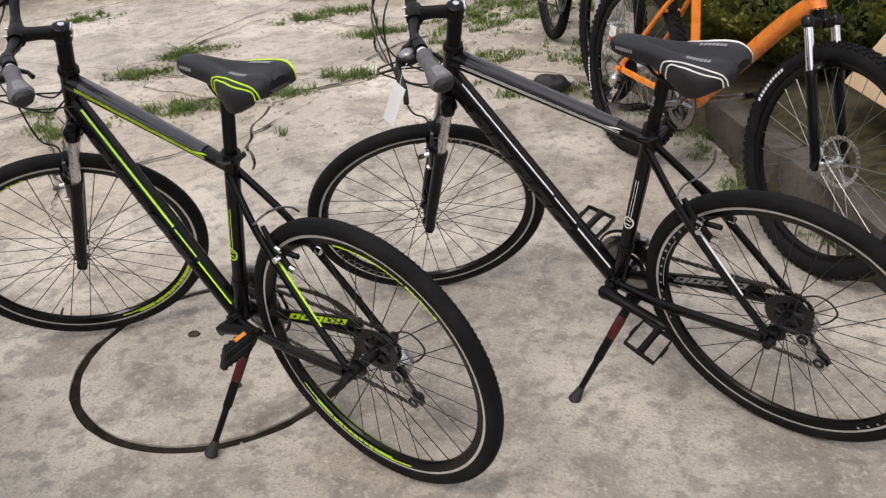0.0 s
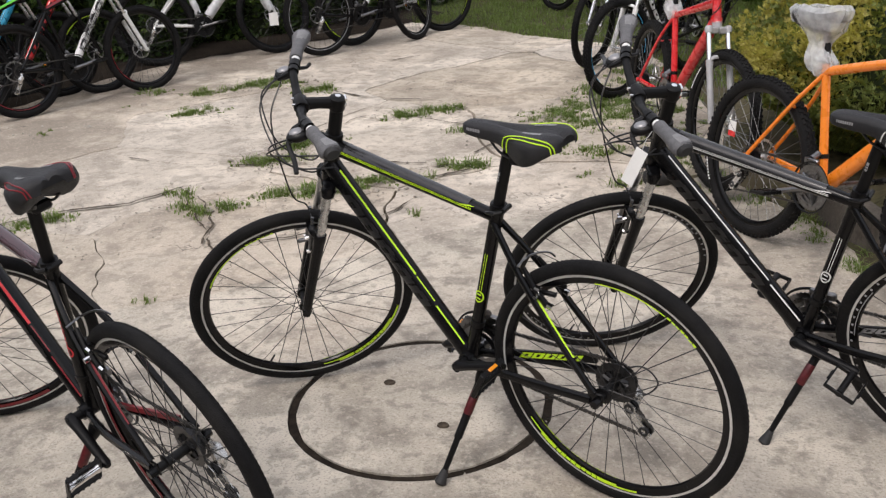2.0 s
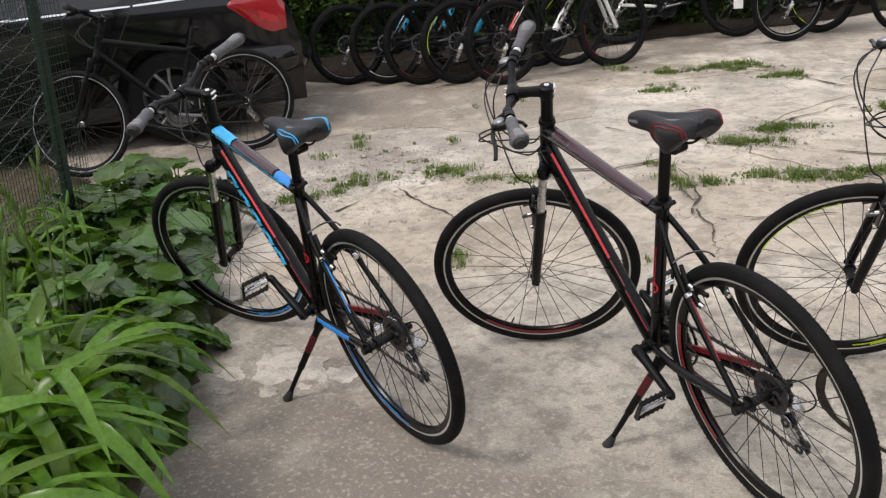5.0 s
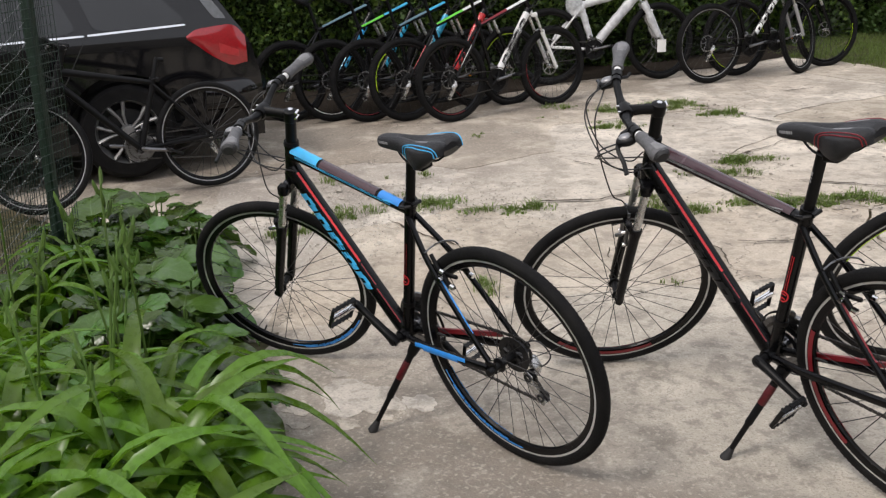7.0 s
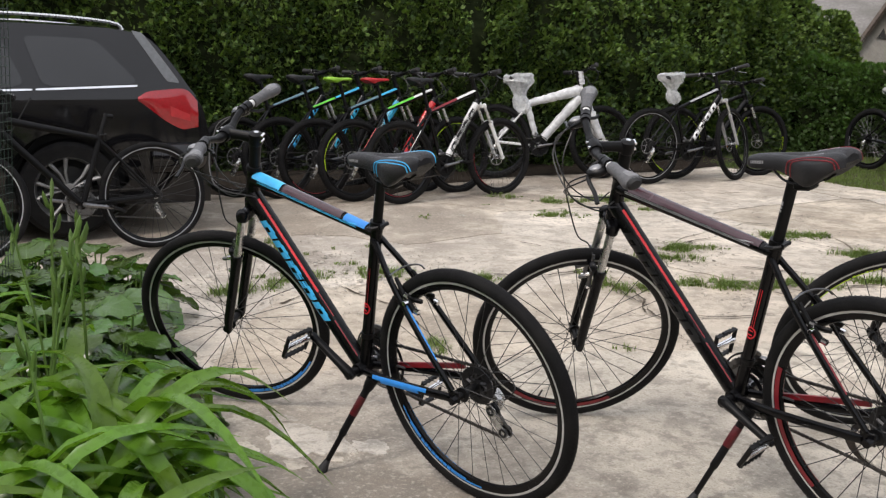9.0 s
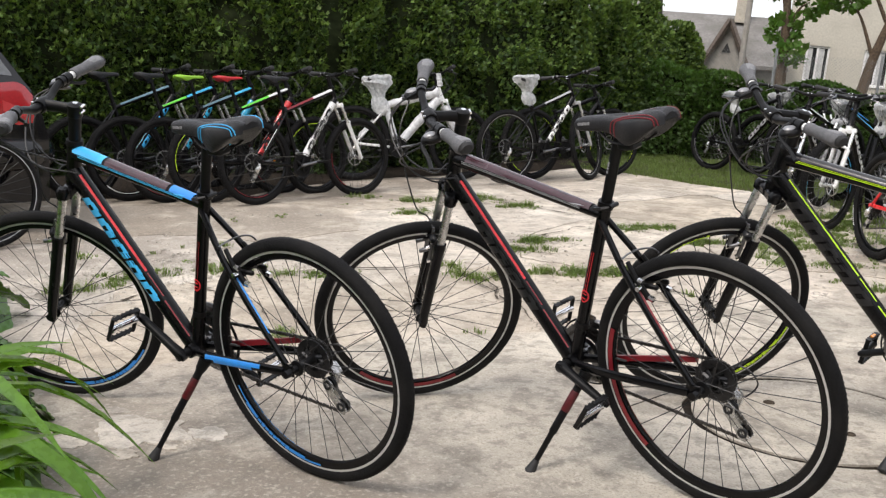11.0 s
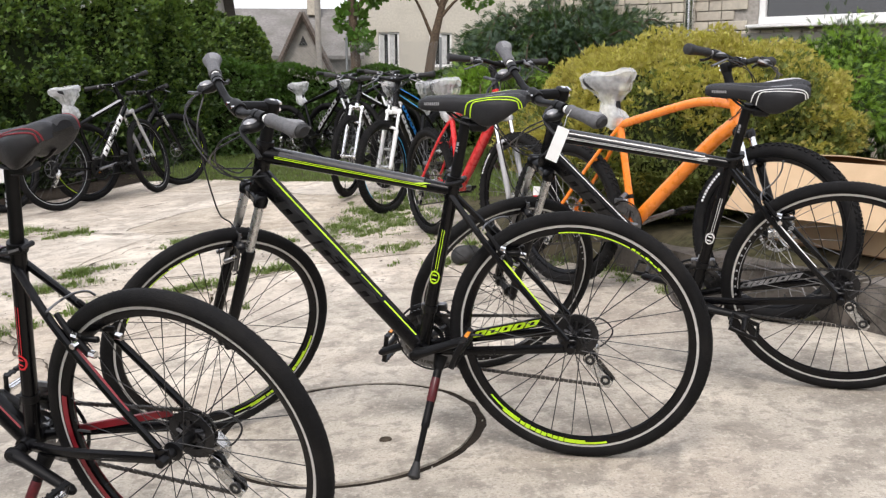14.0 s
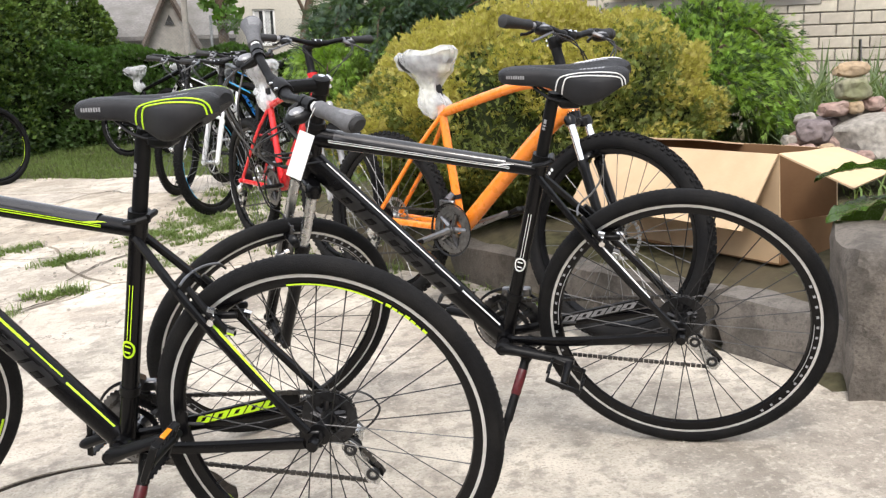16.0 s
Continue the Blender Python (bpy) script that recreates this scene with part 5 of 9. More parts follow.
    for sg in (1, -1):
        k = bar + Vector((0.03, 0.16 * sg, c["rise"] - 0.02))
        cable([k, k + Vector((0.075, -0.03 * sg, -0.03)), bar + Vector((0.1, 0.05 * sg, -0.12)), bar + Vector((0.03, 0.03 * sg, -0.2)), head_low + Vector((0.0, 0.03 * sg, 0.05))])
        cable([k + Vector((0.01, 0.02 * sg, 0.0)), k + Vector((0.09, -0.05 * sg, -0.06)), bar + Vector((0.085, -0.02 * sg, -0.16)), head_low + Vector((-0.03, -0.03 * sg, 0.02))])
    if c["vbrake"]:
        p = l0[0] + axis * 0.06 + Vector((0.03, -0.05, 0))
        cable([bar + Vector((0.04, -0.15, 0.0)), bar + Vector((0.1, -0.08, -0.08)), p + Vector((0.03, -0.02, 0.08)), p + Vector((0, -0.02, 0.02)), p + Vector((-0.005, 0.035, -0.006))])
    # seat post, clamp and saddle
    if c["saddle"]:
        clamp = Vector((c["saddle_x"], 0, c["saddle_z"] - 0.058))
        post_top = stt + up * ((clamp.z - 0.03 - stt.z) / up.z)
        bm = bmesh.new()
        tube(bm, [stt - up * 0.03, post_top, post_top + up * 0.02], [0.0145, 0.0145, 0.012], 12)
        tube(bm, [post_top + up * 0.005, clamp + Vector((0, 0, -0.03))], 0.014, 10)
        post = part("seat_post", bm, MATT, bike)
        if c["loose"]:
            bm = bmesh.new()
            for f0, f1 in ((0.52, 0.56), (0.58, 0.61), (0.63, 0.7)):
                decal(bm, stt, post_top, 0.0146, 10, 38, f0, f1, 3, 1)
            part("post_mark", bm, GREYD, post)
        if not c.get("bare_post"):
            saddle(bike, clamp, c["piping"], c["wrapped"], c.get("saddle_tilt", 0.0), c.get("saddle_cover"), c.get("long_bag", 1.0))
    bm = bmesh.new()
    tube(bm, [stt - up * 0.012, stt + up * 0.008], 0.0215, 14)
    tube(bm, [stt + Vector((-0.022, -0.018, -0.002)), stt + Vector((-0.026, 0.02, -0.002))], 0.0065, 8)
    tube(bm, [stt + Vector((-0.026, 0.022, -0.002)), stt + Vector((-0.012, 0.034, -0.004)), stt + Vector((0.018, 0.03, -0.008))], [0.005, 0.006, 0.004], 6)
    part("seat_clamp", bm, PLASTIC, bike)
    # drive train on the right side
    bm = bmesh.new()
    for rad, y in ((0.094, -0.056), (0.075, -0.05), (0.055, -0.044)):
        teeth = 44
        prof = []
        for k in range(teeth * 2):
            a = math.pi * k / teeth
            rr = rad - (0.0045 if k % 2 else 0.0)
            prof.append((rr * math.cos(a), rr * math.sin(a)))
        outer = [[bm.verts.new(bb + Vector((x, yy, z))) for x, z in prof] for yy in (y, y + 0.0025)]
        inner = [[bm.verts.new(bb + Vector((x * 0.72, yy, z * 0.72))) for x, z in prof] for yy in (y, y + 0.0025)]
        n = len(prof)
        for k in range(n):
            j = (k + 1) % n
            for q in ((outer[0][k], outer[0][j], inner[0][j], inner[0][k]), (outer[1][k], outer[1][j], inner[1][j], inner[1][k]),
                      (outer[0][k], outer[0][j], outer[1][j], outer[1][k]), (inner[0][k], inner[0][j], inner[1][j], inner[1][k])):
                bm.faces.new(q)
    for k in range(5):
        a = 2 * math.pi * k / 5
        tube(bm, [bb + Vector((0.02 * math.cos(a), -0.052, 0.02 * math.sin(a))), bb + Vector((0.075 * math.cos(a), -0.052, 0.075 * math.sin(a)))], [0.012, 0.008], 6)
    tube(bm, [bb - Y * 0.034, bb - Y * 0.062], 0.02, 12)
    part("chainring", bm, MATT if c["knobs"] and not c.get("bright") else STEEL, bike)
    bm = bmesh.new()
    revolve(bm, [(0.098, -0.063), (0.104, -0.066), (0.104, -0.063), (0.098, -0.06)], 40)
    bmesh.ops.translate(bm, vec=bb, verts=bm.verts)
    part("chain_guard", bm, PLASTIC, bike)
    ca = radians(c["crank"])
    for sg, a in ((1, ca), (-1, ca + math.pi)):
        p0, p1 = bb + Y * (0.062 * sg), bb + Vector((0.17 * math.cos(a), 0.078 * sg, 0.17 * math.sin(a)))
        bm = bmesh.new()
        tube(bm, [bb + Y * (0.034 * sg), p0 + Y * (0.014 * sg)], 0.014, 10)
        tube(bm, [p0 - (p1 - p0) * 0.09, p0, p0.lerp(p1, 0.25), p0.lerp(p1, 0.9), p1, p1 + (p1 - p0) * 0.07], [0.012, 0.018, 0.0145, 0.0125, 0.0135, 0.008], 10, flat=0.9)
        part("crank", bm, MATT if c["loose"] else STEEL, bike)
        pedal(bike, p1 + Y * (0.012 * sg), PLASTIC, WORN if c.get("alloy_pedal") else AMBER if c["rim_mark"] is LIME else PLASTIC, c.get("pedal_tip", -25.0) + (0 if sg > 0 else 15))
    # cassette, derailleurs and chain
    bm = bmesh.new()
    for k in range(7):
        rad, y = 0.058 - 0.005 * k, -0.024 - 0.0046 * k
        teeth = 30 - 2 * k
        a_in = []
        for j in range(teeth * 2):
            a = math.pi * j / teeth
            rr = rad - (0.0022 if j % 2 else 0)
            a_in.append([bm.verts.new(rh + Vector((q * math.cos(a), yy, q * math.sin(a)))) for q, yy in ((rr, y), (rr, y - 0.002), (rad - 0.022, y - 0.002), (rad - 0.022, y))])
        skin(bm, a_in, closed=True)
        for j in range(5):
            a = 2 * math.pi * (j + 0.3 * k) / 5
            tube(bm, [rh + Vector((0.015 * math.cos(a), y - 0.001, 0.015 * math.sin(a))), rh + Vector(((rad - 0.02) * math.cos(a + 0.3), y - 0.001, (rad - 0.02) * math.sin(a + 0.3)))], 0.005, 4)
    tube(bm, [rh - Y * 0.02, rh - Y * 0.056], 0.0175, 14)
    # the freehub shell under the cogs
    part("cassette", bm, COGS, bike)
    jock, ml = rh + Vector((-0.027, -0.05, -0.080)), rh + Vector((-0.066, -0.05, -0.137))
    bm = bmesh.new()
    tube(bm, curve_points([rh + Vector((-0.006, -0.066, -0.012)), rh + Vector((-0.012, -0.076, -0.038)), rh + Vector((-0.032, -0.074, -0.062)), jock - Y * 0.018], 4), [0.012] * 4 + [0.019] * 5 + [0.015] * 4, 8)
    for dy in (-0.0095, 0.0095):
        o = [jock.lerp(ml, 0.5) + (v - jock.lerp(ml, 0.5)) * 1.02 for v in (jock + Vector((-0.017, dy, 0.008)), jock + Vector((0.0, dy, 0.02)), jock + Vector((0.016, dy, 0.01)), jock + Vector((0.014, dy, -0.012)), ml + Vector((0.02, dy, 0.0)), ml + Vector((0.012, dy, -0.02)), ml + Vector((-0.008, dy, -0.022)), ml + Vector((-0.02, dy, -0.006)), jock + Vector((-0.02, dy, -0.016)))]
        a_v, b_v = [bm.verts.new(v) for v in o], [bm.verts.new(v + Y * 0.0022) for v in o]
        skin(bm, [a_v, b_v])
    mech = part("rear_derailleur", bm, MECH, bike)
    for q in (jock, ml):
        bm = bmesh.new()
        tube(bm, [q - Y * 0.005, q + Y * 0.005], 0.0205, 16)
        part("jockey_wheel", bm, PLASTIC, mech)
        bm = bmesh.new()
        revolve(bm, [(0.007, -0.0135), (0.0135, -0.0135), (0.0135, 0.0145), (0.007, 0.0145)], 16)
        bmesh.ops.translate(bm, vec=q, verts=bm.verts)
        part("pulley_cap", bm, GRIPDARK, mech)
    bm = bmesh.new()
    tube(bm, curve_points([rh + Vector((0.04, -0.062, -0.01)), rh + Vector((-0.04, -0.08, 0.028)), rh + Vector((-0.085, -0.085, -0.01)), rh + Vector((-0.05, -0.078, -0.055)), rh + Vector((-0.0, -0.07, -0.055))], 6), 0.0024, 5)
    part("shift_cable", bm, CABLE, bike)
    bm = bmesh.new()
    box(bm, bb + Vector((-0.028, -0.05, 0.1)), (0.075, 0.018, 0.024), pose(0, 0, 0), bevel=0.004)
    tube(bm, [bb + Vector((-0.03, -0.02, 0.13)), bb + Vector((-0.03, -0.05, 0.11))], 0.014, 8)
    mech_f = part("front_derailleur", bm, STEEL, bike)
    bm = bmesh.new()
    tube(bm, [bb + up * 0.112, bb + up * 0.13], 0.0205, 12)
    part("derailleur_clamp", bm, PLASTIC, mech_f)
    bm = bmesh.new()
    def run(p, q):
        n = max(2, int((q - p).length / 0.0127))
        d = (q - p) / n
        side = Y
        nrm = d.normalized().cross(Y)
        for k in range(n):
            a, b2 = p + d * k, p + d * (k + 0.86)
            for off in ((-0.0032, -0.0018), (0.0018, 0.0032)) if k % 2 else ((-0.0022, -0.001), (0.001, 0.0022)):
                vs = [bm.verts.new(u + Y * y + nrm * h) for u in (a, b2) for y, h in ((off[0], -0.0042), (off[1], -0.0042), (off[1], 0.0042), (off[0], 0.0042))]
                for f in ((0, 1, 2, 3), (7, 6, 5, 4), (0, 4, 5, 1), (1, 5, 6, 2), (2, 6, 7, 3), (3, 7, 4, 0)):
                    bm.faces.new([vs[i] for i in f])
    cy = -0.048
    run(bb + Vector((0.0, cy, 0.073)), rh + Vector((0.0, cy, 0.045)))
    run(bb + Vector((0.0, cy, -0.073)), ml + Vector((0.0, 0.002, -0.022)))
    run(ml + Vector((-0.022, 0.002, 0.0)), jock + Vector((-0.02, 0.002, 0.0)))
    run(jock + Vector((0.02, 0.002, 0.01)), rh + Vector((0.0, cy, -0.045)))
    for k in range(7):
        a0, a1 = -math.pi / 2 + math.pi * k / 7, -math.pi / 2 + math.pi * (k + 1) / 7
        run(bb + Vector((0.073 * math.cos(a0), cy, 0.073 * math.sin(a0))), bb + Vector((0.073 * math.cos(a1), cy, 0.073 * math.sin(a1))))
        run(rh + Vector((-0.045 * math.cos(a0), cy, 0.045 * math.sin(a0))), rh + Vector((-0.045 * math.cos(a1), cy, 0.045 * math.sin(a1))))
    part("chain", bm, CHAINM, bike, "", None, False)
    # rear brake
    if c["vbrake"]:
        q = stay_top.lerp(rh, 0.42)
        for sg in (1, -1):
            bm = bmesh.new()
            p = q + Vector((-0.012, 0.04 * sg, 0.012))
            d = (stay_top - rh).normalized()
            tube(bm, [p - d * 0.035 , p + d * 0.03, p + d * 0.075 - Y * (0.008 * sg)], [0.0085, 0.0075, 0.006], 8)
            box(bm, p + Vector((-0.012, -0.016 * sg, 0.0)), (0.055, 0.011, 0.013), bevel=0.003)
            part("brake_arm", bm, MATT, bike)
            for s in (-0.03, 0.022):
                bm = bmesh.new()
                tube(bm, [p + d * s + Vector((-0.004, 0, 0)), p + d * s + Vector((-0.018, 0, -0.004))], 0.008, 8)
                part("brake_bolt", bm, CHROME, bike)
            bm = bmesh.new()
            tube(bm, [p + Y * (0.006 * sg), p + Y * (0.02 * sg)], 0.007, 8)
            part("brake_bolt", bm, CHROME, bike)
        bm = bmesh.new()
        p = q + d * 0.09 + Vector((-0.016, 0, 0.012))
        if c.get("loose_tail"):
            tail = [p + Y * 0.05, p + Y * 0.02 + Vector((0, 0, 0.012)), p + Vector((-0.03, -0.01, 0.03)), p + Vector((-0.052, -0.02, 0.062)), p + Vector((-0.058, -0.02, 0.095))]
        else:
            tail = [p + Y * 0.05, p + Y * 0.015 + Vector((0, 0, 0.006)), p + Vector((-0.02, -0.01, 0.014)), p + Vector((-0.045, -0.025, 0.014)), p + Vector((-0.055, -0.035, 0.0))]
        tube(bm, curve_points(tail, 5), 0.0026, 6)
        part("brake_noodle", bm, STEEL, bike)
    # kickstand
    if c["kick"]:
        k0 = bb + Vector((-0.062, 0.03, -0.015))
        k1 = Vector((c.get("kick_x", 0.46), c.get("kick_y", 0.205), c.get("kick_z", 0.045)))
        bm = bmesh.new()
        tube(bm, [k0, k0.lerp(k1, 0.08), k0.lerp(k1, 0.12)], [0.02, 0.017, 0.013], 10)
        tube(bm, [k0.lerp(k1, 0.1), k0.lerp(k1, 0.55), k0.lerp(k1, 0.6), k0.lerp(k1, 0.62), k1], [0.012, 0.0115, 0.012, 0.0088, 0.008], 10)
        ks = part("kickstand", bm, MATT, bike)
        bm = bmesh.new()
        tube(bm, [k0.lerp(k1, 0.16), k0.lerp(k1, 0.2), k0.lerp(k1, 0.38), k0.lerp(k1, 0.42)], [0.0095, 0.0128, 0.0128, 0.0095], 10)
        part("stand_mark", bm, STANDRED, ks)
        bm = bmesh.new()
        d = (k1 - k0).normalized()
        tube(bm, [k1 - d * 0.035, k1 - d * 0.02, k1 + d * 0.004, k1 + d * 0.01], [0.009, 0.012, 0.0175, 0.013], 10)
        part("rubber_foot", bm, GRIPDARK, ks)
    return bike


def round_decal(bm, p0, p1, r, a0, t0, size=0.0155):
    """A ring with a bar across, a blank round badge on a tube."""
    p0, p1 = Vector(p0), Vector(p1)
    t = (p1 - p0).normalized()
    side = Vector((0, 1, 0))
    ahead = side.cross(t)

    def at(u, v):
        a = radians(a0) + v / r
        return bm.verts.new(p0.lerp(p1, t0) + t * u + side * (r * math.cos(a)) + ahead * (r * math.sin(a)))

    n = 20
    o = [at(size * 1.25 * math.cos(6.283 * k / n), size * math.sin(6.283 * k / n)) for k in range(n)]
    i = [at(size * 0.95 * math.cos(6.283 * k / n), size * 0.7 * math.sin(6.283 * k / n)) for k in range(n)]
    for k in range(n):
        bm.faces.new((o[k], o[(k + 1) % n], i[(k + 1) % n], i[k]))
    for u0, u1 in ((-0.009, -0.005), (0.004, 0.008)):
        bm.faces.new([at(u, v) for u, v in ((u0, -0.006), (u1, -0.006), (u1, 0.007), (u0, 0.007))])


def hybrid_decals(stripe, letters, top, badge, stay, blue=False, panels=()):
    """Paint marks of the four hybrid bikes: a band along the down tube, edge lines on the top tube, a badge and blank maker's blocks."""
    def paint(frame_ob, e, c):
        r = c["dt"]
        bm = bmesh.new()
        (a, b), (t0, t1), (s0, s1) = e["dt"], e["tt"], e["st"]
        broad = 16 if stripe is RED else 12 if stripe is LIME else 8
        decal(bm, a, b, (r, r * 0.93), 72 - broad, 72, 0.05, 0.6, 4, 6, 0, 1.14)
        part("stripe", bm, stripe, frame_ob)
        bm = bmesh.new()
        decal(bm, a, b, (r, r * 0.93), 60, 67, 0.61, 0.74, 2, 2, 0, 1.14)
        decal(bm, a, b, (r, r * 0.93), 50, 59, 0.76, 0.96, 2, 4, 0, 1.14)
        part("stripe", bm, stripe if stripe is not RED else DARKRED, frame_ob)
        bm = bmesh.new()
        letter_bars(bm, a, b, (r, r * 0.93), -45, 36, 0.14, 0.74, 5, 1.14, 0, 0.035)
        part("maker_mark", bm, letters, frame_ob)
        bm = bmesh.new()
        rt = (0.0225, 0.0165)
        for lo, hi in ((-2, 4), (10, 14), (166, 170), (176, 182)):
            decal(bm, t0, t1, rt, lo, hi, 0.08, 0.88, 1, 5, 0, 1.06)
        for lo, hi in ((14, 34), (146, 166)):
            decal(bm, t0, t1, rt, lo, hi, 0.84, 0.868, 3, 1, 0.06 if lo < 90 else -0.06, 1.06)
        part("tube_line", bm, top, frame_ob)
        for f0, f1, pm in panels:
            bm = bmesh.new()
            decal(bm, t0, t1, rt, 18, 162, f0, f1, 10, 3, 0, 1.06)
            part("tube_panel", bm, pm, frame_ob)
        bm = bmesh.new()
        round_decal(bm, s0, s1, 0.0184, 2, 0.44)
        part("badge", bm, badge, frame_ob)
        bm = bmesh.new()
        decal(bm, s0, s1, (0.0182, 0.0172), -14, -9, 0.48, 0.72, 2, 2)
        decal(bm, s0, s1, (0.0182, 0.0172), 6, 10, 0.48, 0.72, 2, 2)
        part("seat_tube_line", bm, stripe if not blue else DARKRED, frame_ob)
        p, q = e["stay"]
        for sg in (1, -1):
            bm = bmesh.new()
            y = Vector((0, 0.064 * sg, 0))
            decal(bm, p.lerp(q, 0.40) + y * 0.64, q + y, 0.0092, 20 if sg > 0 else 130, 75 if sg > 0 else 180, 0.05, 0.6 if not blue else 0.62, 3, 3, 0, 1.0, 0, 0.002)
            part("stay_mark", bm, stay, frame_ob)
        # broad guard on the drive side chain stay, with blank maker's blocks
        bb, rh = e["bb"], e["rh"]
        bm = bmesh.new()
        a0, a1 = bb + Vector((-0.085, -0.035, 0.012)), rh + Vector((0.07, -0.058, 0.03))
        up = Vector((0, 0, 1))
        side = Vector((0, 0.004, 0))
        deep = 0.0085 if stay in (DARKRED, BLUE) else 0.013
        vs = [bm.verts.new(p + o) for o in (side, -side) for p in (a0 - up * deep, a1 - up * deep, a1 + up * deep * 0.92, a0 + up * deep * 0.92)]
        for f in ((0, 1, 2, 3), (7, 6, 5, 4), (0, 4, 5, 1), (1, 5, 6, 2), (2, 6, 7, 3), (3, 7, 4, 0)):
            bm.faces.new([vs[i] for i in f])
        plain = stay in (DARKRED, BLUE)
        guard = part("stay_guard", bm, DARKRED if plain else MATT, frame_ob)
        bm = bmesh.new()
        n = 0 if plain else 5
        for k in range(n):
            # slanted blocks with a slot, the mark at its plain size
            for f0, f1, lo, hi in ((0.04, 0.36, -0.9, 0.9), (0.36, 0.62, 0.45, 0.9), (0.36, 0.62, -0.9, -0.45), (0.62, 0.94, -0.9, 0.9)):
                t = [0.2 + 0.66 * (k + f) / n for f in (f0, f1)]
                q = [a0.lerp(a1, tt + 0.028 * h) + up * (0.0095 * h) + Vector((0, 0.0055, 0)) for tt, h in ((t[0], lo), (t[1], lo), (t[1], hi), (t[0], hi))]
                bm.faces.new([bm.verts.new(v) for v in q])
        if not plain:
            part("maker_mark", bm, LIME if stripe is LIME else GREYD, guard)
        elif blue:
            # a pointed blue field on the outer face of the other chain stay
            bm = bmesh.new()
            for lo, hi, f0, f1 in ((-35, 50, -0.12, 0.52), (0, 50, -0.26, -0.12), (5, 50, 0.52, 0.66)):
                decal(bm, *e["chain"], 0.0105, lo, hi, f0, f1, 4, 3, 0, 1.25, 0, 0.0022)
            part("stay_mark", bm, BLUE, frame_ob)
    return paint


def lean_on(x, y, turn, lean, tip=0.0, r=0.0195):
    return YARD @ Matrix.Translation((x, y, rise(x, y) + r)) @ pose(0, 0, 0, 0, 0, turn) @ pose(0, 0, 0, -lean, 0, 0) @ pose(0, 0, 0, 0, -tip, 0) @ Matrix.Translation((0, 0, -r))

ROW = "row of hybrid bicycles on kickstands"
bicycle(lean_on(-0.119, 2.199, 157.7, 5.8, 0.44), dict(HYBRID, steer=51.5, crank=160, pedal_tip=62.0, rim_mark=LIME, piping=LIME, saddle_z=1.02, saddle_tilt=-3.0, kick_x=0.418, kick_y=0.218, kick_z=0.032, mark_at=257, marks=2, spin=0.0),
        "black hybrid bicycle with lime green stripes on its kickstand", ROW, hybrid_decals(LIME, FAINT, LIME, LIME, LIME, False, ((0.1, 0.86, TOPGREY),)))
bicycle(lean_on(0.779, 2.536, 153.0, 12.7, 0.21), dict(HYBRID, steer=45.4, crank=189, loose_tail=True, rim_mark=GREYD, piping=WHITE, saddle_z=1.013, saddle_tilt=-5.0, mark_dots=True, kick_x=0.459, kick_y=0.224, kick_z=0.06, mark_at=160, marks=2, spin=0.0),
        "black hybrid bicycle with thin white stripes on its kickstand", ROW, hybrid_decals(WHITE, FAINT, WHITE, WHITE, WHITE, False, ((0.1, 0.86, TOPGREY),)))
bicycle(lean_on(-1.036, 1.744, 153.8, 9.9, -0.24), dict(HYBRID, steer=57.1, crank=202, rim_mark=DARKRED, piping=DARKRED, alloy_pedal=True, pedal_tip=58.0, kick_x=0.463, kick_y=0.20, kick_z=0.036, mark_at=310, marks=1, saddle_z=1.046, saddle_tilt=4.0, mark_plain=True, spin=0.0),
        "black hybrid bicycle with red stripes on its kickstand", ROW, hybrid_decals(RED, FAINT, GREYD, RED, DARKRED, False, ((0.1, 0.93, MAROON),)))
bicycle(lean_on(-2.069, 1.504, 166.1, 9.8, -0.28), dict(HYBRID, steer=29.3, crank=38, rim_mark=BLUE, piping=SKYBLUE, alloy_pedal=True, pedal_tip=58.0, kick_x=0.474, kick_y=0.194, kick_z=0.036, mark_at=268, marks=1, spin=0.0),
        "black hybrid bicycle with blue lettering blocks and a red stripe", ROW, hybrid_decals(RED, SKYBLUE, SKYBLUE, RED, BLUE, True, ((0.03, 0.27, SKYBLUE), (0.29, 0.76, MAROON), (0.78, 0.94, BLUE))))


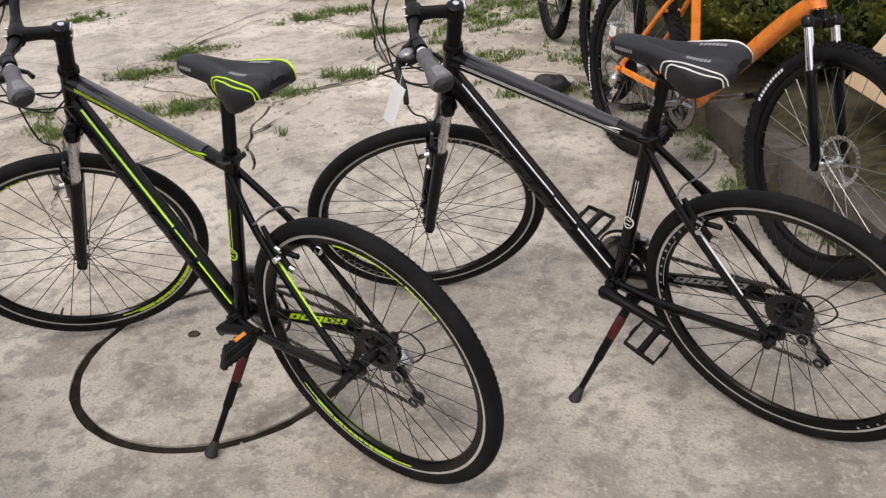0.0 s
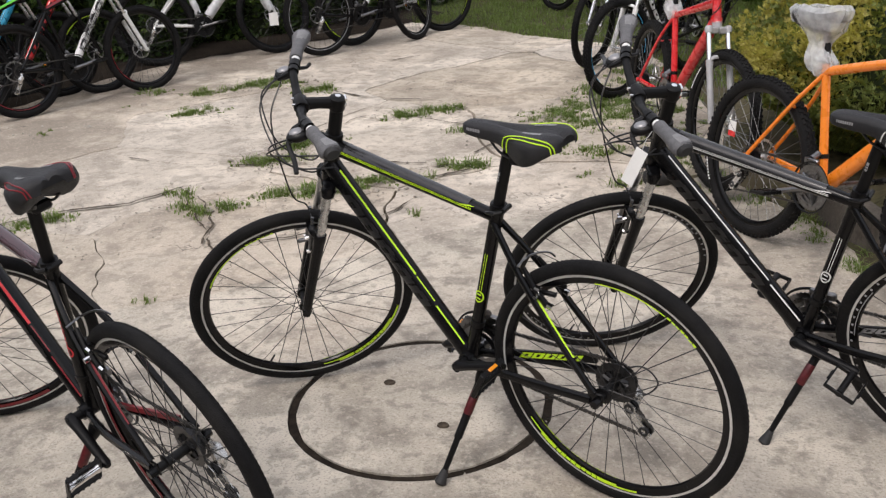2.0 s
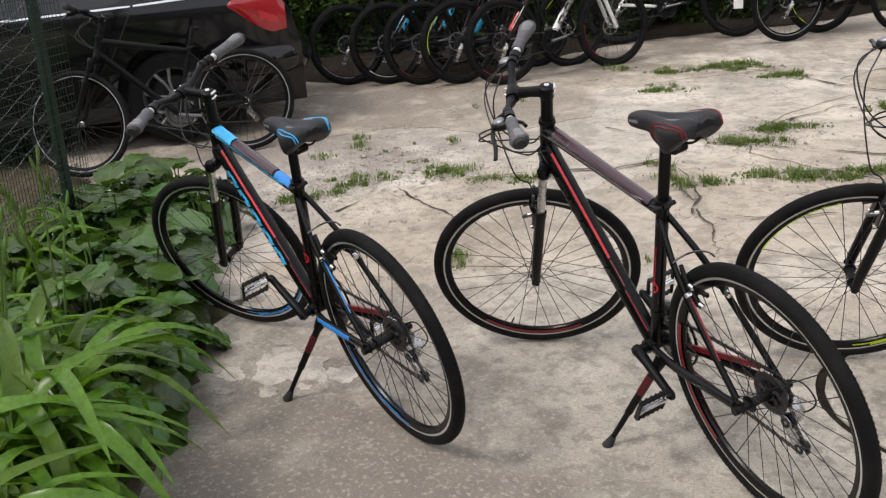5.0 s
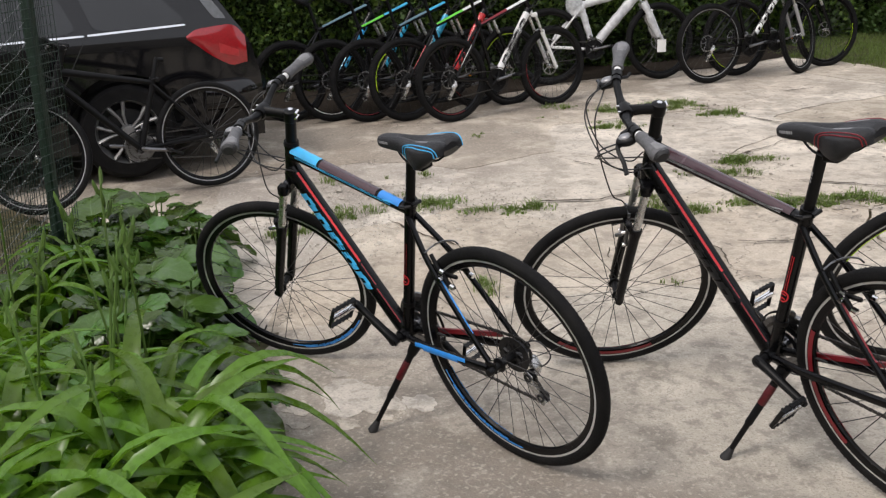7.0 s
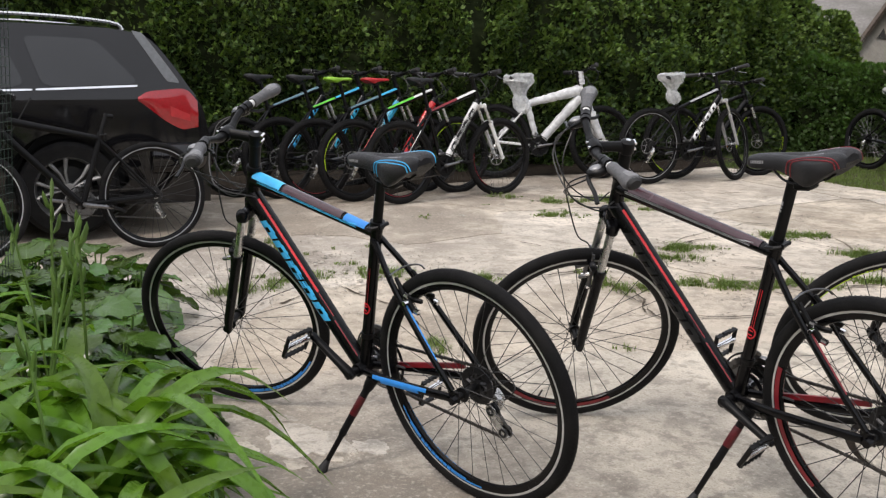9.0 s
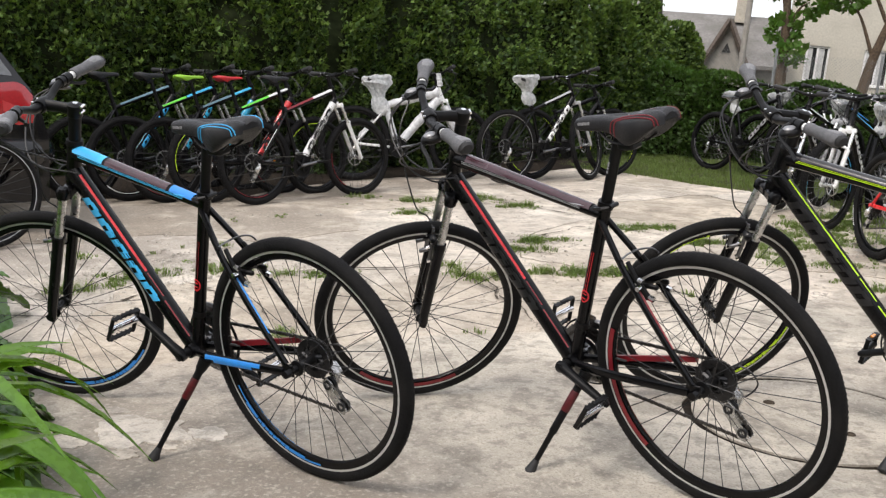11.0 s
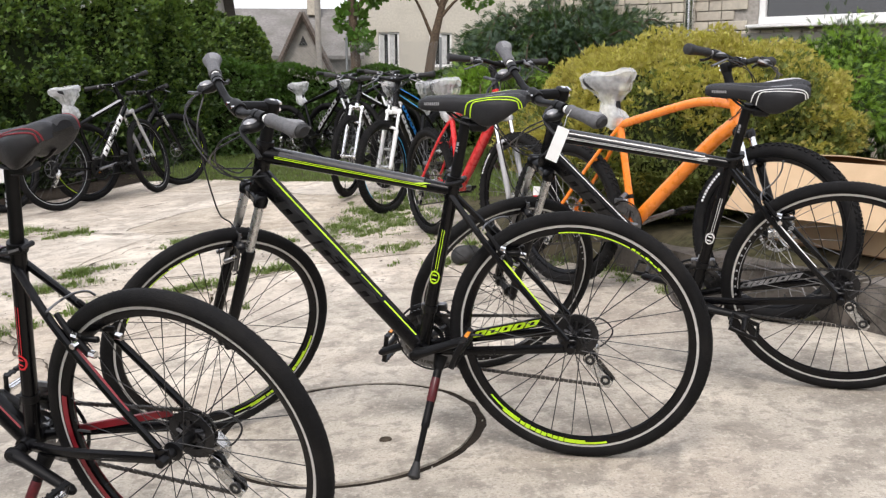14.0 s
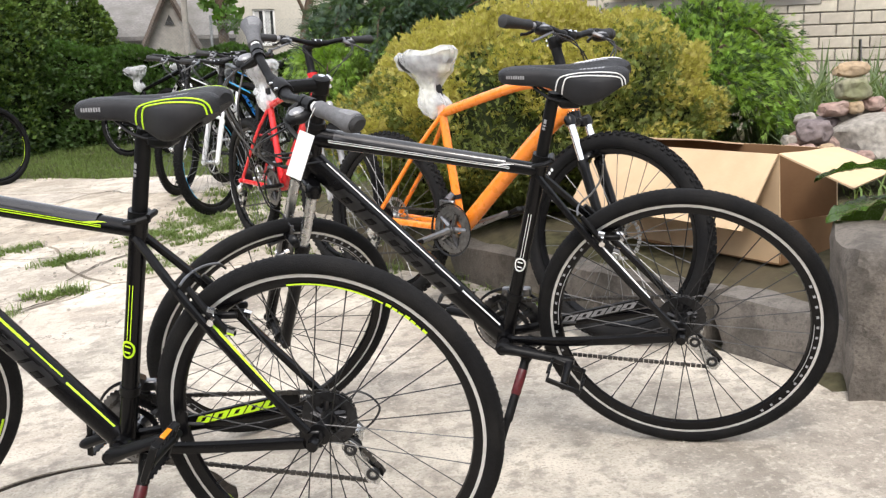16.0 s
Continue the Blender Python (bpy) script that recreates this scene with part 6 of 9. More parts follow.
# ---- the other bicycles ----
def plain_decals(dt_mat, tt_mat, st_mat=None, blocks=4, low=-40, high=40, field=None):
    """Broad paint fields on down tube and top tube, with blank maker's blocks."""
    def paint(frame_ob, e, c):
        r = c["dt"]
        a, b = e["dt"]
        if field:
            bm = bmesh.new()
            decal(bm, a, b, (r, r * 0.93), -110, 290, 0.06, 0.92, 20, 3, 0, 1.14, 0, 0.0006)
            part("tube_panel", bm, field, frame_ob)
        if dt_mat:
            bm = bmesh.new()
            for lo, hi in ((low, high), (180 - high, 180 - low)):
                letter_bars(bm, a, b, (r, r * 0.93), lo, hi, 0.15, 0.8, blocks, 1.14, 0, 0.03)
            part("maker_mark", bm, dt_mat, frame_ob)
        if tt_mat:
            t0, t1 = e["tt"]
            for f0, f1, pm in (tt_mat if isinstance(tt_mat, tuple) else ((0.03, 0.7, tt_mat),)):
                bm = bmesh.new()
                decal(bm, t0, t1, (0.0225, 0.0165), 12, 70, f0, f1, 5, 3, 0, 1.06)
                decal(bm, t0, t1, (0.0225, 0.0165), 110, 168, f0, f1, 5, 3, 0, 1.06)
                part("tube_panel", bm, pm, frame_ob)
        if st_mat:
            p, q = e["stay"]
            for sg in (1, -1):
                bm = bmesh.new()
                y = Vector((0, 0.064 * sg, 0))
                decal(bm, p.lerp(q, 0.35) + y * 0.6, q + y, 0.0092, 0 if sg > 0 else 110, 80 if sg > 0 else 190, 0.0, 0.7, 3, 3, 0, 1.0, 0, 0.002)
                part("stay_mark", bm, st_mat, frame_ob)
    return paint


orange = bicycle(lean_on(0.236, 4.245, -54.5, 5.8, 0.0, 0.028), dict(MOUNTAIN, R=0.352, r=0.028, WB=1.12, HA=72, offset=0.03, bb=(0.42, 0.335), steer=4, colour=ORANGE, bright=True, fork=BLACK, stanchion=CHROME, curved=True, wrapped=True, tyre_mark=True, head=(0.885, 0.775), bar_x=0.93,
        bar_z=1.05, saddle_z=1.015, seat_top=(0.325, 0.80), tt_rear=0.778, saddle_x=0.25, crank=20, dt=0.03), "orange mountain bicycle with a bagged saddle beside the golden shrub", "mountain bicycles by the shrub")
for z0, z1, mt, lab in ((0.425, 0.47, PAPER, "white half of a spoke card"), (0.40, 0.425, REDP, "red half of a spoke card")):
    bm = bmesh.new()
    box(bm, (-0.205, 0.006, (z0 + z1) / 2), (0.05, 0.003, z1 - z0), bevel=0.0008)
    part("spoke_card", bm, mt, orange, lab)
bicycle(lean_on(-0.335, 5.815, -67.5, 3.6, 0.0, 0.027), dict(MOUNTAIN, R=0.345, WB=1.1, HA=72, offset=0.03, bb=(0.42, 0.335), steer=6, colour=REDP, bright=True, fork=GREYP, stanchion=CHROME, wrapped=True, tyre_mark=True, head=(0.92, 0.80), bar_x=0.93, bar_z=1.08, saddle_z=0.99, seat_top=(0.325, 0.785), tt_rear=0.762, saddle_x=0.25),
        "red mountain bicycle with a bagged saddle on the lawn edge", "mountain bicycles by the shrub")
bicycle(lean_on(-5.408, 3.559, 243.0, -3.5, 0.0, 0.02), dict(HYBRID, loose=False, R=0.34, r=0.02, WB=1.07, steer=-28, colour=MATT, fork=MATT, stanchion=MATT, vbrake=False, kick=False, bare_post=True, piping=None, track=GREYP, saddle_z=0.93, head=(0.86, 0.75), bar_z=1.02, rise=0.0, sweep=0.02,
        seat_top=(0.305, 0.72), tt_rear=0.71, dt=0.019), "matt black bicycle without a saddle leaning against the car", "")
RACK = "row of mountain bicycles before the hedge"
PALEBLUE = material("pale_blue_grey_paint", (0.10, 0.19, 0.24), 0.3, coat=0.4, vary=0.08)
REDSEAT = material("red_saddle_vinyl", (0.45, 0.015, 0.02), 0.45, vary=0.1, bump=0.2, bump_scale=600)
LIMESEAT = material("lime_saddle_vinyl", (0.25, 0.5, 0.03), 0.45, vary=0.1, bump=0.2, bump_scale=600)
for x, y, turn, lean, kw, dec, label in (
        (-6.32, 5.42, 63, 3, dict(colour=BLACK, rim_mark=GREYD, mark_at=230), plain_decals(SKYBLUE, ((0.03, 0.9, PALEBLUE),), SKYBLUE), "black mountain bicycle with a pale blue top tube"),
        (-5.98, 5.58, 63, 4, dict(colour=BLACK, rim_mark=WHITE, mark_at=250), plain_decals(CYANP, ((0.03, 0.5, CYANP), (0.52, 0.95, GREENP)), CYANP), "black mountain bicycle with a green top tube"),
        (-5.66, 5.66, 62, 3, dict(colour=BLACK, rim_mark=DARKRED, mark_at=240, saddle_cover=LIMESEAT), plain_decals(CYANP, ((0.02, 0.34, CYANP), (0.35, 0.93, PALEBLUE)), SKYBLUE, 4, -40, 40, CYANP), "blue mountain bicycle with a lime saddle"),
        (-5.36, 5.80, 63, 4, dict(colour=BLACK, rim_mark=LIME, mark_at=150, saddle_cover=REDSEAT), plain_decals(MATT, ((0.02, 0.4, WHITEP), (0.4, 0.93, GREENP)), RED, 4, -40, 40, REDP), "red mountain bicycle with a red saddle"),
        (-4.97, 5.90, 64.4, 3.7, dict(colour=BLACK, rim_mark=DARKRED, mark_at=280, fork=WHITEP, steer=-2, spin=1.0), plain_decals(MATT, ((0.02, 0.42, WHITEP), (0.42, 0.95, DARKRED)), WHITE, 4, -50, 55, WHITEP), "black mountain bicycle with a white down tube"),
        (-3.54, 8.30, 53.0, 2.0, dict(colour=BLACK, fork=GREYP, wrapped=True, steer=26, disc=True, track=GREYP, R=0.37, bb=(0.43, 0.315), seat_top=(0.315, 0.745), tt_rear=0.735, head=(0.95, 0.84), bar_z=1.11, saddle_z=1.08, long_bag=1.25), plain_decals(WHITE, GREYP, None, 4, -55, 60), "black and white mountain bicycle, saddle bagged")):
    bicycle(lean_on(x, y, turn, lean, 0.0, 0.026), dict(MOUNTAIN, **dict(dict(R=0.345, r=0.026, WB=1.07, marks=1, seat_top=(0.305, 0.765), tt_rear=0.752, head=(0.955, 0.835), bar_z=1.085, saddle_z=1.06), **kw)), label + " before the hedge", RACK, dec)
bicycle(lean_on(-3.42, 8.80, 50, 4, 0, 0.026), dict(MOUNTAIN, R=0.37, r=0.026, rim_mark=LIME, colour=BLACK, saddle=False), "black mountain bicycle with lime rim marks", RACK)
# one still in its foam wrapping
wrapped = bicycle(lean_on(-4.99, 7.79, 36, 3, 0, 0.026), dict(MOUNTAIN, R=0.37, r=0.026, WB=1.12, colour=WHITEP, fork=WHITEP, wrapped=True, rim_mark=None, steer=14, bb=(0.44, 0.325), seat_top=(0.315, 0.75), tt_rear=0.74, head=(0.94, 0.83), bar_x=0.9, bar_z=1.10, saddle_z=1.04, long_bag=1.7),
                  "white mountain bicycle still wrapped in foam before the hedge", RACK)
for p, q, r0, r1 in (((0.86, 0, 0.89), (0.34, 0, 0.755), 0.058, 0.034), ((0.87, 0, 0.82), (0.50, 0, 0.41), 0.052, 0.042), ((0.41, 0, 0.44), (0.325, 0, 0.74), 0.03, 0.034), ((0.30, 0.03, 0.70), (0.06, 0.055, 0.43), 0.03, 0.026), ((0.885, 0, 0.95), (0.87, 0, 1.08), 0.034, 0.03)):
    bm = bmesh.new()
    pts = [Vector(p).lerp(Vector(q), k / 16) for k in range(17)]
    tube(bm, pts, [(r0 + (r1 - r0) * k / 16) * (1 + 0.05 * math.sin(k * 2.4) + 0.05 * math.sin(k * 5.1)) for k in range(17)], 14)
    for v in bm.verts:
        v.co += v.co.normalized() * 0.008 * noise.noise(v.co * 26)
    part("foam_sleeve", bm, FOAM, wrapped, "loose pale foam sleeve")
for sg in (1, -1):
    bm = bmesh.new()
    pts = [Vector((0.94, 0.052 * sg, 0.75)).lerp(Vector((1.09, 0.056 * sg, 0.41)), k / 8) for k in range(9)]
    tube(bm, pts, [0.034 * (1 + 0.15 * math.sin(k * 2.2)) for k in range(9)], 12)
    part("foam_sleeve", bm, FOAM, wrapped, "loose pale foam sleeve")
LAWN = "bicycles parked on the lawn"
for x, y, turn, kw, dec, label in (
        (-0.16, 7.72, -115, dict(colour=BLACK, fork=WHITEP, wrapped=True, rim_mark=SKYBLUE, steer=-10), plain_decals(WHITE, SKYBLUE, BLUE), "black and light blue mountain bicycle, saddle bagged"),
        (-0.42, 8.72, -118, dict(colour=BLACK, fork=CHROME, wrapped=True, steer=8), plain_decals(WHITE, WHITE), "black mountain bicycle with a silver fork"),
        (-0.05, 9.1, -120, dict(colour=BLACK, fork=GREYP, steer=8), plain_decals(BLUE, BLUE), "dark mountain bicycle with blue marks"),
        (-1.75, 10.9, -38, dict(colour=BLACK, wrapped=True, rim_mark=GREYD), plain_decals(GREYP, None), "black mountain bicycle with a bagged saddle"),
        (-1.25, 10.7, -42, dict(colour=BLACK, wrapped=True), plain_decals(GREYP, None), "dark mountain bicycle with a bagged saddle")):
    bicycle(lean_on(x, y, turn, 4, 0.0, 0.027), dict(MOUNTAIN, R=0.345, **kw), label + " on the lawn", LAWN, dec)

# paper tag tied to the bar of the white striped bike, and one on the foam wrapped one
def paper_tag(m, w, h, label):
    bm = bmesh.new()
    box(bm, (0, 0, -h / 2), (w, 0.0012, h))
    t = part("paper_tag", bm, PAPER, None, label, m, False)
    tagged(t, category="tag")
    bm = bmesh.new()
    tube(bm, [(0, 0, -0.004), (0.004, 0, 0.03), (0.0, 0, 0.055)], 0.0008, 4)
    part("string", bm, WHITE, t)


paper_tag(YARD @ pose(-0.085, 2.418, 0.895, 6, -24, 150), 0.036, 0.1, "blank white paper tag hanging from a handlebar")
paper_tag(YARD @ pose(-4.02, 8.30, 0.50, 0, 0, 30), 0.085, 0.12, "blank white paper tag hanging from a fork")

# a small unidentified black object on the paving behind the white striped bike
bm = bmesh.new()
bmesh.ops.create_icosphere(bm, subdivisions=4, radius=1.0)
for v in bm.verts:
    d = v.co.normalized()
    v.co = Vector((d.x * 0.095, d.y * 0.05, 0.045 + d.z * (0.055 - 0.018 * d.x)))
    v.co += v.co.normalized() * 0.012 * noise.noise(v.co * 22)
    v.co.z = max(0.0, min(v.co.z, 0.098))
tagged(part("black_pouch", bm, GRIPDARK, None, "small unidentified black object lying on the concrete paving", yard(-0.18, 4.88, 0.0, 15)), category="pouch")


# ---- the parked estate car ----
CARPAINT = material("black_car_paint", (0.006, 0.006, 0.007), 0.06, spec=0.45, coat=0.15, vary=0.3, scale=3, stain=(0.011, 0.0105, 0.01), stain_scale=1.3, stain_amount=0.35)
TINT = material("tinted_glass", (0.012, 0.013, 0.014), 0.05, spec=0.62, coat=0.12, vary=0.3, scale=2)
LAMPRED = material("red_lamp_lens", (0.36, 0.008, 0.014), 0.1, coat=0.8, vary=0.12, scale=60)
LAMPPALE = material("pale_lamp_lens", (0.5, 0.04, 0.045), 0.12, coat=0.8, vary=0.12)
# the sky's reflection in the tail gate glass, put into a paler grey
REARGLASS = material("reflection_grey_glass", (0.10, 0.105, 0.11), 0.12, spec=0.6, coat=0.5, vary=0.15)
RIMGREY = material("dusty_wheel_alloy", (0.3, 0.3, 0.3), 0.35, metal=0.5, vary=0.25, scale=20)
TRIM = material("black_trim", (0.02, 0.02, 0.02), 0.6, vary=0.2)


def car(m):
    c = thing("estate_car", m, "black estate car with red tail lamps and roof rails", "car")
    roof = [(-0.93, 0.62), (-0.9, 0.78), (-0.86, 0.93), (-0.8, 1.017), (-0.7, 1.174), (-0.6, 1.313), (-0.52, 1.374), (-0.3, 1.405), (0.2, 1.422), (0.9, 1.422), (1.5, 1.4), (1.9, 1.331), (2.3, 1.139), (2.62, 0.97), (3.0, 0.91), (3.35, 0.8), (3.52, 0.66), (3.58, 0.5)]

    def top(x):
        for (a, za), (b, zb) in zip(roof, roof[1:]):
            if a <= x <= b:
                return za + (zb - za) * (x - a) / (b - a)
        return roof[0][1] if x < roof[0][0] else roof[-1][1]

    def plan(x):
        f = 1.0
        if x < -0.55:
            f = math.sqrt(max(0.0, 1 - ((-0.55 - x) / 0.75) ** 2)) * 0.14 + 0.86
        if x > 2.6:
            f = 1 - 0.25 * ((x - 2.6) / 1.0) ** 2
        return f

    def side(x, z, t):
        # half width at height z, under a roof of height t
        w = 0.80 + 0.07 * min(1.0, max(0.0, (z - 0.2) / 0.35))
        if z > 0.93:
            w = 0.865 - 0.20 * ((z - 0.93) / 0.5) ** 1.3
        return w * plan(x)

    xs = [-0.93 + 0.045 * k for k in range(101)]
    xs = [x for x in xs if x <= 3.58]
    levels = [0.20, 0.28, 0.36, 0.45, 0.54, 0.62, 0.70, 0.78, 0.86, 0.93]
    wheels = [(0.0, 0.33), (2.7, 0.33)]
    bm = bmesh.new()
    rows = []
    for x in xs:
        t = top(x)
        half = []
        for z in levels:
            zz = min(z, t)
            half.append([x, side(x, zz, t), zz])
        for k in range(1, 7):
            zz = max(min(0.93, t), 0.93 + (t - 0.03 - 0.93) * k / 6) if t > 0.96 else min(0.93, t)
            half.append([x, side(x, zz, t), zz])
        w, zl = half[-1][1], half[-1][2]
        for k in range(1, 5):
            a = k / 4
            half.append([x, w * (1 - a ** 1.6), min(t, zl + 0.03 * math.sin(a * math.pi / 2)) if t > 0.96 else t])
        for p in half:
            for wx, wz in wheels:
                d = math.hypot(p[0] - wx, p[2] - wz)
                if d < 0.385 and p[2] < 0.93:
                    if d < 1e-4:
                        d = 1e-4
                    f = 0.385 / d
                    if p[2] > wz - 0.02:
                        p[0], p[2] = wx + (p[0] - wx) * f, wz + (p[2] - wz) * f
        full = [bm.verts.new((p[0], p[1], p[2])) for p in half] + [bm.verts.new((p[0], -p[1], p[2])) for p in half[::-1][1:]]
        rows.append(full)
    for r0, r1 in zip(rows, rows[1:]):
        for k in range(len(r0) - 1):
            # open the wheel arches
            mid = (r0[k].co + r1[k + 1].co) / 2
            if any(math.hypot(mid.x - wx, mid.z - wz) < 0.36 for wx, wz in wheels) and mid.z < 0.7:
                continue
            bm.faces.new((r0[k], r0[k + 1], r1[k + 1], r1[k]))
    bmesh.ops.remove_doubles(bm, verts=bm.verts, dist=0.0005)
    bm.faces.new([v for v in rows[0] if v.is_valid]) if all(v.is_valid for v in rows[0]) else None
    part("body", bm, CARPAINT, c)
    bm = bmesh.new()
    box(bm, (1.3, 0, 0.27), (4.3, 1.5, 0.14), bevel=0.03)
    for wx, _ in wheels:
        box(bm, (wx, 0, 0.45), (0.8, 1.36, 0.5), bevel=0.03)
    part("underbody", bm, TRIM, c)

    def panel(points, mat, name, out=0.006, parent=c, both=True, label=""):
        """A pane on the side, bounded by (x, z) corners."""
        for sg in (1, -1) if both else (1,):
            bm = bmesh.new()
            n = 16
            (x0, z0), (x1, z1), (x2, z2), (x3, z3) = points
            g = []
            for j in range(n + 1):
                row = []
                for i in range(n + 1):
                    # rounded corners
                    a, b = 2 * i / n - 1, 2 * j / n - 1
                    u, v = 0.5 + 0.5 * a * (1 - 0.05 * b ** 12), 0.5 + 0.5 * b * (1 - 0.10 * a ** 12)
                    x = (x0 * (1 - u) + x1 * u) * (1 - v) + (x3 * (1 - u) + x2 * u) * v
                    z = (z0 * (1 - u) + z1 * u) * (1 - v) + (z3 * (1 - u) + z2 * u) * v
                    row.append(bm.verts.new((x, sg * (side(x, z, 1.4) + out), z)))
                g.append(row)
            for j in range(n):
                for i in range(n):
                    bm.faces.new((g[j][i], g[j][i + 1], g[j + 1][i + 1], g[j + 1][i]))
            r = bmesh.ops.extrude_face_region(bm, geom=bm.faces[:])
            for v in r["geom"]:
                if isinstance(v, bmesh.types.BMVert):
                    v.co.y -= sg * 0.012
            part(name, bm, mat, parent, label)

    panel([(-0.475, 1.012), (0.12, 0.992), (0.22, 1.315), (-0.22, 1.30)], TINT, "rear_side_window")
    panel([(0.22, 0.990), (1.10, 0.965), (1.05, 1.36), (0.36, 1.335)], TINT, "door_window")
    panel([(1.18, 0.962), (2.20, 0.955), (1.70, 1.33), (1.13, 1.365)], TINT, "door_window")
    panel([(-0.456, 0.995), (0.165, 0.970), (0.165, 0.983), (-0.456, 1.008)], CHROME, "chrome_strip", 0.012)
    panel([(0.185, 0.969), (2.3, 0.925), (2.3, 0.938), (0.185, 0.982)], CHROME, "chrome_strip", 0.012)
    panel([(0.385, 0.60), (0.393, 0.60), (0.18, 0.965), (0.172, 0.965)], TRIM, "door_gap", 0.002)
    panel([(1.315, 0.3), (1.323, 0.3), (1.323, 0.93), (1.315, 0.93)], TRIM, "door_gap", 0.002)
    panel([(0.42, 0.25), (2.25, 0.25), (2.25, 0.31), (0.42, 0.31)], TRIM, "sill_strip", 0.01)
    panel([(-0.65, 1.03), (-0.74, 1.02), (-0.525, 1.35), (-0.45, 1.365)], REARGLASS, "rear_window_edge", 0.004)
    # tail lamps wrap round the corner
    for sg in (1, -1):
        bm = bmesh.new()
        prof = [(-0.452, 0.905, 0.925), (-0.515, 0.860, 0.962), (-0.60, 0.790, 0.974), (-0.68, 0.738, 0.981), (-0.74, 0.712, 0.984), (-0.79, 0.716, 0.965), (-0.845, 0.725, 0.90)]
        rows = []
        for x, z0, z1 in curve_points(prof, 4):
            y = side(x, 0.9, 1.4)
            rows.append([bm.verts.new((x, sg * (y + 0.012 * math.sin(math.pi * k / 6) + 0.002), z0 + (z1 - z0) * k / 6)) for k in range(7)])
        y = rows[-1][0].co.y
        rows.append([bm.verts.new((-0.915 + 0.06 * (k / 6), sg * 0.60, 0.735 + 0.16 * k / 6)) for k in range(7)])
        for r0, r1 in zip(rows, rows[1:]):
            for k in range(6):
                bm.faces.new((r0[k], r0[k + 1], r1[k + 1], r1[k]))
        lamp = part("tail_lamp", bm, LAMPRED, c, "red tail lamp with a pale inset")
        bm = bmesh.new()
        q = [(-0.66, 0.80), (-0.79, 0.765), (-0.79, 0.81), (-0.66, 0.87)]
        bm.faces.new([bm.verts.new((x, sg * (side(x, z, 1.4) + 0.016), z)) for x, z in q])
        part("reversing_lens", bm, LAMPPALE, lamp)
        bm = bmesh.new()
        rail = [(-0.42, 1.37), (-0.33, 1.425), (0.2, 1.46), (1.0, 1.46), (1.4, 1.43), (1.48, 1.38)]
        tube(bm, curve_points([(x, sg * 0.60, z - 0.008) for x, z in rail], 4), 0.014, 8, flat=0.8)
        part("roof_rail", bm, ALLOY, c)
    # tail gate: window, bumper step, number plate as a blank with bars
    bm = bmesh.new()
    vs = [bm.verts.new(p) for p in ((-0.795, -0.62, 1.04), (-0.795, 0.62, 1.04), (-0.575, 0.56, 1.35), (-0.575, -0.56, 1.35))]
    bm.faces.new(vs)
    bmesh.ops.translate(bm, vec=(-0.012, 0, 0.006), verts=bm.verts)
    part("rear_window", bm, TINT, c)
    bm = bmesh.new()
    tube(bm, curve_points([(-0.52, 0.875, 0.52), (-0.8, 0.84, 0.52), (-0.95, 0.6, 0.52), (-0.985, 0.0, 0.52), (-0.95, -0.6, 0.52), (-0.8, -0.84, 0.52), (-0.52, -0.875, 0.52)], 6), 0.07, 14, flat=1.5)
    part("bumper", bm, CARPAINT, c)
    bm = bmesh.new()
    box(bm, (-0.935, 0, 0.72), (0.012, 0.52, 0.115), bevel=0.003)
    plate = part("number_plate", bm, PAPER, c)
    bm = bmesh.new()
    for k in range(6):
        box(bm, (-0.943, 0.17 - 0.07 * k, 0.72), (0.004, 0.035, 0.06))
    part("plate_bars", bm, TRIM, plate)
    bm = bmesh.new()
    box(bm, (-0.943, 0.235, 0.72), (0.004, 0.04, 0.105))
    part("plate_band", bm, BLUE, plate)
    # wheels
    for wx, wz in wheels:
        for sg in (1, -1):
            bm = bmesh.new()
            w = 0.1
            revolve(bm, [(0.215, -w), (0.29, -w), (0.315, -w * 0.8), (0.325, -w * 0.3), (0.325, w * 0.3), (0.315, w * 0.8), (0.29, w), (0.215, w)], 48)
            tyre = part("wheel", bm, RUBBER, c, "", pose(wx, sg * 0.745, 0.325))
            bm = bmesh.new()
            revolve(bm, [(0.218, -0.09), (0.218, 0.085), (0.212, 0.085), (0.195, 0.03), (0.19, -0.09)], 48)
            for k in range(10):
                # five pairs of broad spokes
                a = 2 * math.pi * (k // 2) / 5 + (0.16 if k % 2 else -0.16)
                b = 2 * math.pi * (k // 2) / 5 + (0.26 if k % 2 else -0.26)
                tube(bm, [(0.035 * math.cos(a), 0.06 * sg, 0.035 * math.sin(a)), (0.12 * math.cos(a), 0.078 * sg, 0.12 * math.sin(a)), (0.206 * math.cos(b), 0.074 * sg, 0.206 * math.sin(b))], [0.018, 0.02, 0.03], 6, flat=0.5)
            tube(bm, [(0, 0.04 * sg, 0), (0, 0.085 * sg, 0)], [0.05, 0.04], 14)
            part("alloy_rim", bm, RIMGREY, tyre)
            bm = bmesh.new()
            tube(bm, [(0, -0.02 * sg, 0), (0, 0.012 * sg, 0)], 0.15, 24)
            part("brake_drum", bm, TRIM, tyre)
    bm = bmesh.new()
    for sg in (1, -1):
        bmesh.ops.create_uvsphere(bm, u_segments=12, v_segments=8, radius=1.0, matrix=Matrix.Translation((1.95, sg * 0.98, 1.0)) @ Matrix.Diagonal((0.07, 0.1, 0.075, 1)))
    part("door_mirror", bm, CARPAINT, c)
    return c


car(yard(-6.71, 3.90, 0.0, 235.0))


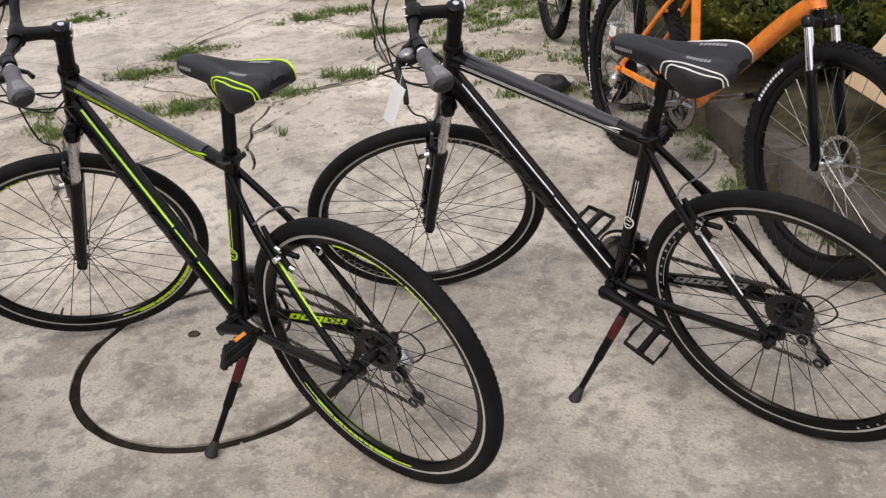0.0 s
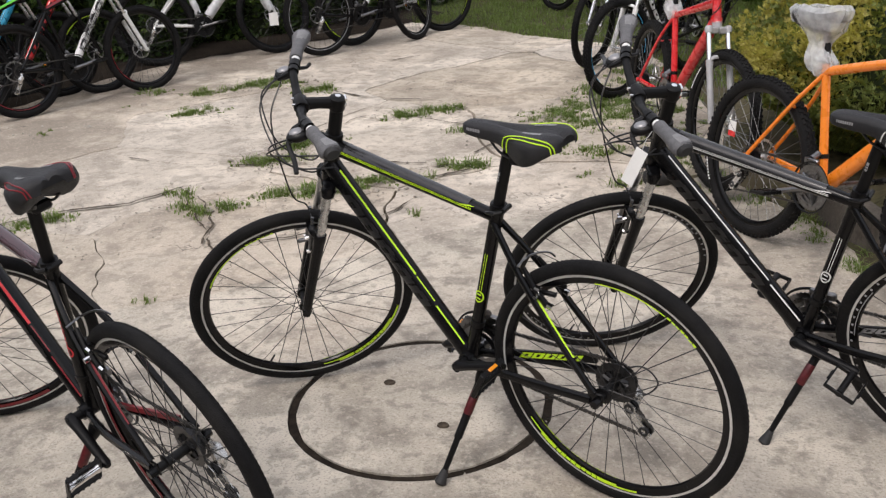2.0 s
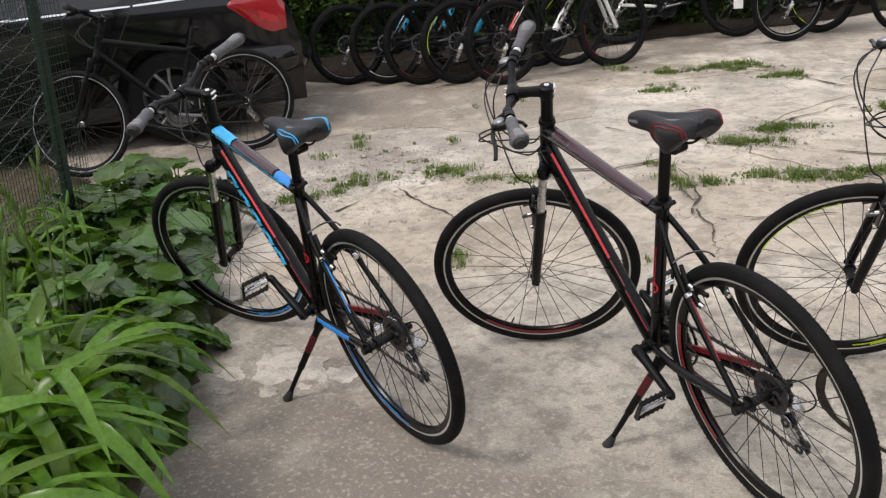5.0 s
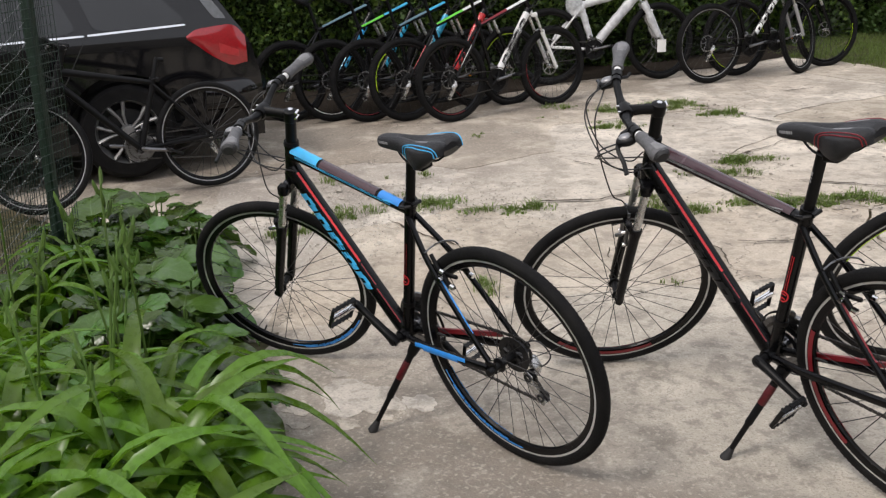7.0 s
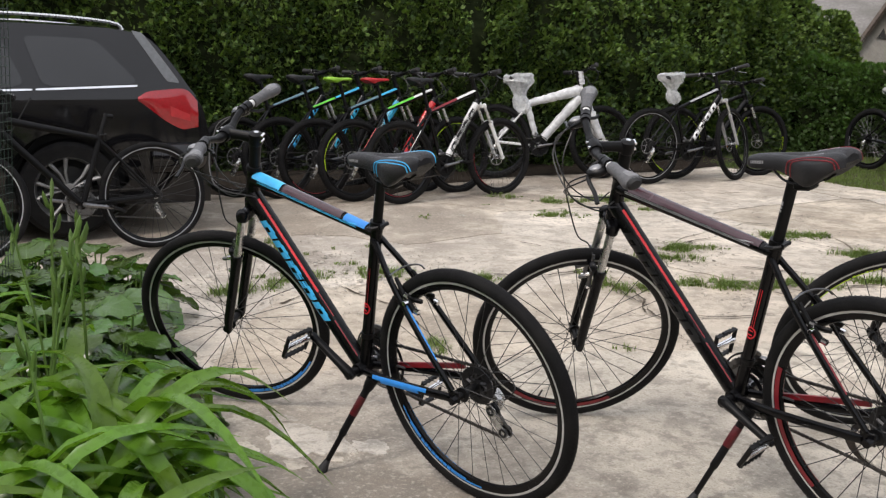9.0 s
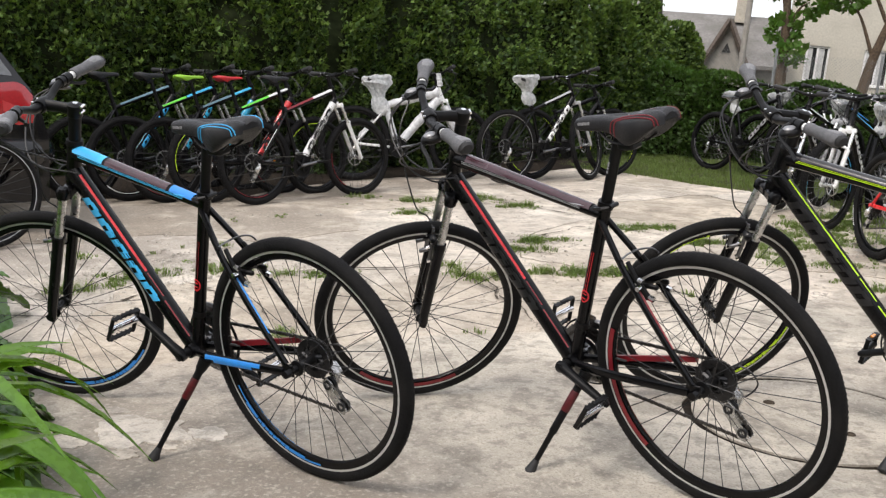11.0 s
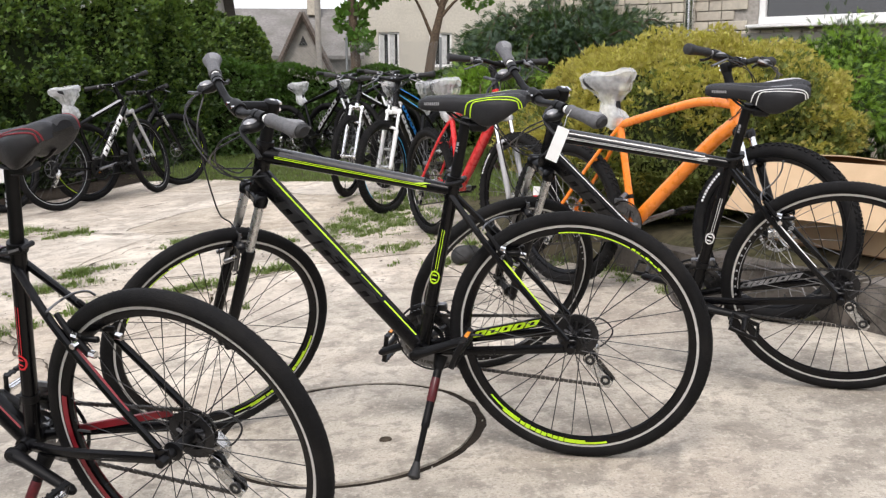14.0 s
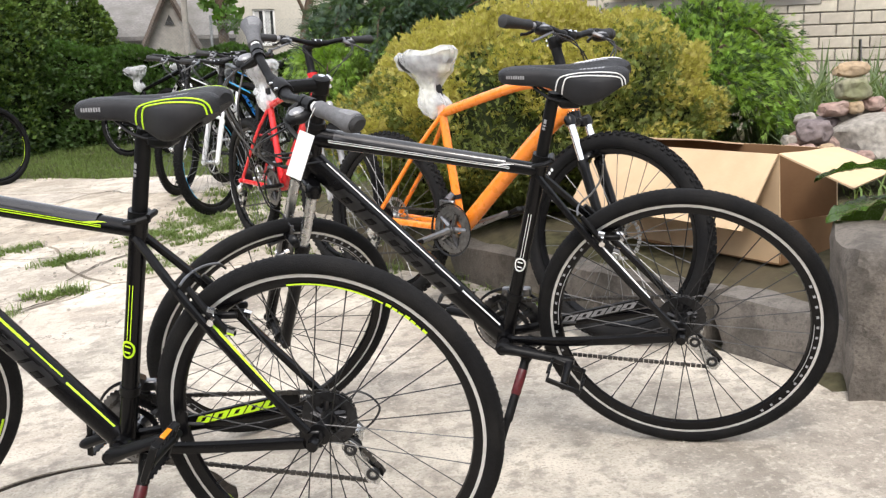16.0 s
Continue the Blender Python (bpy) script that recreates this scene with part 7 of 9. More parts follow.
# ---- foliage ----
def sprays(name, pts, nrm, size, mats, label, category, kind="stuff", pick=None, leaflets=3, spread=0.9, droop=0.0, m=None, seed=1, narrow=0.28, parent=None):
    """Many small fans of leaflets in one mesh, at pts and facing out along nrm."""
    r = np.random.RandomState(seed)
    n = len(pts)
    pts, nrm = np.asarray(pts, float), np.asarray(nrm, float)
    rnd = r.normal(size=(n, 3)) * 0.55
    out = nrm + rnd + np.array([0, 0, 0.35 - droop])
    out /= np.linalg.norm(out, axis=1)[:, None] + 1e-9
    ref = r.normal(size=(n, 3))
    side = np.cross(out, ref)
    side /= np.linalg.norm(side, axis=1)[:, None] + 1e-9
    size = size * r.uniform(0.6, 1.3, n)
    verts, faces = [], []
    base = 0
    for k in range(leaflets):
        a = (k - (leaflets - 1) / 2) * spread
        d = out * math.cos(a) + side * math.sin(a)
        s = side * math.cos(a) - out * math.sin(a)
        L = size * (1.0 if k == (leaflets - 1) // 2 else 0.78)
        p0 = pts
        p2 = pts + d * L[:, None]
        mid = pts + d * (L * 0.55)[:, None]
        w = (L * narrow)[:, None]
        cup = np.cross(d, s) * (L * 0.12)[:, None]
        verts += [p0, mid + s * w + cup, p2, mid - s * w + cup]
        idx = np.arange(n)
        faces.append(np.stack([base + idx, base + n + idx, base + 2 * n + idx, base + 3 * n + idx], 1))
        base += 4 * n
    v = np.concatenate(verts)
    f = np.concatenate(faces)
    me = bpy.data.meshes.new(name)
    me.vertices.add(len(v))
    me.vertices.foreach_set("co", v.ravel())
    me.loops.add(f.size)
    me.loops.foreach_set("vertex_index", f.ravel().astype(np.int32))
    me.polygons.add(len(f))
    me.polygons.foreach_set("loop_start", np.arange(0, f.size, 4, dtype=np.int32))
    me.polygons.foreach_set("loop_total", np.full(len(f), 4, dtype=np.int32))
    if pick is not None:
        me.polygons.foreach_set("material_index", np.tile(np.asarray(pick, dtype=np.int32), leaflets))
    me.update()
    me.validate()
    ob = part(name, me, mats, parent, label if parent is None else "", m)
    if parent is None:
        tagged(ob, category=category, kind=kind)
    return ob


def lump(p, scale, seed):
    return noise.noise(Vector(p) * scale + Vector((seed, seed * 2, 0)))


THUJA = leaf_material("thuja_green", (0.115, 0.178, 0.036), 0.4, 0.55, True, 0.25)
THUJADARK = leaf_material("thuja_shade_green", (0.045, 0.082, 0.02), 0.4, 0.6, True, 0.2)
GOLD = leaf_material("golden_thuja", (0.42, 0.37, 0.105), 0.4, 0.6, True, 0.4)
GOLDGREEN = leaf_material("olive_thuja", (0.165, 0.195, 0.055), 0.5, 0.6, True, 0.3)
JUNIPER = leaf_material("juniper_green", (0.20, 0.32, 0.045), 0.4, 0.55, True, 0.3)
YEW = leaf_material("dark_conifer", (0.05, 0.085, 0.05), 0.4, 0.6, True, 0.2)
BOXWOOD = leaf_material("low_hedge_green", (0.065, 0.125, 0.026), 0.4, 0.5, True, 0.3)
BARK = material("bark", (0.09, 0.065, 0.045), 0.9, vary=0.4, scale=18, bump=1.0, bump_scale=40, spec=0.2)
# near-black filler: the shade deep inside foliage is put into its colour
CORE = material("inner_shade", (0.018, 0.024, 0.01), 0.95, vary=0.4, scale=14, bump=1.0, bump_scale=20, spec=0.05)


def hedge(name, line, height, depth, count, size, mats, label, seed, group=""):
    """A clipped hedge along a line of (x, y, height): a dark inner body under a coat of sprays with hollows."""
    r = random.Random(seed)
    h = thing(name, YARD, label, "hedge", group)
    bm = bmesh.new()
    rows = []
    length = [0.0]
    for a, b in zip(line, line[1:]):
        length.append(length[-1] + math.dist(a[:2], b[:2]))

    def place(s):
        for (a, b), l0, l1 in zip(zip(line, line[1:]), length, length[1:]):
            if s <= l1 + 1e-6:
                f = (s - l0) / (l1 - l0)
                t = Vector((b[0] - a[0], b[1] - a[1], 0)).normalized()
                return Vector((a[0] + (b[0] - a[0]) * f, a[1] + (b[1] - a[1]) * f, 0)), t, a[2] + (b[2] - a[2]) * f
        return Vector((line[-1][0], line[-1][1], 0)), t, line[-1][2]

    def shape(s, a):
        # a runs from the foot of the face (0) over the top (0.5..0.62) to the back
        c, t, tall = place(s)
        n = Vector((t.y, -t.x, 0))
        f = min(1.0, a / 0.55)
        if a <= 0.62:
            z = tall * f
            off = depth * (0.5 - 0.16 * max(0.0, f - 0.6) / 0.4 * 1.0 - 0.04 * math.cos(f * 6))
            if a > 0.55:
                g = (a - 0.55) / 0.07
                off = depth * (0.34 - 0.34 * g)
                z = tall * (1 + 0.02 * g)
        else:
            g = (a - 0.62) / 0.38
            off, z = -depth * 0.45 * min(1.0, g * 4), tall * (1 - g)
        p = c + n * off
        p.z = rise(p.x, p.y) + z
        bulge = 0.22 * lump((s * 0.8, z * 0.7, 0), 1.0, seed) + 0.13 * lump((s * 3, z * 3, 0), 1.0, seed + 5)
        bush = abs(math.sin(math.pi * s / 1.15 + 0.5 * lump((s * 0.6, 0, 1), 1.0, seed)))
        bulge += 0.2 * (bush - 0.6) * (0.5 + 0.5 * f)
        p += n * bulge * (1 if a < 0.62 else 0)
        p.z += 0.14 * (bush - 0.6) * f
        p.z += 0.18 * lump((s * 0.9, 0, 3), 1.0, seed + 9) * f
        return p, n

    total = length[-1]
    ns, na = max(8, int(total / 0.25)), 26
    for i in range(ns + 1):
        row = []
        for k in range(na + 1):
            p, n = shape(total * i / ns, k / na)
            q = p - n * 0.14 * (1 if k / na < 0.6 else -1)
            q.z = max(rise(q.x, q.y) - 0.04, q.z - 0.12 * (k / na > 0.3))
            row.append(bm.verts.new(q))
        rows.append(row)
    for r0, r1 in zip(rows, rows[1:]):
        for k in range(na):
            bm.faces.new((r0[k], r0[k + 1], r1[k + 1], r1[k]))
    for rr in (rows[0], rows[-1]):
        bm.faces.new(rr)
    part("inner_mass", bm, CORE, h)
    pts, nrm, pick = [], [], []
    while len(pts) < count:
        s, a = r.uniform(-0.05, total + 0.05), r.uniform(0, 0.68)
        p, n = shape(min(max(s, 0), total), a)
        if s > total - 0.02 or s < 0.02:
            c, t, tall = place(min(max(s, 0), total))
            p -= n * r.uniform(0, depth)
            n = t * (1 if s > total - 0.02 else -1)
            p += n * r.uniform(0, 0.25)
        hollow = lump((p.x * 2.2, p.y * 2.2, p.z * 2.2), 1.0, seed + 20)
        if hollow < -0.2 and r.random() < 0.7:
            continue
        p = p - n * r.uniform(0.0, 0.13) + n * 0.13 * hollow
        pts.append(p)
        up = 0.6 if a > 0.5 else 0.0
        nrm.append((n.x, n.y, n.z + up))
        # more dark sprays low down: the foot's shade is put into leaf colour
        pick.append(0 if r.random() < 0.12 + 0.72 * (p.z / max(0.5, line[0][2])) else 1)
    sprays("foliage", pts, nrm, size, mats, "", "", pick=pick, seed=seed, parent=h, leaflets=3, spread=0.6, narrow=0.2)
    h_f = h.children[-1]
    tagged(h_f, kind="stuff")
    return h


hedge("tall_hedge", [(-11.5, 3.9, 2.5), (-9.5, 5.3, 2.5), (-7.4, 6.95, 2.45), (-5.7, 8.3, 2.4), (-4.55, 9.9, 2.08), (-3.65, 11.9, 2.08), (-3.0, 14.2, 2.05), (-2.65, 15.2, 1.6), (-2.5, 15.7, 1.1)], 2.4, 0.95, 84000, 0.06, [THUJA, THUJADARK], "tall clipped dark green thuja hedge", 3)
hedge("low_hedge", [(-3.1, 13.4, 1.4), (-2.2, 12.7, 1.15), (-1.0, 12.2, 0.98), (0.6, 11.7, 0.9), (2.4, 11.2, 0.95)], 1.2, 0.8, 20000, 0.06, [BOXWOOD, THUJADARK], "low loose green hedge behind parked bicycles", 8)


def shrub(name, x, y, rx, ry, tall, count, size, mats, label, seed, low=0.06, gold=False, leaflets=3, narrow=0.28, shag=0.12, category="shrub", turn=0.0):
    """A rounded shrub: stems, an inner mass and a coat of sprays with hollows and an uneven outline."""
    r = random.Random(seed)
    s = thing(name, YARD @ Matrix.Translation((x, y, rise(x, y))) @ pose(0, 0, 0, 0, 0, turn), label, category)
    bm = bmesh.new()
    bmesh.ops.create_icosphere(bm, subdivisions=4, radius=1.0)

    def skin_point(d):
        k = 1 + shag * lump(d, 2.2, seed) + shag * 0.7 * lump(d, 5.0, seed + 3)
        z = d.z
        flare = 1.0 if z > 0 else 1.0 - 0.25 * (-z)
        return Vector((d.x * rx * k * flare, d.y * ry * k * flare, tall * (0.42 + 0.58 * z * k) if z > 0 else tall * (0.42 + 0.36 * z)))

    for v in bm.verts:
        p = skin_point(v.co.normalized())
        v.co = (p.x * 0.87, p.y * 0.87, max(0.0, p.z * 0.9))
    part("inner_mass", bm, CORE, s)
    for k in range(7):
        a = 2 * math.pi * k / 7 + r.random()
        bm = bmesh.new()
        tube(bm, curve_points([(0.05 * math.cos(a), 0.05 * math.sin(a), -0.05), (0.3 * rx * math.cos(a), 0.3 * ry * math.sin(a), tall * 0.25), (0.6 * rx * math.cos(a), 0.6 * ry * math.sin(a), tall * 0.5)], 4), 0.018, 6)
        part("stem", bm, BARK, s)
    pts, nrm, pick = [], [], []
    while len(pts) < count:
        d = Vector((r.gauss(0, 1), r.gauss(0, 1), r.gauss(0, 1)))
        if d.length < 1e-3:
            continue
        d.normalize()
        if d.z < -0.75:
            continue
        p = skin_point(d)
        hollow = lump(p, 4.0, seed + 7)
        if hollow < -0.22 and r.random() < 0.6:
            continue
        p *= r.uniform(0.9, 1.015) + 0.09 * hollow
        p.z = max(low * r.random(), p.z)
        pts.append(p)
        nrm.append((d.x, d.y, d.z * 0.8 + 0.2))
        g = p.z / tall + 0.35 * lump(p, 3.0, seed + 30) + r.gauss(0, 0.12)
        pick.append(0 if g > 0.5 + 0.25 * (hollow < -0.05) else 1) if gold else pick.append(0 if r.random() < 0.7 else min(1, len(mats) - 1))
    f = sprays("foliage", pts, nrm, size, mats, "", "", pick=pick, seed=seed, parent=s, leaflets=leaflets, narrow=narrow, spread=0.55)
    tagged(f, kind="stuff")
    return s


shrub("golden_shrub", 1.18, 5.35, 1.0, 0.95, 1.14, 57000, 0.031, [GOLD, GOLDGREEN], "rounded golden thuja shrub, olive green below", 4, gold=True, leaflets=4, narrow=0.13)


def plume_shrub(name, x, y, arms, reach, tall, size, per, mats, label, seed):
    """A feathery juniper: arching arms, each clothed in fine sprays."""
    r = random.Random(seed)
    s = thing(name, YARD @ Matrix.Translation((x, y, rise(x, y))), label, "shrub")
    pts, nrm, pick = [], [], []
    for k in range(arms):
        a = r.uniform(0, 6.283)
        e = r.uniform(0.35, 1.0)
        p = [Vector((0.08 * math.cos(a), 0.08 * math.sin(a), -0.03)), Vector((0.35 * reach * e * math.cos(a), 0.35 * reach * e * math.sin(a), tall * r.uniform(0.45, 0.7))),
             Vector((0.75 * reach * e * math.cos(a + 0.1), 0.75 * reach * e * math.sin(a + 0.1), tall * r.uniform(0.75, 1.0) * (1.15 - 0.4 * e))),
             Vector((reach * e * math.cos(a + 0.15), reach * e * math.sin(a + 0.15), tall * r.uniform(0.65, 0.95) * (1.1 - 0.45 * e)))]
        line = curve_points(p, 6)
        bm = bmesh.new()
        tube(bm, line, [0.014 * (1 - 0.8 * i / (len(line) - 1)) + 0.002 for i in range(len(line))], 5)
        part("branch", bm, BARK, s)
        for _ in range(per):
            f = r.random() ** 0.6
            i = min(len(line) - 2, int(f * (len(line) - 1)))
            q = line[i].lerp(line[i + 1], r.random())
            w = 0.13 * (1.1 - f * 0.7)
            o = Vector((r.gauss(0, w), r.gauss(0, w), r.gauss(-0.02, w * 0.7)))
            pts.append(q + o)
            t = (line[i + 1] - line[i]).normalized()
            nrm.append(t * 1.4 + o * 4)
            # sprays near the stems go darker: the bush's inner shade put into colour
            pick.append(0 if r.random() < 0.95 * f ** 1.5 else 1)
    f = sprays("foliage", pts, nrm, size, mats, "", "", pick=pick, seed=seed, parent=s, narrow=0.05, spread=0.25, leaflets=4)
    tagged(f, kind="stuff")


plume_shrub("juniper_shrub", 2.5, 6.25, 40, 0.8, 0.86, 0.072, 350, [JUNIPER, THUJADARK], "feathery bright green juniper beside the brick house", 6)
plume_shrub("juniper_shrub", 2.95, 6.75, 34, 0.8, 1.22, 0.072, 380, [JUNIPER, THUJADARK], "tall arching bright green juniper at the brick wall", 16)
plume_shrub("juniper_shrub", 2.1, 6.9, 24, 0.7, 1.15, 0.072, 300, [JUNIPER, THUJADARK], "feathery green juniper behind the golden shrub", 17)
plume_shrub("spreading_conifer", 1.35, 9.6, 44, 1.35, 1.75, 0.10, 300, [YEW, THUJADARK], "dark blue green spreading conifer near the house", 26)
plume_shrub("spreading_conifer", 0.55, 9.0, 22, 0.8, 1.15, 0.085, 260, [JUNIPER, THUJA], "loose green conifer behind the parked bicycles", 36)


# ---- the flower bed by the wire fence ----
HOSTA = leaf_material("broad_leaf_green", (0.058, 0.112, 0.019), 0.6, 0.25, False, 0.2, 0.5)


def add_veins(m, pale):
    """A pale midrib and side ribs along a leaf that runs from x = 0 to 1."""
    nt = m.node_tree
    b = nt.nodes["Principled BSDF"]
    old = b.inputs["Base Color"].links[0].from_socket
    coord = nt.nodes.new("ShaderNodeTexCoord")
    sep = nt.nodes.new("ShaderNodeSeparateXYZ")
    nt.links.new(coord.outputs["Object"], sep.inputs[0])

    def op(kind, a, bb=None, c=None):
        n = nt.nodes.new("ShaderNodeMath")
        n.operation = kind
        for slot, v in enumerate((a, bb, c)):
            if v is None:
                continue
            if isinstance(v, (int, float)):
                n.inputs[slot].default_value = v
            else:
                nt.links.new(v, n.inputs[slot])
        return n.outputs[0]

    across = op("ABSOLUTE", sep.outputs[1])
    rib = op("LESS_THAN", across, op("MULTIPLY_ADD", sep.outputs[0], -0.014, 0.019))
    wave = op("SINE", op("MULTIPLY_ADD", across, -34.0, op("MULTIPLY", sep.outputs[0], 44.0)))
    side = op("MULTIPLY", op("GREATER_THAN", wave, 0.93), 0.55)
    mx = nt.nodes.new("ShaderNodeMix")
    mx.data_type = "RGBA"
    nt.links.new(op("MULTIPLY", op("MAXIMUM", rib, side), 0.75), mx.inputs[0])
    nt.links.new(old, mx.inputs[6])
    mx.inputs[7].default_value = (*pale, 1.0)
    nt.links.new(mx.outputs[2], b.inputs["Base Color"])


add_veins(HOSTA, (0.11, 0.18, 0.06))
LILY = leaf_material("strap_leaf_green", (0.1, 0.195, 0.018), 0.3, 0.28, False, 0.32, 0.4)
STALK = leaf_material("stalk_green", (0.10, 0.18, 0.035), 0.2, 0.5, False, 0.15)
bm = bmesh.new()
bedline = [(-5.2, 2.5), (-4.55, 2.45), (-3.95, 2.02), (-3.38, 1.70), (-2.95, 1.30), (-2.7, 1.03), (-2.52, 0.84), (-2.32, 0.4), (-2.2, -0.4), (-2.2, -1.6), (-4.6, -1.6), (-5.0, 0.5)]
cen = Vector((-3.4, 0.4, 0))
bedline = [(p.x + 0.05 * noise.noise(Vector((p.x * 5, p.y * 5, 2))) + 0.03 * noise.noise(Vector((p.x * 17, p.y * 17, 2))), p.y + 0.05 * noise.noise(Vector((p.x * 5, p.y * 5, 7))) + 0.03 * noise.noise(Vector((p.x * 17, p.y * 17, 7)))) for p in curve_points([(x, y, 0) for x, y in bedline + bedline[:1]], 14)[:-1]]
ringo = [[bm.verts.new((cen.x + (x - cen.x) * f, cen.y + (y - cen.y) * f, rise(x, y) + h)) for x, y in bedline] for f, h in ((1.0, -0.03), (0.985, 0.015), (0.9, 0.03), (0.6, 0.05), (0.2, 0.05))]
skin(bm, ringo, cap=False)
bm.faces.new(ringo[-1])
bed = part("flower_bed_soil", bm, SOIL, None, "dark garden soil of the flower bed", YARD)
tagged(bed, category="soil", kind="structure")


def broad_leaf_mesh(seed):
    """One large heart-shaped leaf with a sunk midrib, side ribs and a wavy edge, on its stalk."""
    r = random.Random(seed)
    bm = bmesh.new()
    n, m = 14, 10
    rows = []
    curl = r.uniform(0.3, 0.75)
    for i in range(n + 1):
        t = i / n
        w = 0.5 * math.sqrt(max(0.004, 1 - (2 * min(1.0, t * 0.95 + 0.05) - 1) ** 2)) * (1.12 - 0.24 * t)
        row = []
        for k in range(-m // 2, m // 2 + 1):
            s = k / (m / 2)
            x = t + (-0.14 * abs(s) * (1 - t) ** 3)
            y = w * s
            z = -curl * t * t + 0.13 * abs(s) ** 1.3 * w - 0.05 * math.cos(t * 24 - abs(s) * 9) * min(1.0, abs(s) * 2) * 0.55 + 0.03 * math.sin(t * 17 + s * 5 + seed) * abs(s)
            row.append(bm.verts.new((x, y, z)))
        rows.append(row)
    for r0, r1 in zip(rows, rows[1:]):
        for k in range(m):
            bm.faces.new((r0[k], r0[k + 1], r1[k + 1], r1[k]))
    me = bpy.data.meshes.new("leaf")
    bm.to_mesh(me)
    bm.free()
    me.shade_smooth()
    me.materials.append(HOSTA)
    return me


LEAVES = [broad_leaf_mesh(k) for k in range(6)]


def broad_plant(x, y, count, size, seed, tall=0.22, z=0.0):
    r = random.Random(seed)
    p = thing("broad_leaf_plant", YARD @ Matrix.Translation((x, y, rise(x, y) + z)), "broad-leaved green plant with large ribbed leaves in the bed", "plant", "broad-leaved plants in the bed")
    for k in range(count):
        a = 2.4 * k + r.uniform(-0.4, 0.4)
        f = (k + 0.5) / count
        out = 0.03 + 0.17 * f * r.uniform(0.7, 1.3)
        h = tall * (1.15 - 0.75 * f) * r.uniform(0.85, 1.15)
        s = size * r.uniform(0.7, 1.15)
        pitch = -34 + 66 * f + r.uniform(-18, 18)
        m = pose(out * math.cos(a), out * math.sin(a), h, 0, 0, math.degrees(a)) @ pose(0, 0, 0, r.uniform(-18, 18), pitch, 0) @ Matrix.Diagonal((s, s, s, 1))
        part("leaf", LEAVES[r.randrange(6)], HOSTA, p, "", m)
        bm = bmesh.new()
        tube(bm, [(0, 0, -0.02), (out * 0.6 * math.cos(a), out * 0.6 * math.sin(a), h * 0.6), (out * math.cos(a), out * math.sin(a), h)], [0.006, 0.005, 0.004], 5)
        part("leaf_stalk", bm, STALK, p)
    return p


rp = random.Random(21)
spots = [(-3.9, 1.88), (-3.55, 1.74), (-3.26, 1.52), (-3.72, 1.52), (-2.98, 1.30), (-3.4, 1.25), (-4.1, 1.6), (-2.76, 1.08), (-3.12, 1.02), (-3.55, 1.0), (-2.88, 0.8), (-4.3, 1.85), (-3.95, 1.25), (-2.62, 0.82), (-4.35, 1.4), (-3.3, 0.8),
         (-3.12, 1.42), (-2.86, 1.2), (-2.66, 0.98), (-3.45, 1.62), (-3.75, 1.78), (-4.15, 2.2), (-4.45, 2.35), (-4.6, 2.05), (-3.9, 2.06), (-4.25, 1.95), (-4.75, 2.3), (-4.42, 2.58), (-4.72, 2.62), (-5.0, 2.55), (-4.22, 2.4), (-3.0, 1.12), (-3.3, 1.35), (-2.52, 0.86)]
for k, (x, y) in enumerate(spots):
    low = max(0.0, min(0.35, 1.25 - y, (y - 0.5)))
    broad_plant(x - 0.10 - 0.3 * low + rp.uniform(-0.05, 0.05), y - 0.125 - 0.15 * low + rp.uniform(-0.05, 0.05), rp.randint(13, 17), rp.uniform(0.13, 0.18) * (1 - 0.15 * (y < 1.15)), 100 + k, rp.uniform(0.16, 0.30) * (1 - 0.35 * (y < 1.15)))


def strap_leaf_mesh(seed):
    """A long arching leaf, folded along its keel."""
    r = random.Random(seed)
    bm = bmesh.new()
    n = 12
    arch = r.uniform(0.7, 1.8)
    rows = []
    for i in range(n + 1):
        t = i / n
        a = 1.45 - arch * 2.2 / (1 + math.exp(-9 * (t - 0.62)))
        w = 0.033 * (1 - t ** 4) * (0.55 + 0.45 * min(1.0, t * 4)) + 0.0008
        if i == 0:
            x, z = 0.0, 0.0
        else:
            x += math.cos(a) / n
            z += math.sin(a) / n
        rows.append([bm.verts.new((x, y * w, z + (0.5 * w if y else 0))) for y in (-1, 0, 1)])
    for r0, r1 in zip(rows, rows[1:]):
        for k in range(2):
            bm.faces.new((r0[k], r0[k + 1], r1[k + 1], r1[k]))
    me = bpy.data.meshes.new("leaf")
    bm.to_mesh(me)
    bm.free()
    me.shade_smooth()
    me.materials.append(LILY)
    return me


STRAPS = [strap_leaf_mesh(k) for k in range(8)]


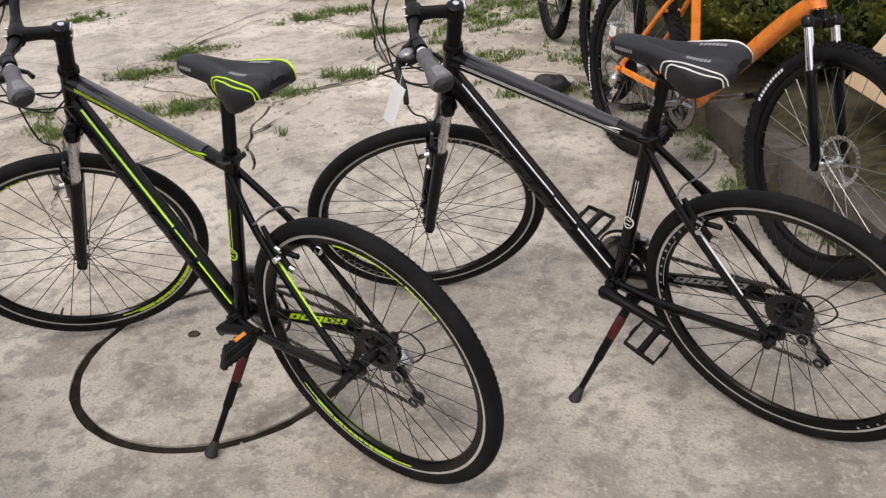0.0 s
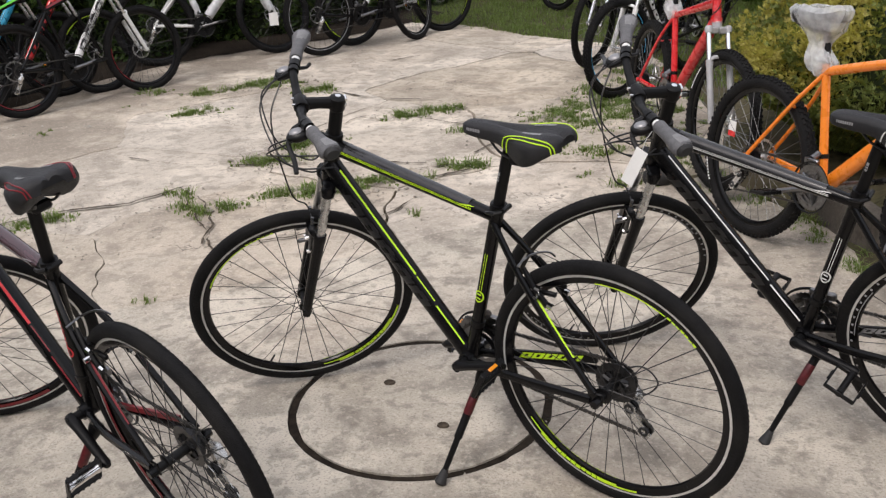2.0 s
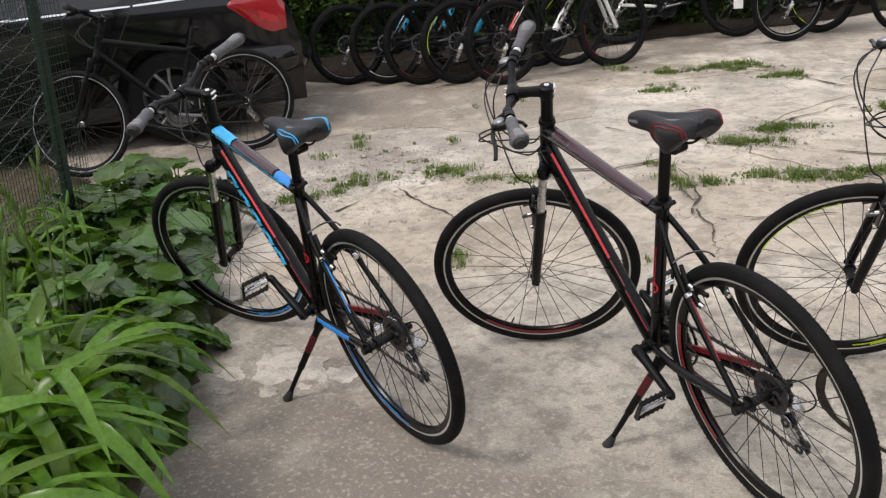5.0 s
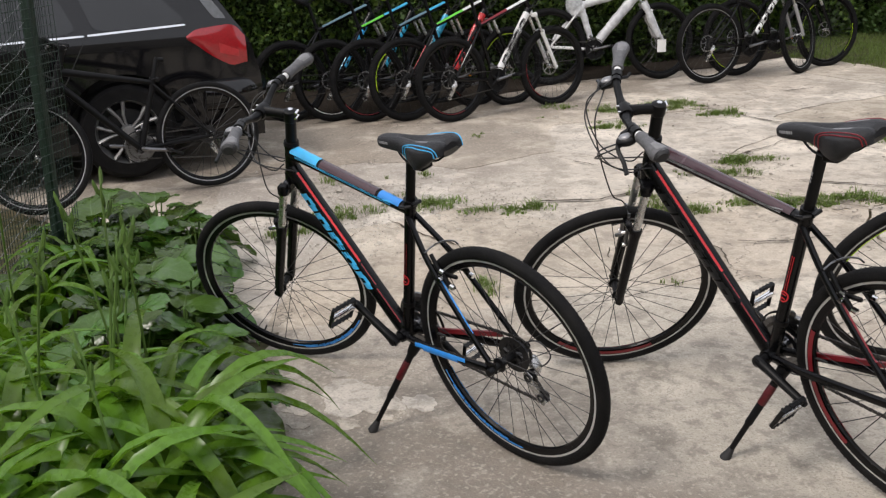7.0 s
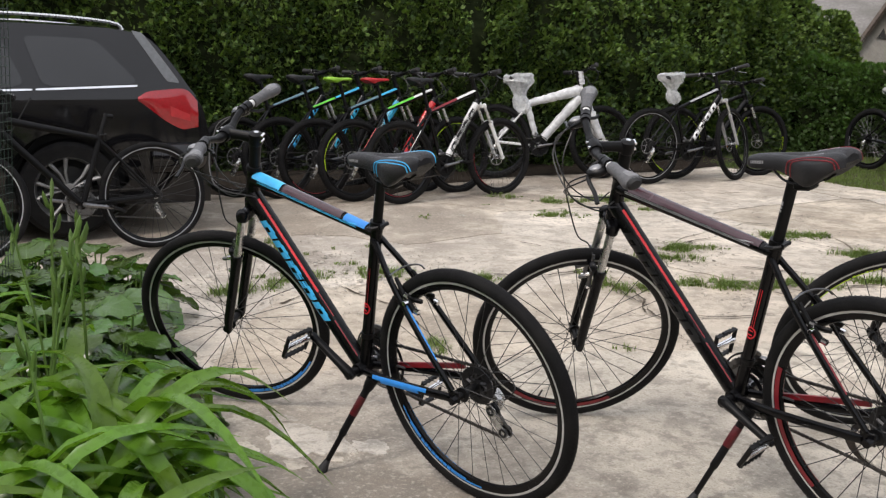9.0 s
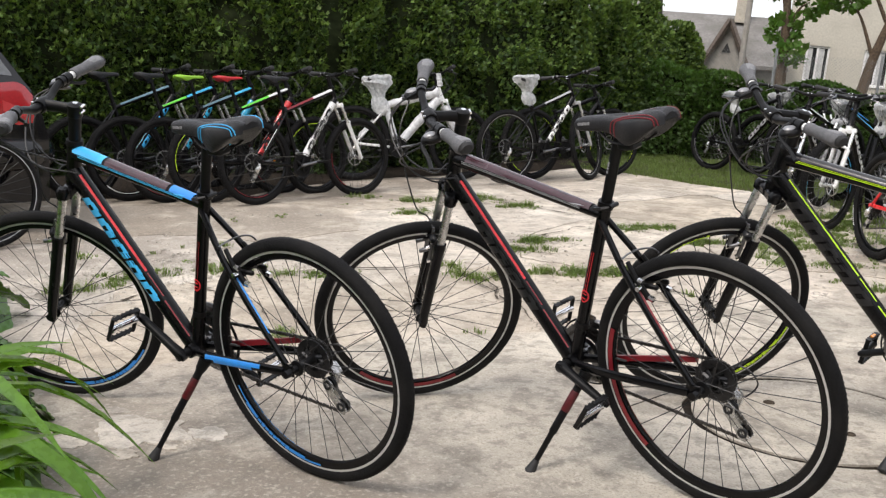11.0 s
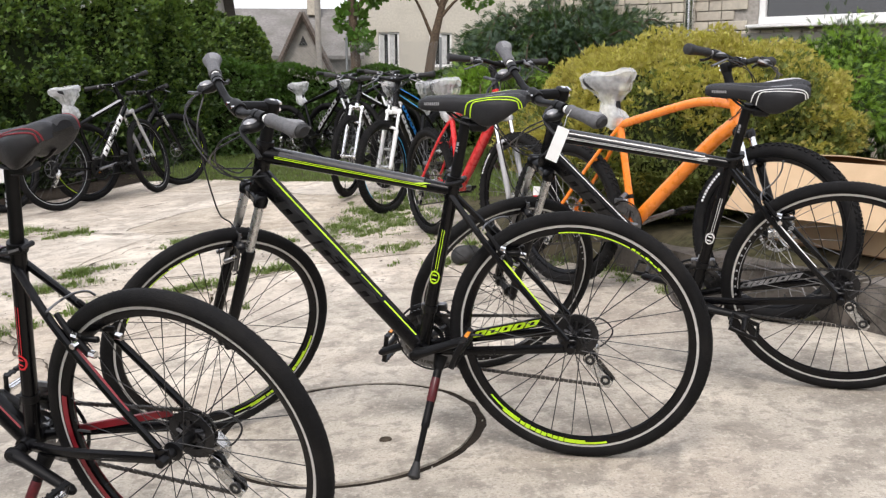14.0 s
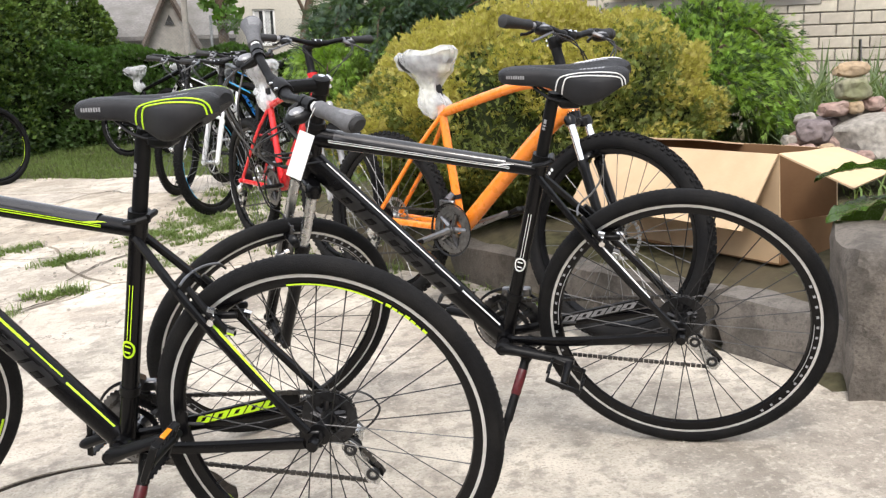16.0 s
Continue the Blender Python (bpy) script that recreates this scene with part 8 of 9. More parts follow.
def daylily(x, y, count, length, seed, buds=0):
    r = random.Random(seed)
    p = thing("daylily", YARD @ Matrix.Translation((x, y, rise(x, y) + 0.02)), "clump of arching bright green daylily leaves in the bed", "plant", "daylilies in the bed")
    for k in range(count):
        a = r.uniform(0, 360)
        s = length * r.uniform(0.55, 1.1)
        m = pose(r.gauss(0, 0.035), r.gauss(0, 0.035), 0, 0, 0, a) @ pose(0, 0, 0, r.uniform(-12, 12), r.uniform(-12, 16), 0) @ Matrix.Diagonal((s, s * 0.9, s, 1))
        part("leaf", STRAPS[r.randrange(8)], LILY, p, "", m)
    for k in range(buds):
        a, t = r.uniform(0, 6.283), r.uniform(0.62, 0.85)
        bm = bmesh.new()
        tip = Vector((0.1 * math.cos(a), 0.1 * math.sin(a), t))
        tube(bm, curve_points([(0, 0, 0), (0.03 * math.cos(a), 0.03 * math.sin(a), t * 0.5), tip], 5), 0.0042, 5)
        for j in range(4):
            b = a + j * 1.7
            q = tip - Vector((0, 0, 0.035 * j))
            tube(bm, [q, q + Vector((0.012 * math.cos(b), 0.012 * math.sin(b), 0.015)), q + Vector((0.02 * math.cos(b), 0.02 * math.sin(b), 0.045)), q + Vector((0.022 * math.cos(b), 0.022 * math.sin(b), 0.06))], [0.003, 0.007, 0.006, 0.001], 6)
        part("flower_stalk", bm, STALK, p, "budding flower stalk")
    return p


clumps = [(-2.55, 0.48, 26, 0.58, 1), (-2.8, 0.5, 30, 0.74, 2), (-3.1, 0.62, 28, 0.74, 2), (-2.42, 0.22, 28, 0.66, 0), (-2.68, 0.12, 30, 0.76, 1), (-3.3, 0.30, 28, 0.74, 1), (-3.0, 0.15, 28, 0.76, 1), (-2.45, -0.12, 26, 0.6, 0), (-2.6, -0.22, 28, 0.72, 0),
          (-3.5, 0.68, 26, 0.70, 1), (-3.7, 0.35, 26, 0.70, 1), (-2.95, 0.9, 16, 0.52, 3), (-3.28, 1.05, 14, 0.52, 3), (-3.75, 0.95, 20, 0.62, 1), (-3.0, -0.25, 24, 0.70, 0), (-4.0, 0.7, 22, 0.66, 0), (-3.4, -0.05, 24, 0.70, 0), (-2.6, 0.32, 24, 0.70, 1), (-2.95, 0.40, 24, 0.80, 1), (-2.3, 0.36, 26, 0.6, 0), (-2.4, 0.1, 26, 0.66, 0), (-2.85, 0.66, 20, 0.58, 2), (-4.2, 1.4, 18, 0.55, 1), (-4.4, 1.7, 20, 0.6, 1), (-3.9, 1.1, 18, 0.52, 1), (-2.75, 0.32, 26, 0.72, 0), (-2.45, 0.36, 26, 0.66, 0), (-3.15, 0.45, 24, 0.68, 1), (-2.85, 0.0, 24, 0.74, 0), (-3.5, 0.5, 22, 0.62, 0), (-2.6, 0.02, 24, 0.66, 0),
          (-2.28, 0.3, 28, 0.76, 0), (-2.18, 0.14, 28, 0.8, 0), (-2.34, 0.42, 24, 0.66, 0), (-2.5, 0.4, 24, 0.72, 1), (-2.98, 0.78, 24, 0.6, 1), (-2.3, 0.22, 26, 0.7, 0), (-2.52, 0.52, 36, 0.84, 0), (-2.66, 0.62, 34, 0.84, 0), (-2.48, 0.38, 32, 0.72, 0), (-2.42, 0.02, 32, 0.76, 0), (-2.8, 0.72, 28, 0.8, 0)]
for k, (x, y, n, l, b) in enumerate(clumps):
    daylily(x - (0.04 if x > -2.5 else 0.0), y, n, l * (1.0 if x > -2.45 else 1.08), 300 + k, b if k % 3 == 0 else b // 2)
broad_plant(1.76, 2.9, 9, 0.24, 555, 0.26, 0.27)


# ---- kerb, block, cardboard box and stones by the shrub ----
def rough_block(name, m, size, mat, label, category, seed, wear=0.012, kind=""):
    """A cast block with chipped, rounded edges."""
    bm = bmesh.new()
    lx, ly, lz = size
    n = [max(2, int(v / 0.05)) for v in size]
    bmesh.ops.create_cube(bm, size=1.0)
    bmesh.ops.subdivide_edges(bm, edges=[e for e in bm.edges if abs(e.verts[0].co.x - e.verts[1].co.x) > 0.5], cuts=n[0], use_grid_fill=True)
    bmesh.ops.subdivide_edges(bm, edges=[e for e in bm.edges if abs(e.verts[0].co.y - e.verts[1].co.y) > 0.5], cuts=n[1], use_grid_fill=True)
    bmesh.ops.subdivide_edges(bm, edges=[e for e in bm.edges if abs(e.verts[0].co.z - e.verts[1].co.z) > 0.5], cuts=n[2], use_grid_fill=True)
    for v in bm.verts:
        edge = sum(abs(abs(c) - 0.5) < 1e-4 for c in v.co)
        p = Vector((v.co.x * lx, v.co.y * ly, (v.co.z + 0.5) * lz))
        d = wear * (0.5 if edge < 2 else 1.6) * noise.noise(p * 9 + Vector((seed, 0, 0))) + wear * 0.5 * noise.noise(p * 30)
        if edge >= 2:
            p -= Vector((math.copysign(wear, v.co.x) if abs(v.co.x) > 0.49 else 0, math.copysign(wear, v.co.y) if abs(v.co.y) > 0.49 else 0, wear if v.co.z > 0.49 else 0)) * (0.7 + noise.noise(p * 6))
        v.co = p + Vector((d, d, d * 0.6 if v.co.z > -0.4 else 0))
    ob = part(name, bm, mat, None, label, m)
    return tagged(ob, category=category, kind=kind)


for k, (s, l) in enumerate(((-0.62, 0.86), (0.24, 0.80), (0.98, 0.62))):
    x, y = 1.06 - 0.413 * (s + 0.0) + 0.07 * 0.911, 3.3 + 0.911 * s + 0.07 * 0.413
    rough_block("kerb_stone", YARD @ pose(x, y, rise(x, y) - 0.06, 0, 0, 114.4), (l - 0.012, 0.13, 0.25 - 0.012 * k), KERB, "weathered grey concrete kerb at the bed's edge", "kerb", 3 + k)
rough_block("concrete_block", YARD @ pose(1.73, 2.62, -0.05, 0, 0, -24), (0.80, 0.40, 0.46), KERB, "grey weathered concrete block at the kerb's end", "concrete block", 9, 0.015)

CARD = material("cardboard", (0.60, 0.44, 0.28), 0.85, vary=0.06, scale=12, bump=0.15, bump_scale=90, stain=(0.48, 0.33, 0.2), stain_scale=4, stain_amount=0.3, spec=0.15)
# the same cardboard; shade inside and under the flaps put into its brown
CARDSHADE = material("cardboard_in_shade", (0.2, 0.115, 0.06), 0.9, vary=0.08, scale=12, bump=0.15, bump_scale=90, spec=0.1)
A = Vector((1.56, 3.43, 0.0))
U, V = Vector((-0.37, 0.93, 0)).normalized(), Vector((0.93, 0.37, 0)).normalized()
carton = thing("cardboard_box", YARD, "large open cardboard box with splayed flaps in the bed", "box")


def board(name, pts, mat=(CARD, CARDSHADE), thick=0.006):
    bm = bmesh.new()
    p = [Vector(q) for q in pts]
    n = (p[1] - p[0]).cross(p[2] - p[0]).normalized() * thick
    grid_a = []
    for o in (n * 0, n):
        rows = []
        for j in range(7):
            row = []
            for i in range(7):
                a, b = i / 6, j / 6
                q = (p[0] * (1 - a) + p[1] * a) * (1 - b) + (p[3] * (1 - a) + p[2] * a) * b
                warp = 0.012 * noise.noise(q * 4) * (4 * a * (1 - a) + 0.4 * b)
                row.append(bm.verts.new(q + o + n.normalized() * warp))
            rows.append(row)
        grid_a.append(rows)
    for g, mi in ((grid_a[0], 0), (grid_a[1], 1)):
        for j in range(6):
            for i in range(6):
                bm.faces.new((g[j][i], g[j][i + 1], g[j + 1][i + 1], g[j + 1][i])).material_index = mi
    rim = lambda g: g[0] + [r[6] for r in g[1:]] + g[6][5::-1] + [r[0] for r in g[5:0:-1]]
    ra, rb = rim(grid_a[0]), rim(grid_a[1])
    for k in range(len(ra)):
        bm.faces.new((ra[k], ra[(k + 1) % len(ra)], rb[(k + 1) % len(ra)], rb[k])).material_index = 0
    part(name, bm, list(mat), carton)


Zt, Zb = Vector((0, 0, 0.545)), Vector((0, 0, 0.15))
a0, a1, b0, b1 = A, A + U * 0.92, A + V * 0.33, A + U * 0.92 + V * 0.33
board("bottom", [a0 + Zb, a1 + Zb, b1 + Zb, b0 + Zb], (CARDSHADE, CARDSHADE))
board("front_wall", [a0 + Zb, a1 + Zb, a1 + Zt, a0 + Zt])
board("back_wall", [b1 + Zb, b0 + Zb, b0 + Zt * 0.955, b1 + Zt * 0.955])
board("end_wall", [b0 + Zb, a0 + Zb, a0 + Zt * 0.55, b0 + Zt * 0.5], (CARDSHADE, CARDSHADE))
board("end_wall", [a1 + Zb, b1 + Zb, b1 + Zt * 0.95, a1 + Zt * 0.97])
board("front_flap", [a0 + Zt, a1 + Zt, a1 - V * 0.19 + Vector((0, 0, 0.31)), a0 - V * 0.175 + U * 0.02 + Vector((0, 0, 0.30))], (CARD, CARD))
board("end_flap", [b0 + Zt * 0.955, a0 + Zt, a0 - U * 0.29 + Vector((0, 0, 0.445)), b0 - V * 0.08 - U * 0.27 + Vector((0, 0, 0.47))], (CARD, CARD))
board("back_flap", [b1 + Zt * 0.955, b0 + Zt * 0.955 + U * 0.42, b0 + U * 0.46 - V * 0.12 + Vector((0, 0, 0.545)), b1 - V * 0.12 + Vector((0, 0, 0.55))], (CARD, CARDSHADE))

STONES = [material("granite_" + n, c, 0.85, vary=0.35, scale=35, bump=0.7, bump_scale=50, stain=s, stain_scale=6, stain_amount=0.6, spec=0.25) for n, c, s in
          (("grey", (0.27, 0.25, 0.22), (0.36, 0.33, 0.28)), ("pink", (0.29, 0.195, 0.165), (0.36, 0.28, 0.24)), ("ochre", (0.36, 0.265, 0.165), (0.33, 0.26, 0.18)), ("mossy", (0.24, 0.23, 0.16), (0.16, 0.18, 0.08)), ("dark", (0.17, 0.14, 0.14), (0.24, 0.2, 0.19)))]


def stone(x, y, z, rx, ry, rz, k, seed, turn=0.0, tip=0.0):
    bm = bmesh.new()
    bmesh.ops.create_icosphere(bm, subdivisions=4, radius=1.0)
    for v in bm.verts:
        d = v.co.normalized()
        f = 1 + 0.22 * noise.noise(d * 1.3 + Vector((seed, 0, 0))) + 0.09 * noise.noise(d * 3.5 + Vector((0, seed, 0))) + 0.03 * noise.noise(d * 9)
        cut = 0.82 + 0.1 * noise.noise(Vector((seed, 3, 3)))
        d = Vector([max(-cut, min(cut, c)) for c in d]) * f
        v.co = (d.x * rx, d.y * ry, d.z * rz)
    names = ("grey boulder", "pinkish fieldstone", "ochre fieldstone", "mossy rounded stone", "dark grey fieldstone")
    ob = part("stone", bm, STONES[k], None, names[k] + " in the garden stone pile", YARD @ pose(x, y, z, tip, 0, turn))
    tagged(ob, category="stone", group="stones of the garden pile")


for args in ((2.76, 4.60, 0.33, 0.26, 0.22, 0.175, 0, 1, 20), (2.413, 4.586, 0.437, 0.094, 0.085, 0.066, 4, 2, 30, 10), (2.437, 4.70, 0.482, 0.062, 0.06, 0.036, 0, 3, 60, -12), (2.611, 4.728, 0.512, 0.09, 0.075, 0.042, 1, 4, 10, -8),
             (2.70, 4.68, 0.515, 0.042, 0.04, 0.034, 2, 5), (2.81, 4.70, 0.522, 0.06, 0.055, 0.04, 1, 6, 20), (2.723, 4.73, 0.603, 0.092, 0.08, 0.066, 3, 7, -20), (2.724, 4.752, 0.70, 0.088, 0.062, 0.04, 2, 8, -15, 6),
             (2.287, 4.602, 0.405, 0.038, 0.035, 0.03, 0, 9), (2.273, 4.544, 0.372, 0.04, 0.034, 0.028, 1, 10), (2.315, 4.485, 0.368, 0.044, 0.036, 0.028, 1, 11), (2.404, 4.467, 0.36, 0.046, 0.04, 0.03, 2, 12), (2.546, 4.38, 0.316, 0.048, 0.04, 0.034, 1, 13),
             (2.60, 4.80, 0.36, 0.12, 0.11, 0.13, 4, 14), (2.42, 4.68, 0.32, 0.14, 0.12, 0.12, 1, 15, 40), (2.75, 4.80, 0.42, 0.11, 0.10, 0.13, 0, 16), (2.90, 4.75, 0.40, 0.12, 0.11, 0.11, 1, 17), (2.34, 4.56, 0.27, 0.12, 0.10, 0.10, 0, 18), (2.52, 4.46, 0.26, 0.11, 0.09, 0.09, 4, 19), (2.93, 4.62, 0.46, 0.06, 0.055, 0.05, 4, 20), (2.48, 4.60, 0.36, 0.07, 0.06, 0.05, 1, 21)):
    stone(*args)
bm = bmesh.new()
tube(bm, [(2.813, 4.809, 0.28), (2.813, 4.809, 0.84)], 0.008, 8)
tagged(part("metal_rod", bm, STEEL, None, "short dark metal rod standing in the stone pile", YARD), category="rod")
GREYLEAF = leaf_material("grey_green_leaf", (0.15, 0.2, 0.10), 0.35, 0.6)
rw = random.Random(31)
blades("tall_weeds", [(rw.uniform(2.9, 3.9), rw.uniform(5.4, 6.4), rw.uniform(0.6, 1.0)) for _ in range(60)], GREYLEAF, "tall grey green perennials by the brick wall", "plants", 0.95, 16, 0.12, 32, 0.012)
blades("bed_grass", [(x, y, rw.uniform(0.4, 1.0)) for x, y in [(rw.uniform(1.3, 3.2), rw.uniform(2.9, 6.2)) for _ in range(600)] if (x - 1.3) * 0.911 + (y - 3.3) * 0.413 > 0.1 and not (1.2 < x < 2.05 and 3.3 < y < 4.7)], GRASS, "rough grass of the raised bed", "grass", 0.3, 12, 0.1, 33, 0.006)


# ---- wire fence at the flower bed ----
GREENPOST = material("dark_green_paint", (0.009, 0.026, 0.016), 0.5, vary=0.25, scale=30)
WIRE = material("galvanised_wire", (0.24, 0.25, 0.25), 0.5, metal=0.6, vary=0.2, scale=60)
fence = thing("wire_fence", YARD @ Matrix.Translation((-4.70, 1.85, rise(-4.7, 1.85))) @ pose(0, 0, 0, 0, 4.5, 0) @ pose(0, 0, 0, 0, 0, -72), "dark green wire fence with a steel post by the bed", "fence")
bm = bmesh.new()
box(bm, (0, 0, 0.9), (0.045, 0.045, 1.86), bevel=0.006)
post = part("post", bm, GREENPOST, fence)
bm = bmesh.new()
box(bm, (0, 0, 1.84), (0.052, 0.052, 0.025), bevel=0.006)
part("post_cap", bm, GREENPOST, post)
bm = bmesh.new()
box(bm, (2.45, 0, 0.9), (0.06, 0.06, 1.86), bevel=0.008)
part("post", bm, GREENPOST, fence)
# diamond mesh: zigzag wires hooked into each other
step, tall = 0.085, 1.7
for k in range(28):
    bm = bmesh.new()
    x0 = 0.03 + k * step
    pts = [(x0 + (step if ((j + k) % 2) else 0.0) + (0.004 * math.sin(j)), 0.004 * (1 if j % 2 else -1), 0.06 + j * step * 0.5) for j in range(int(tall / (step * 0.5)))]
    tube(bm, pts, 0.0014, 4)
    part("mesh_wire", bm, WIRE, fence)
for z in (0.08, 0.9, 1.74):
    bm = bmesh.new()
    tube(bm, [(0, 0, z), (1.2, 0.006, z - 0.012), (2.45, 0, z)], 0.002, 5)
    part("line_wire", bm, WIRE, fence)
# a green plastic net tied behind it near the post
bm = bmesh.new()
for k in range(52):
    x = -0.13 + k * 0.0184
    tube(bm, [(x, 0.02 + 0.01 * math.sin(k * 0.7), 0.02), (x + 0.004 * math.sin(k), 0.024 + 0.01 * math.sin(k * 0.7 + 2), 0.9), (x, 0.02 + 0.01 * math.sin(k * 0.7 + 3), 1.78)], 0.0018, 4)
for k in range(44):
    z = 0.03 + k * 0.04
    tube(bm, [(-0.13, 0.03, z), (0.0, 0.03, z), (0.4, 0.026, z - 0.006), (0.81, 0.02, z)], 0.0016, 4)
tagged(part("plastic_net", bm, GREENPOST, fence, "dark green plastic windbreak net"), kind="stuff")

# ---- the near brick house ----
BRICK = material("pale_silicate_brick", (0.50, 0.455, 0.375), 0.85, vary=0.14, scale=18, bump=0.5, bump_scale=70, stain=(0.36, 0.33, 0.28), stain_scale=2.5, stain_amount=0.45, random_hue=0.12, spec=0.25)
BRICKREST = material("pale_silicate_brick_rest", (0.50, 0.455, 0.375), 0.85, vary=0.14, scale=18, bump=0.5, bump_scale=70, stain=(0.36, 0.33, 0.28), stain_scale=2.5, stain_amount=0.45, island=0.12, spec=0.25)
MORTAR = material("mortar", (0.33, 0.31, 0.28), 0.95, vary=0.2, scale=30, bump=0.6, bump_scale=90, spec=0.15)
FRAMEW = material("white_window_frame", (0.78, 0.78, 0.77), 0.35, vary=0.05)
PANE = material("window_pane", (0.02, 0.022, 0.024), 0.04, spec=0.8, coat=0.6, vary=0.2, scale=1.5)
CURTAIN = material("net_curtain", (0.5, 0.5, 0.49), 0.8, vary=0.2, scale=8)
ROOFG = material("grey_fibre_cement", (0.21, 0.2, 0.19), 0.85, vary=0.2, scale=12, bump=0.5, bump_scale=30, stain=(0.13, 0.125, 0.11), stain_scale=1.5, stain_amount=0.6, spec=0.2)
BOARDS = material("weathered_boards", (0.12, 0.095, 0.078), 0.7, vary=0.3, scale=15)
PLASTER = material("grey_plaster", (0.34, 0.32, 0.29), 0.9, vary=0.15, scale=6, bump=0.4, bump_scale=40, stain=(0.25, 0.23, 0.21), stain_scale=1.0, stain_amount=0.5, spec=0.2)


def window_unit(name, parent, m, w, h, mullions=1, curtain=False):
    """A white casement in its opening: frame, glass and outer sill; x along the wall, -y out."""
    bm = bmesh.new()
    for x in [-w / 2 + 0.035, w / 2 - 0.035] + [(-0.5 + (k + 1) / (mullions + 1)) * w for k in range(mullions)]:
        box(bm, (x, -0.0, h / 2), (0.07, 0.06, h), bevel=0.008)
    for z in (0.035, h - 0.035):
        box(bm, (0, -0.002, z), (w, 0.064, 0.07), bevel=0.008)
    win = part(name, bm, FRAMEW, parent, "", m)
    for k in range(mullions + 1):
        bm = bmesh.new()
        cw = w / (mullions + 1)
        box(bm, ((-0.5 + (k + 0.5) / (mullions + 1)) * w, 0.012, h / 2), (cw - 0.06, 0.01, h - 0.1))
        part("pane", bm, PANE, win)
        if curtain:
            bm = bmesh.new()
            c = (-0.5 + (k + 0.5) / (mullions + 1)) * w
            vs = []
            for i in range(13):
                x = c - cw * 0.42 + cw * 0.5 * i / 12
                vs.append([bm.verts.new((x, 0.003 - 0.0015 * math.cos(i * 2.2), z)) for z in (0.09, h - 0.08)])
            for p, q in zip(vs, vs[1:]):
                bm.faces.new((p[0], q[0], q[1], p[1]))
            part("curtain", bm, CURTAIN, win)
    bm = bmesh.new()
    box(bm, (0, -0.07, -0.02), (w + 0.16, 0.2, 0.03), bevel=0.006)
    part("window_sill", bm, FRAMEW, win)
    return win


house = thing("brick_house", pose(3.62, 8.31, 0.22, 0, 0, -40.3), "pale brick house with a white window behind the garden", "house")
WL, WR, WH = -3.1, 4.2, 3.3               # the wall along x, its height
wx0, wx1, wz0, wz1 = -0.78, 0.78, 1.28, 2.62   # the window's opening
bm = bmesh.new()
for x0, x1, z0, z1 in ((WL, wx0, -0.4, WH), (wx1, WR, -0.4, WH), (wx0, wx1, -0.4, wz0), (wx0, wx1, wz1, WH)):
    box(bm, ((x0 + x1) / 2, 0.19, (z0 + z1) / 2), (x1 - x0, 0.36, z1 - z0))
bmesh.ops.remove_doubles(bm, verts=bm.verts, dist=0.001)
wall = part("wall", bm, MORTAR, house)
for x, y, sx, sy in ((WL + 0.15, 3.1, 0.3, 5.4), (WR - 0.15, 3.1, 0.3, 5.4), ((WL + WR) / 2, 5.95, WR - WL, 0.3)):
    bm = bmesh.new()
    box(bm, (x, y, WH / 2 - 0.2), (sx, sy, WH + 0.4))
    part("wall", bm, BRICKREST, house)
bm = bmesh.new()
box(bm, ((WL + WR) / 2, 3.0, 0.0), (WR - WL - 0.6, 5.4, 0.2))
part("floor", bm, MORTAR, house)
bm = bmesh.new()
vs = [bm.verts.new(p) for p in ((WL - 0.4, -0.5, WH - 0.1), (WR + 0.4, -0.5, WH - 0.1), (WR + 0.4, 3.0, WH + 2.0), (WL - 0.4, 3.0, WH + 2.0), (WR + 0.4, 6.5, WH - 0.1), (WL - 0.4, 6.5, WH - 0.1))]
lowv = [bm.verts.new(v.co - Vector((0, 0, 0.14))) for v in vs]
for q in ((vs[0], vs[1], vs[2], vs[3]), (vs[3], vs[2], vs[4], vs[5]), (lowv[3], lowv[2], lowv[1], lowv[0]), (lowv[5], lowv[4], lowv[2], lowv[3]), (vs[0], lowv[0], lowv[1], vs[1]), (vs[5], vs[4], lowv[4], lowv[5]),
          (vs[1], lowv[1], lowv[2], vs[2]), (vs[2], lowv[2], lowv[4], vs[4]), (vs[0], vs[3], lowv[3], lowv[0]), (vs[3], vs[5], lowv[5], lowv[3])):
    bm.faces.new(q)
part("roof", bm, ROOFG, house)
window_unit("window", house, pose(0, 0.02, wz0), wx1 - wx0, wz1 - wz0, 0)
bm = bmesh.new()
box(bm, (0, -0.012, wz0 - 0.13), (1.9, 0.03, 0.10), bevel=0.004)
part("lintel_band", bm, PLASTER, house)
bm = bmesh.new()
tube(bm, [(-1.45, -0.07, -0.3), (-1.45, -0.07, 2.9), (-1.45, -0.3, 3.15)], 0.05, 12)
part("drain_pipe", bm, ALLOY, house)

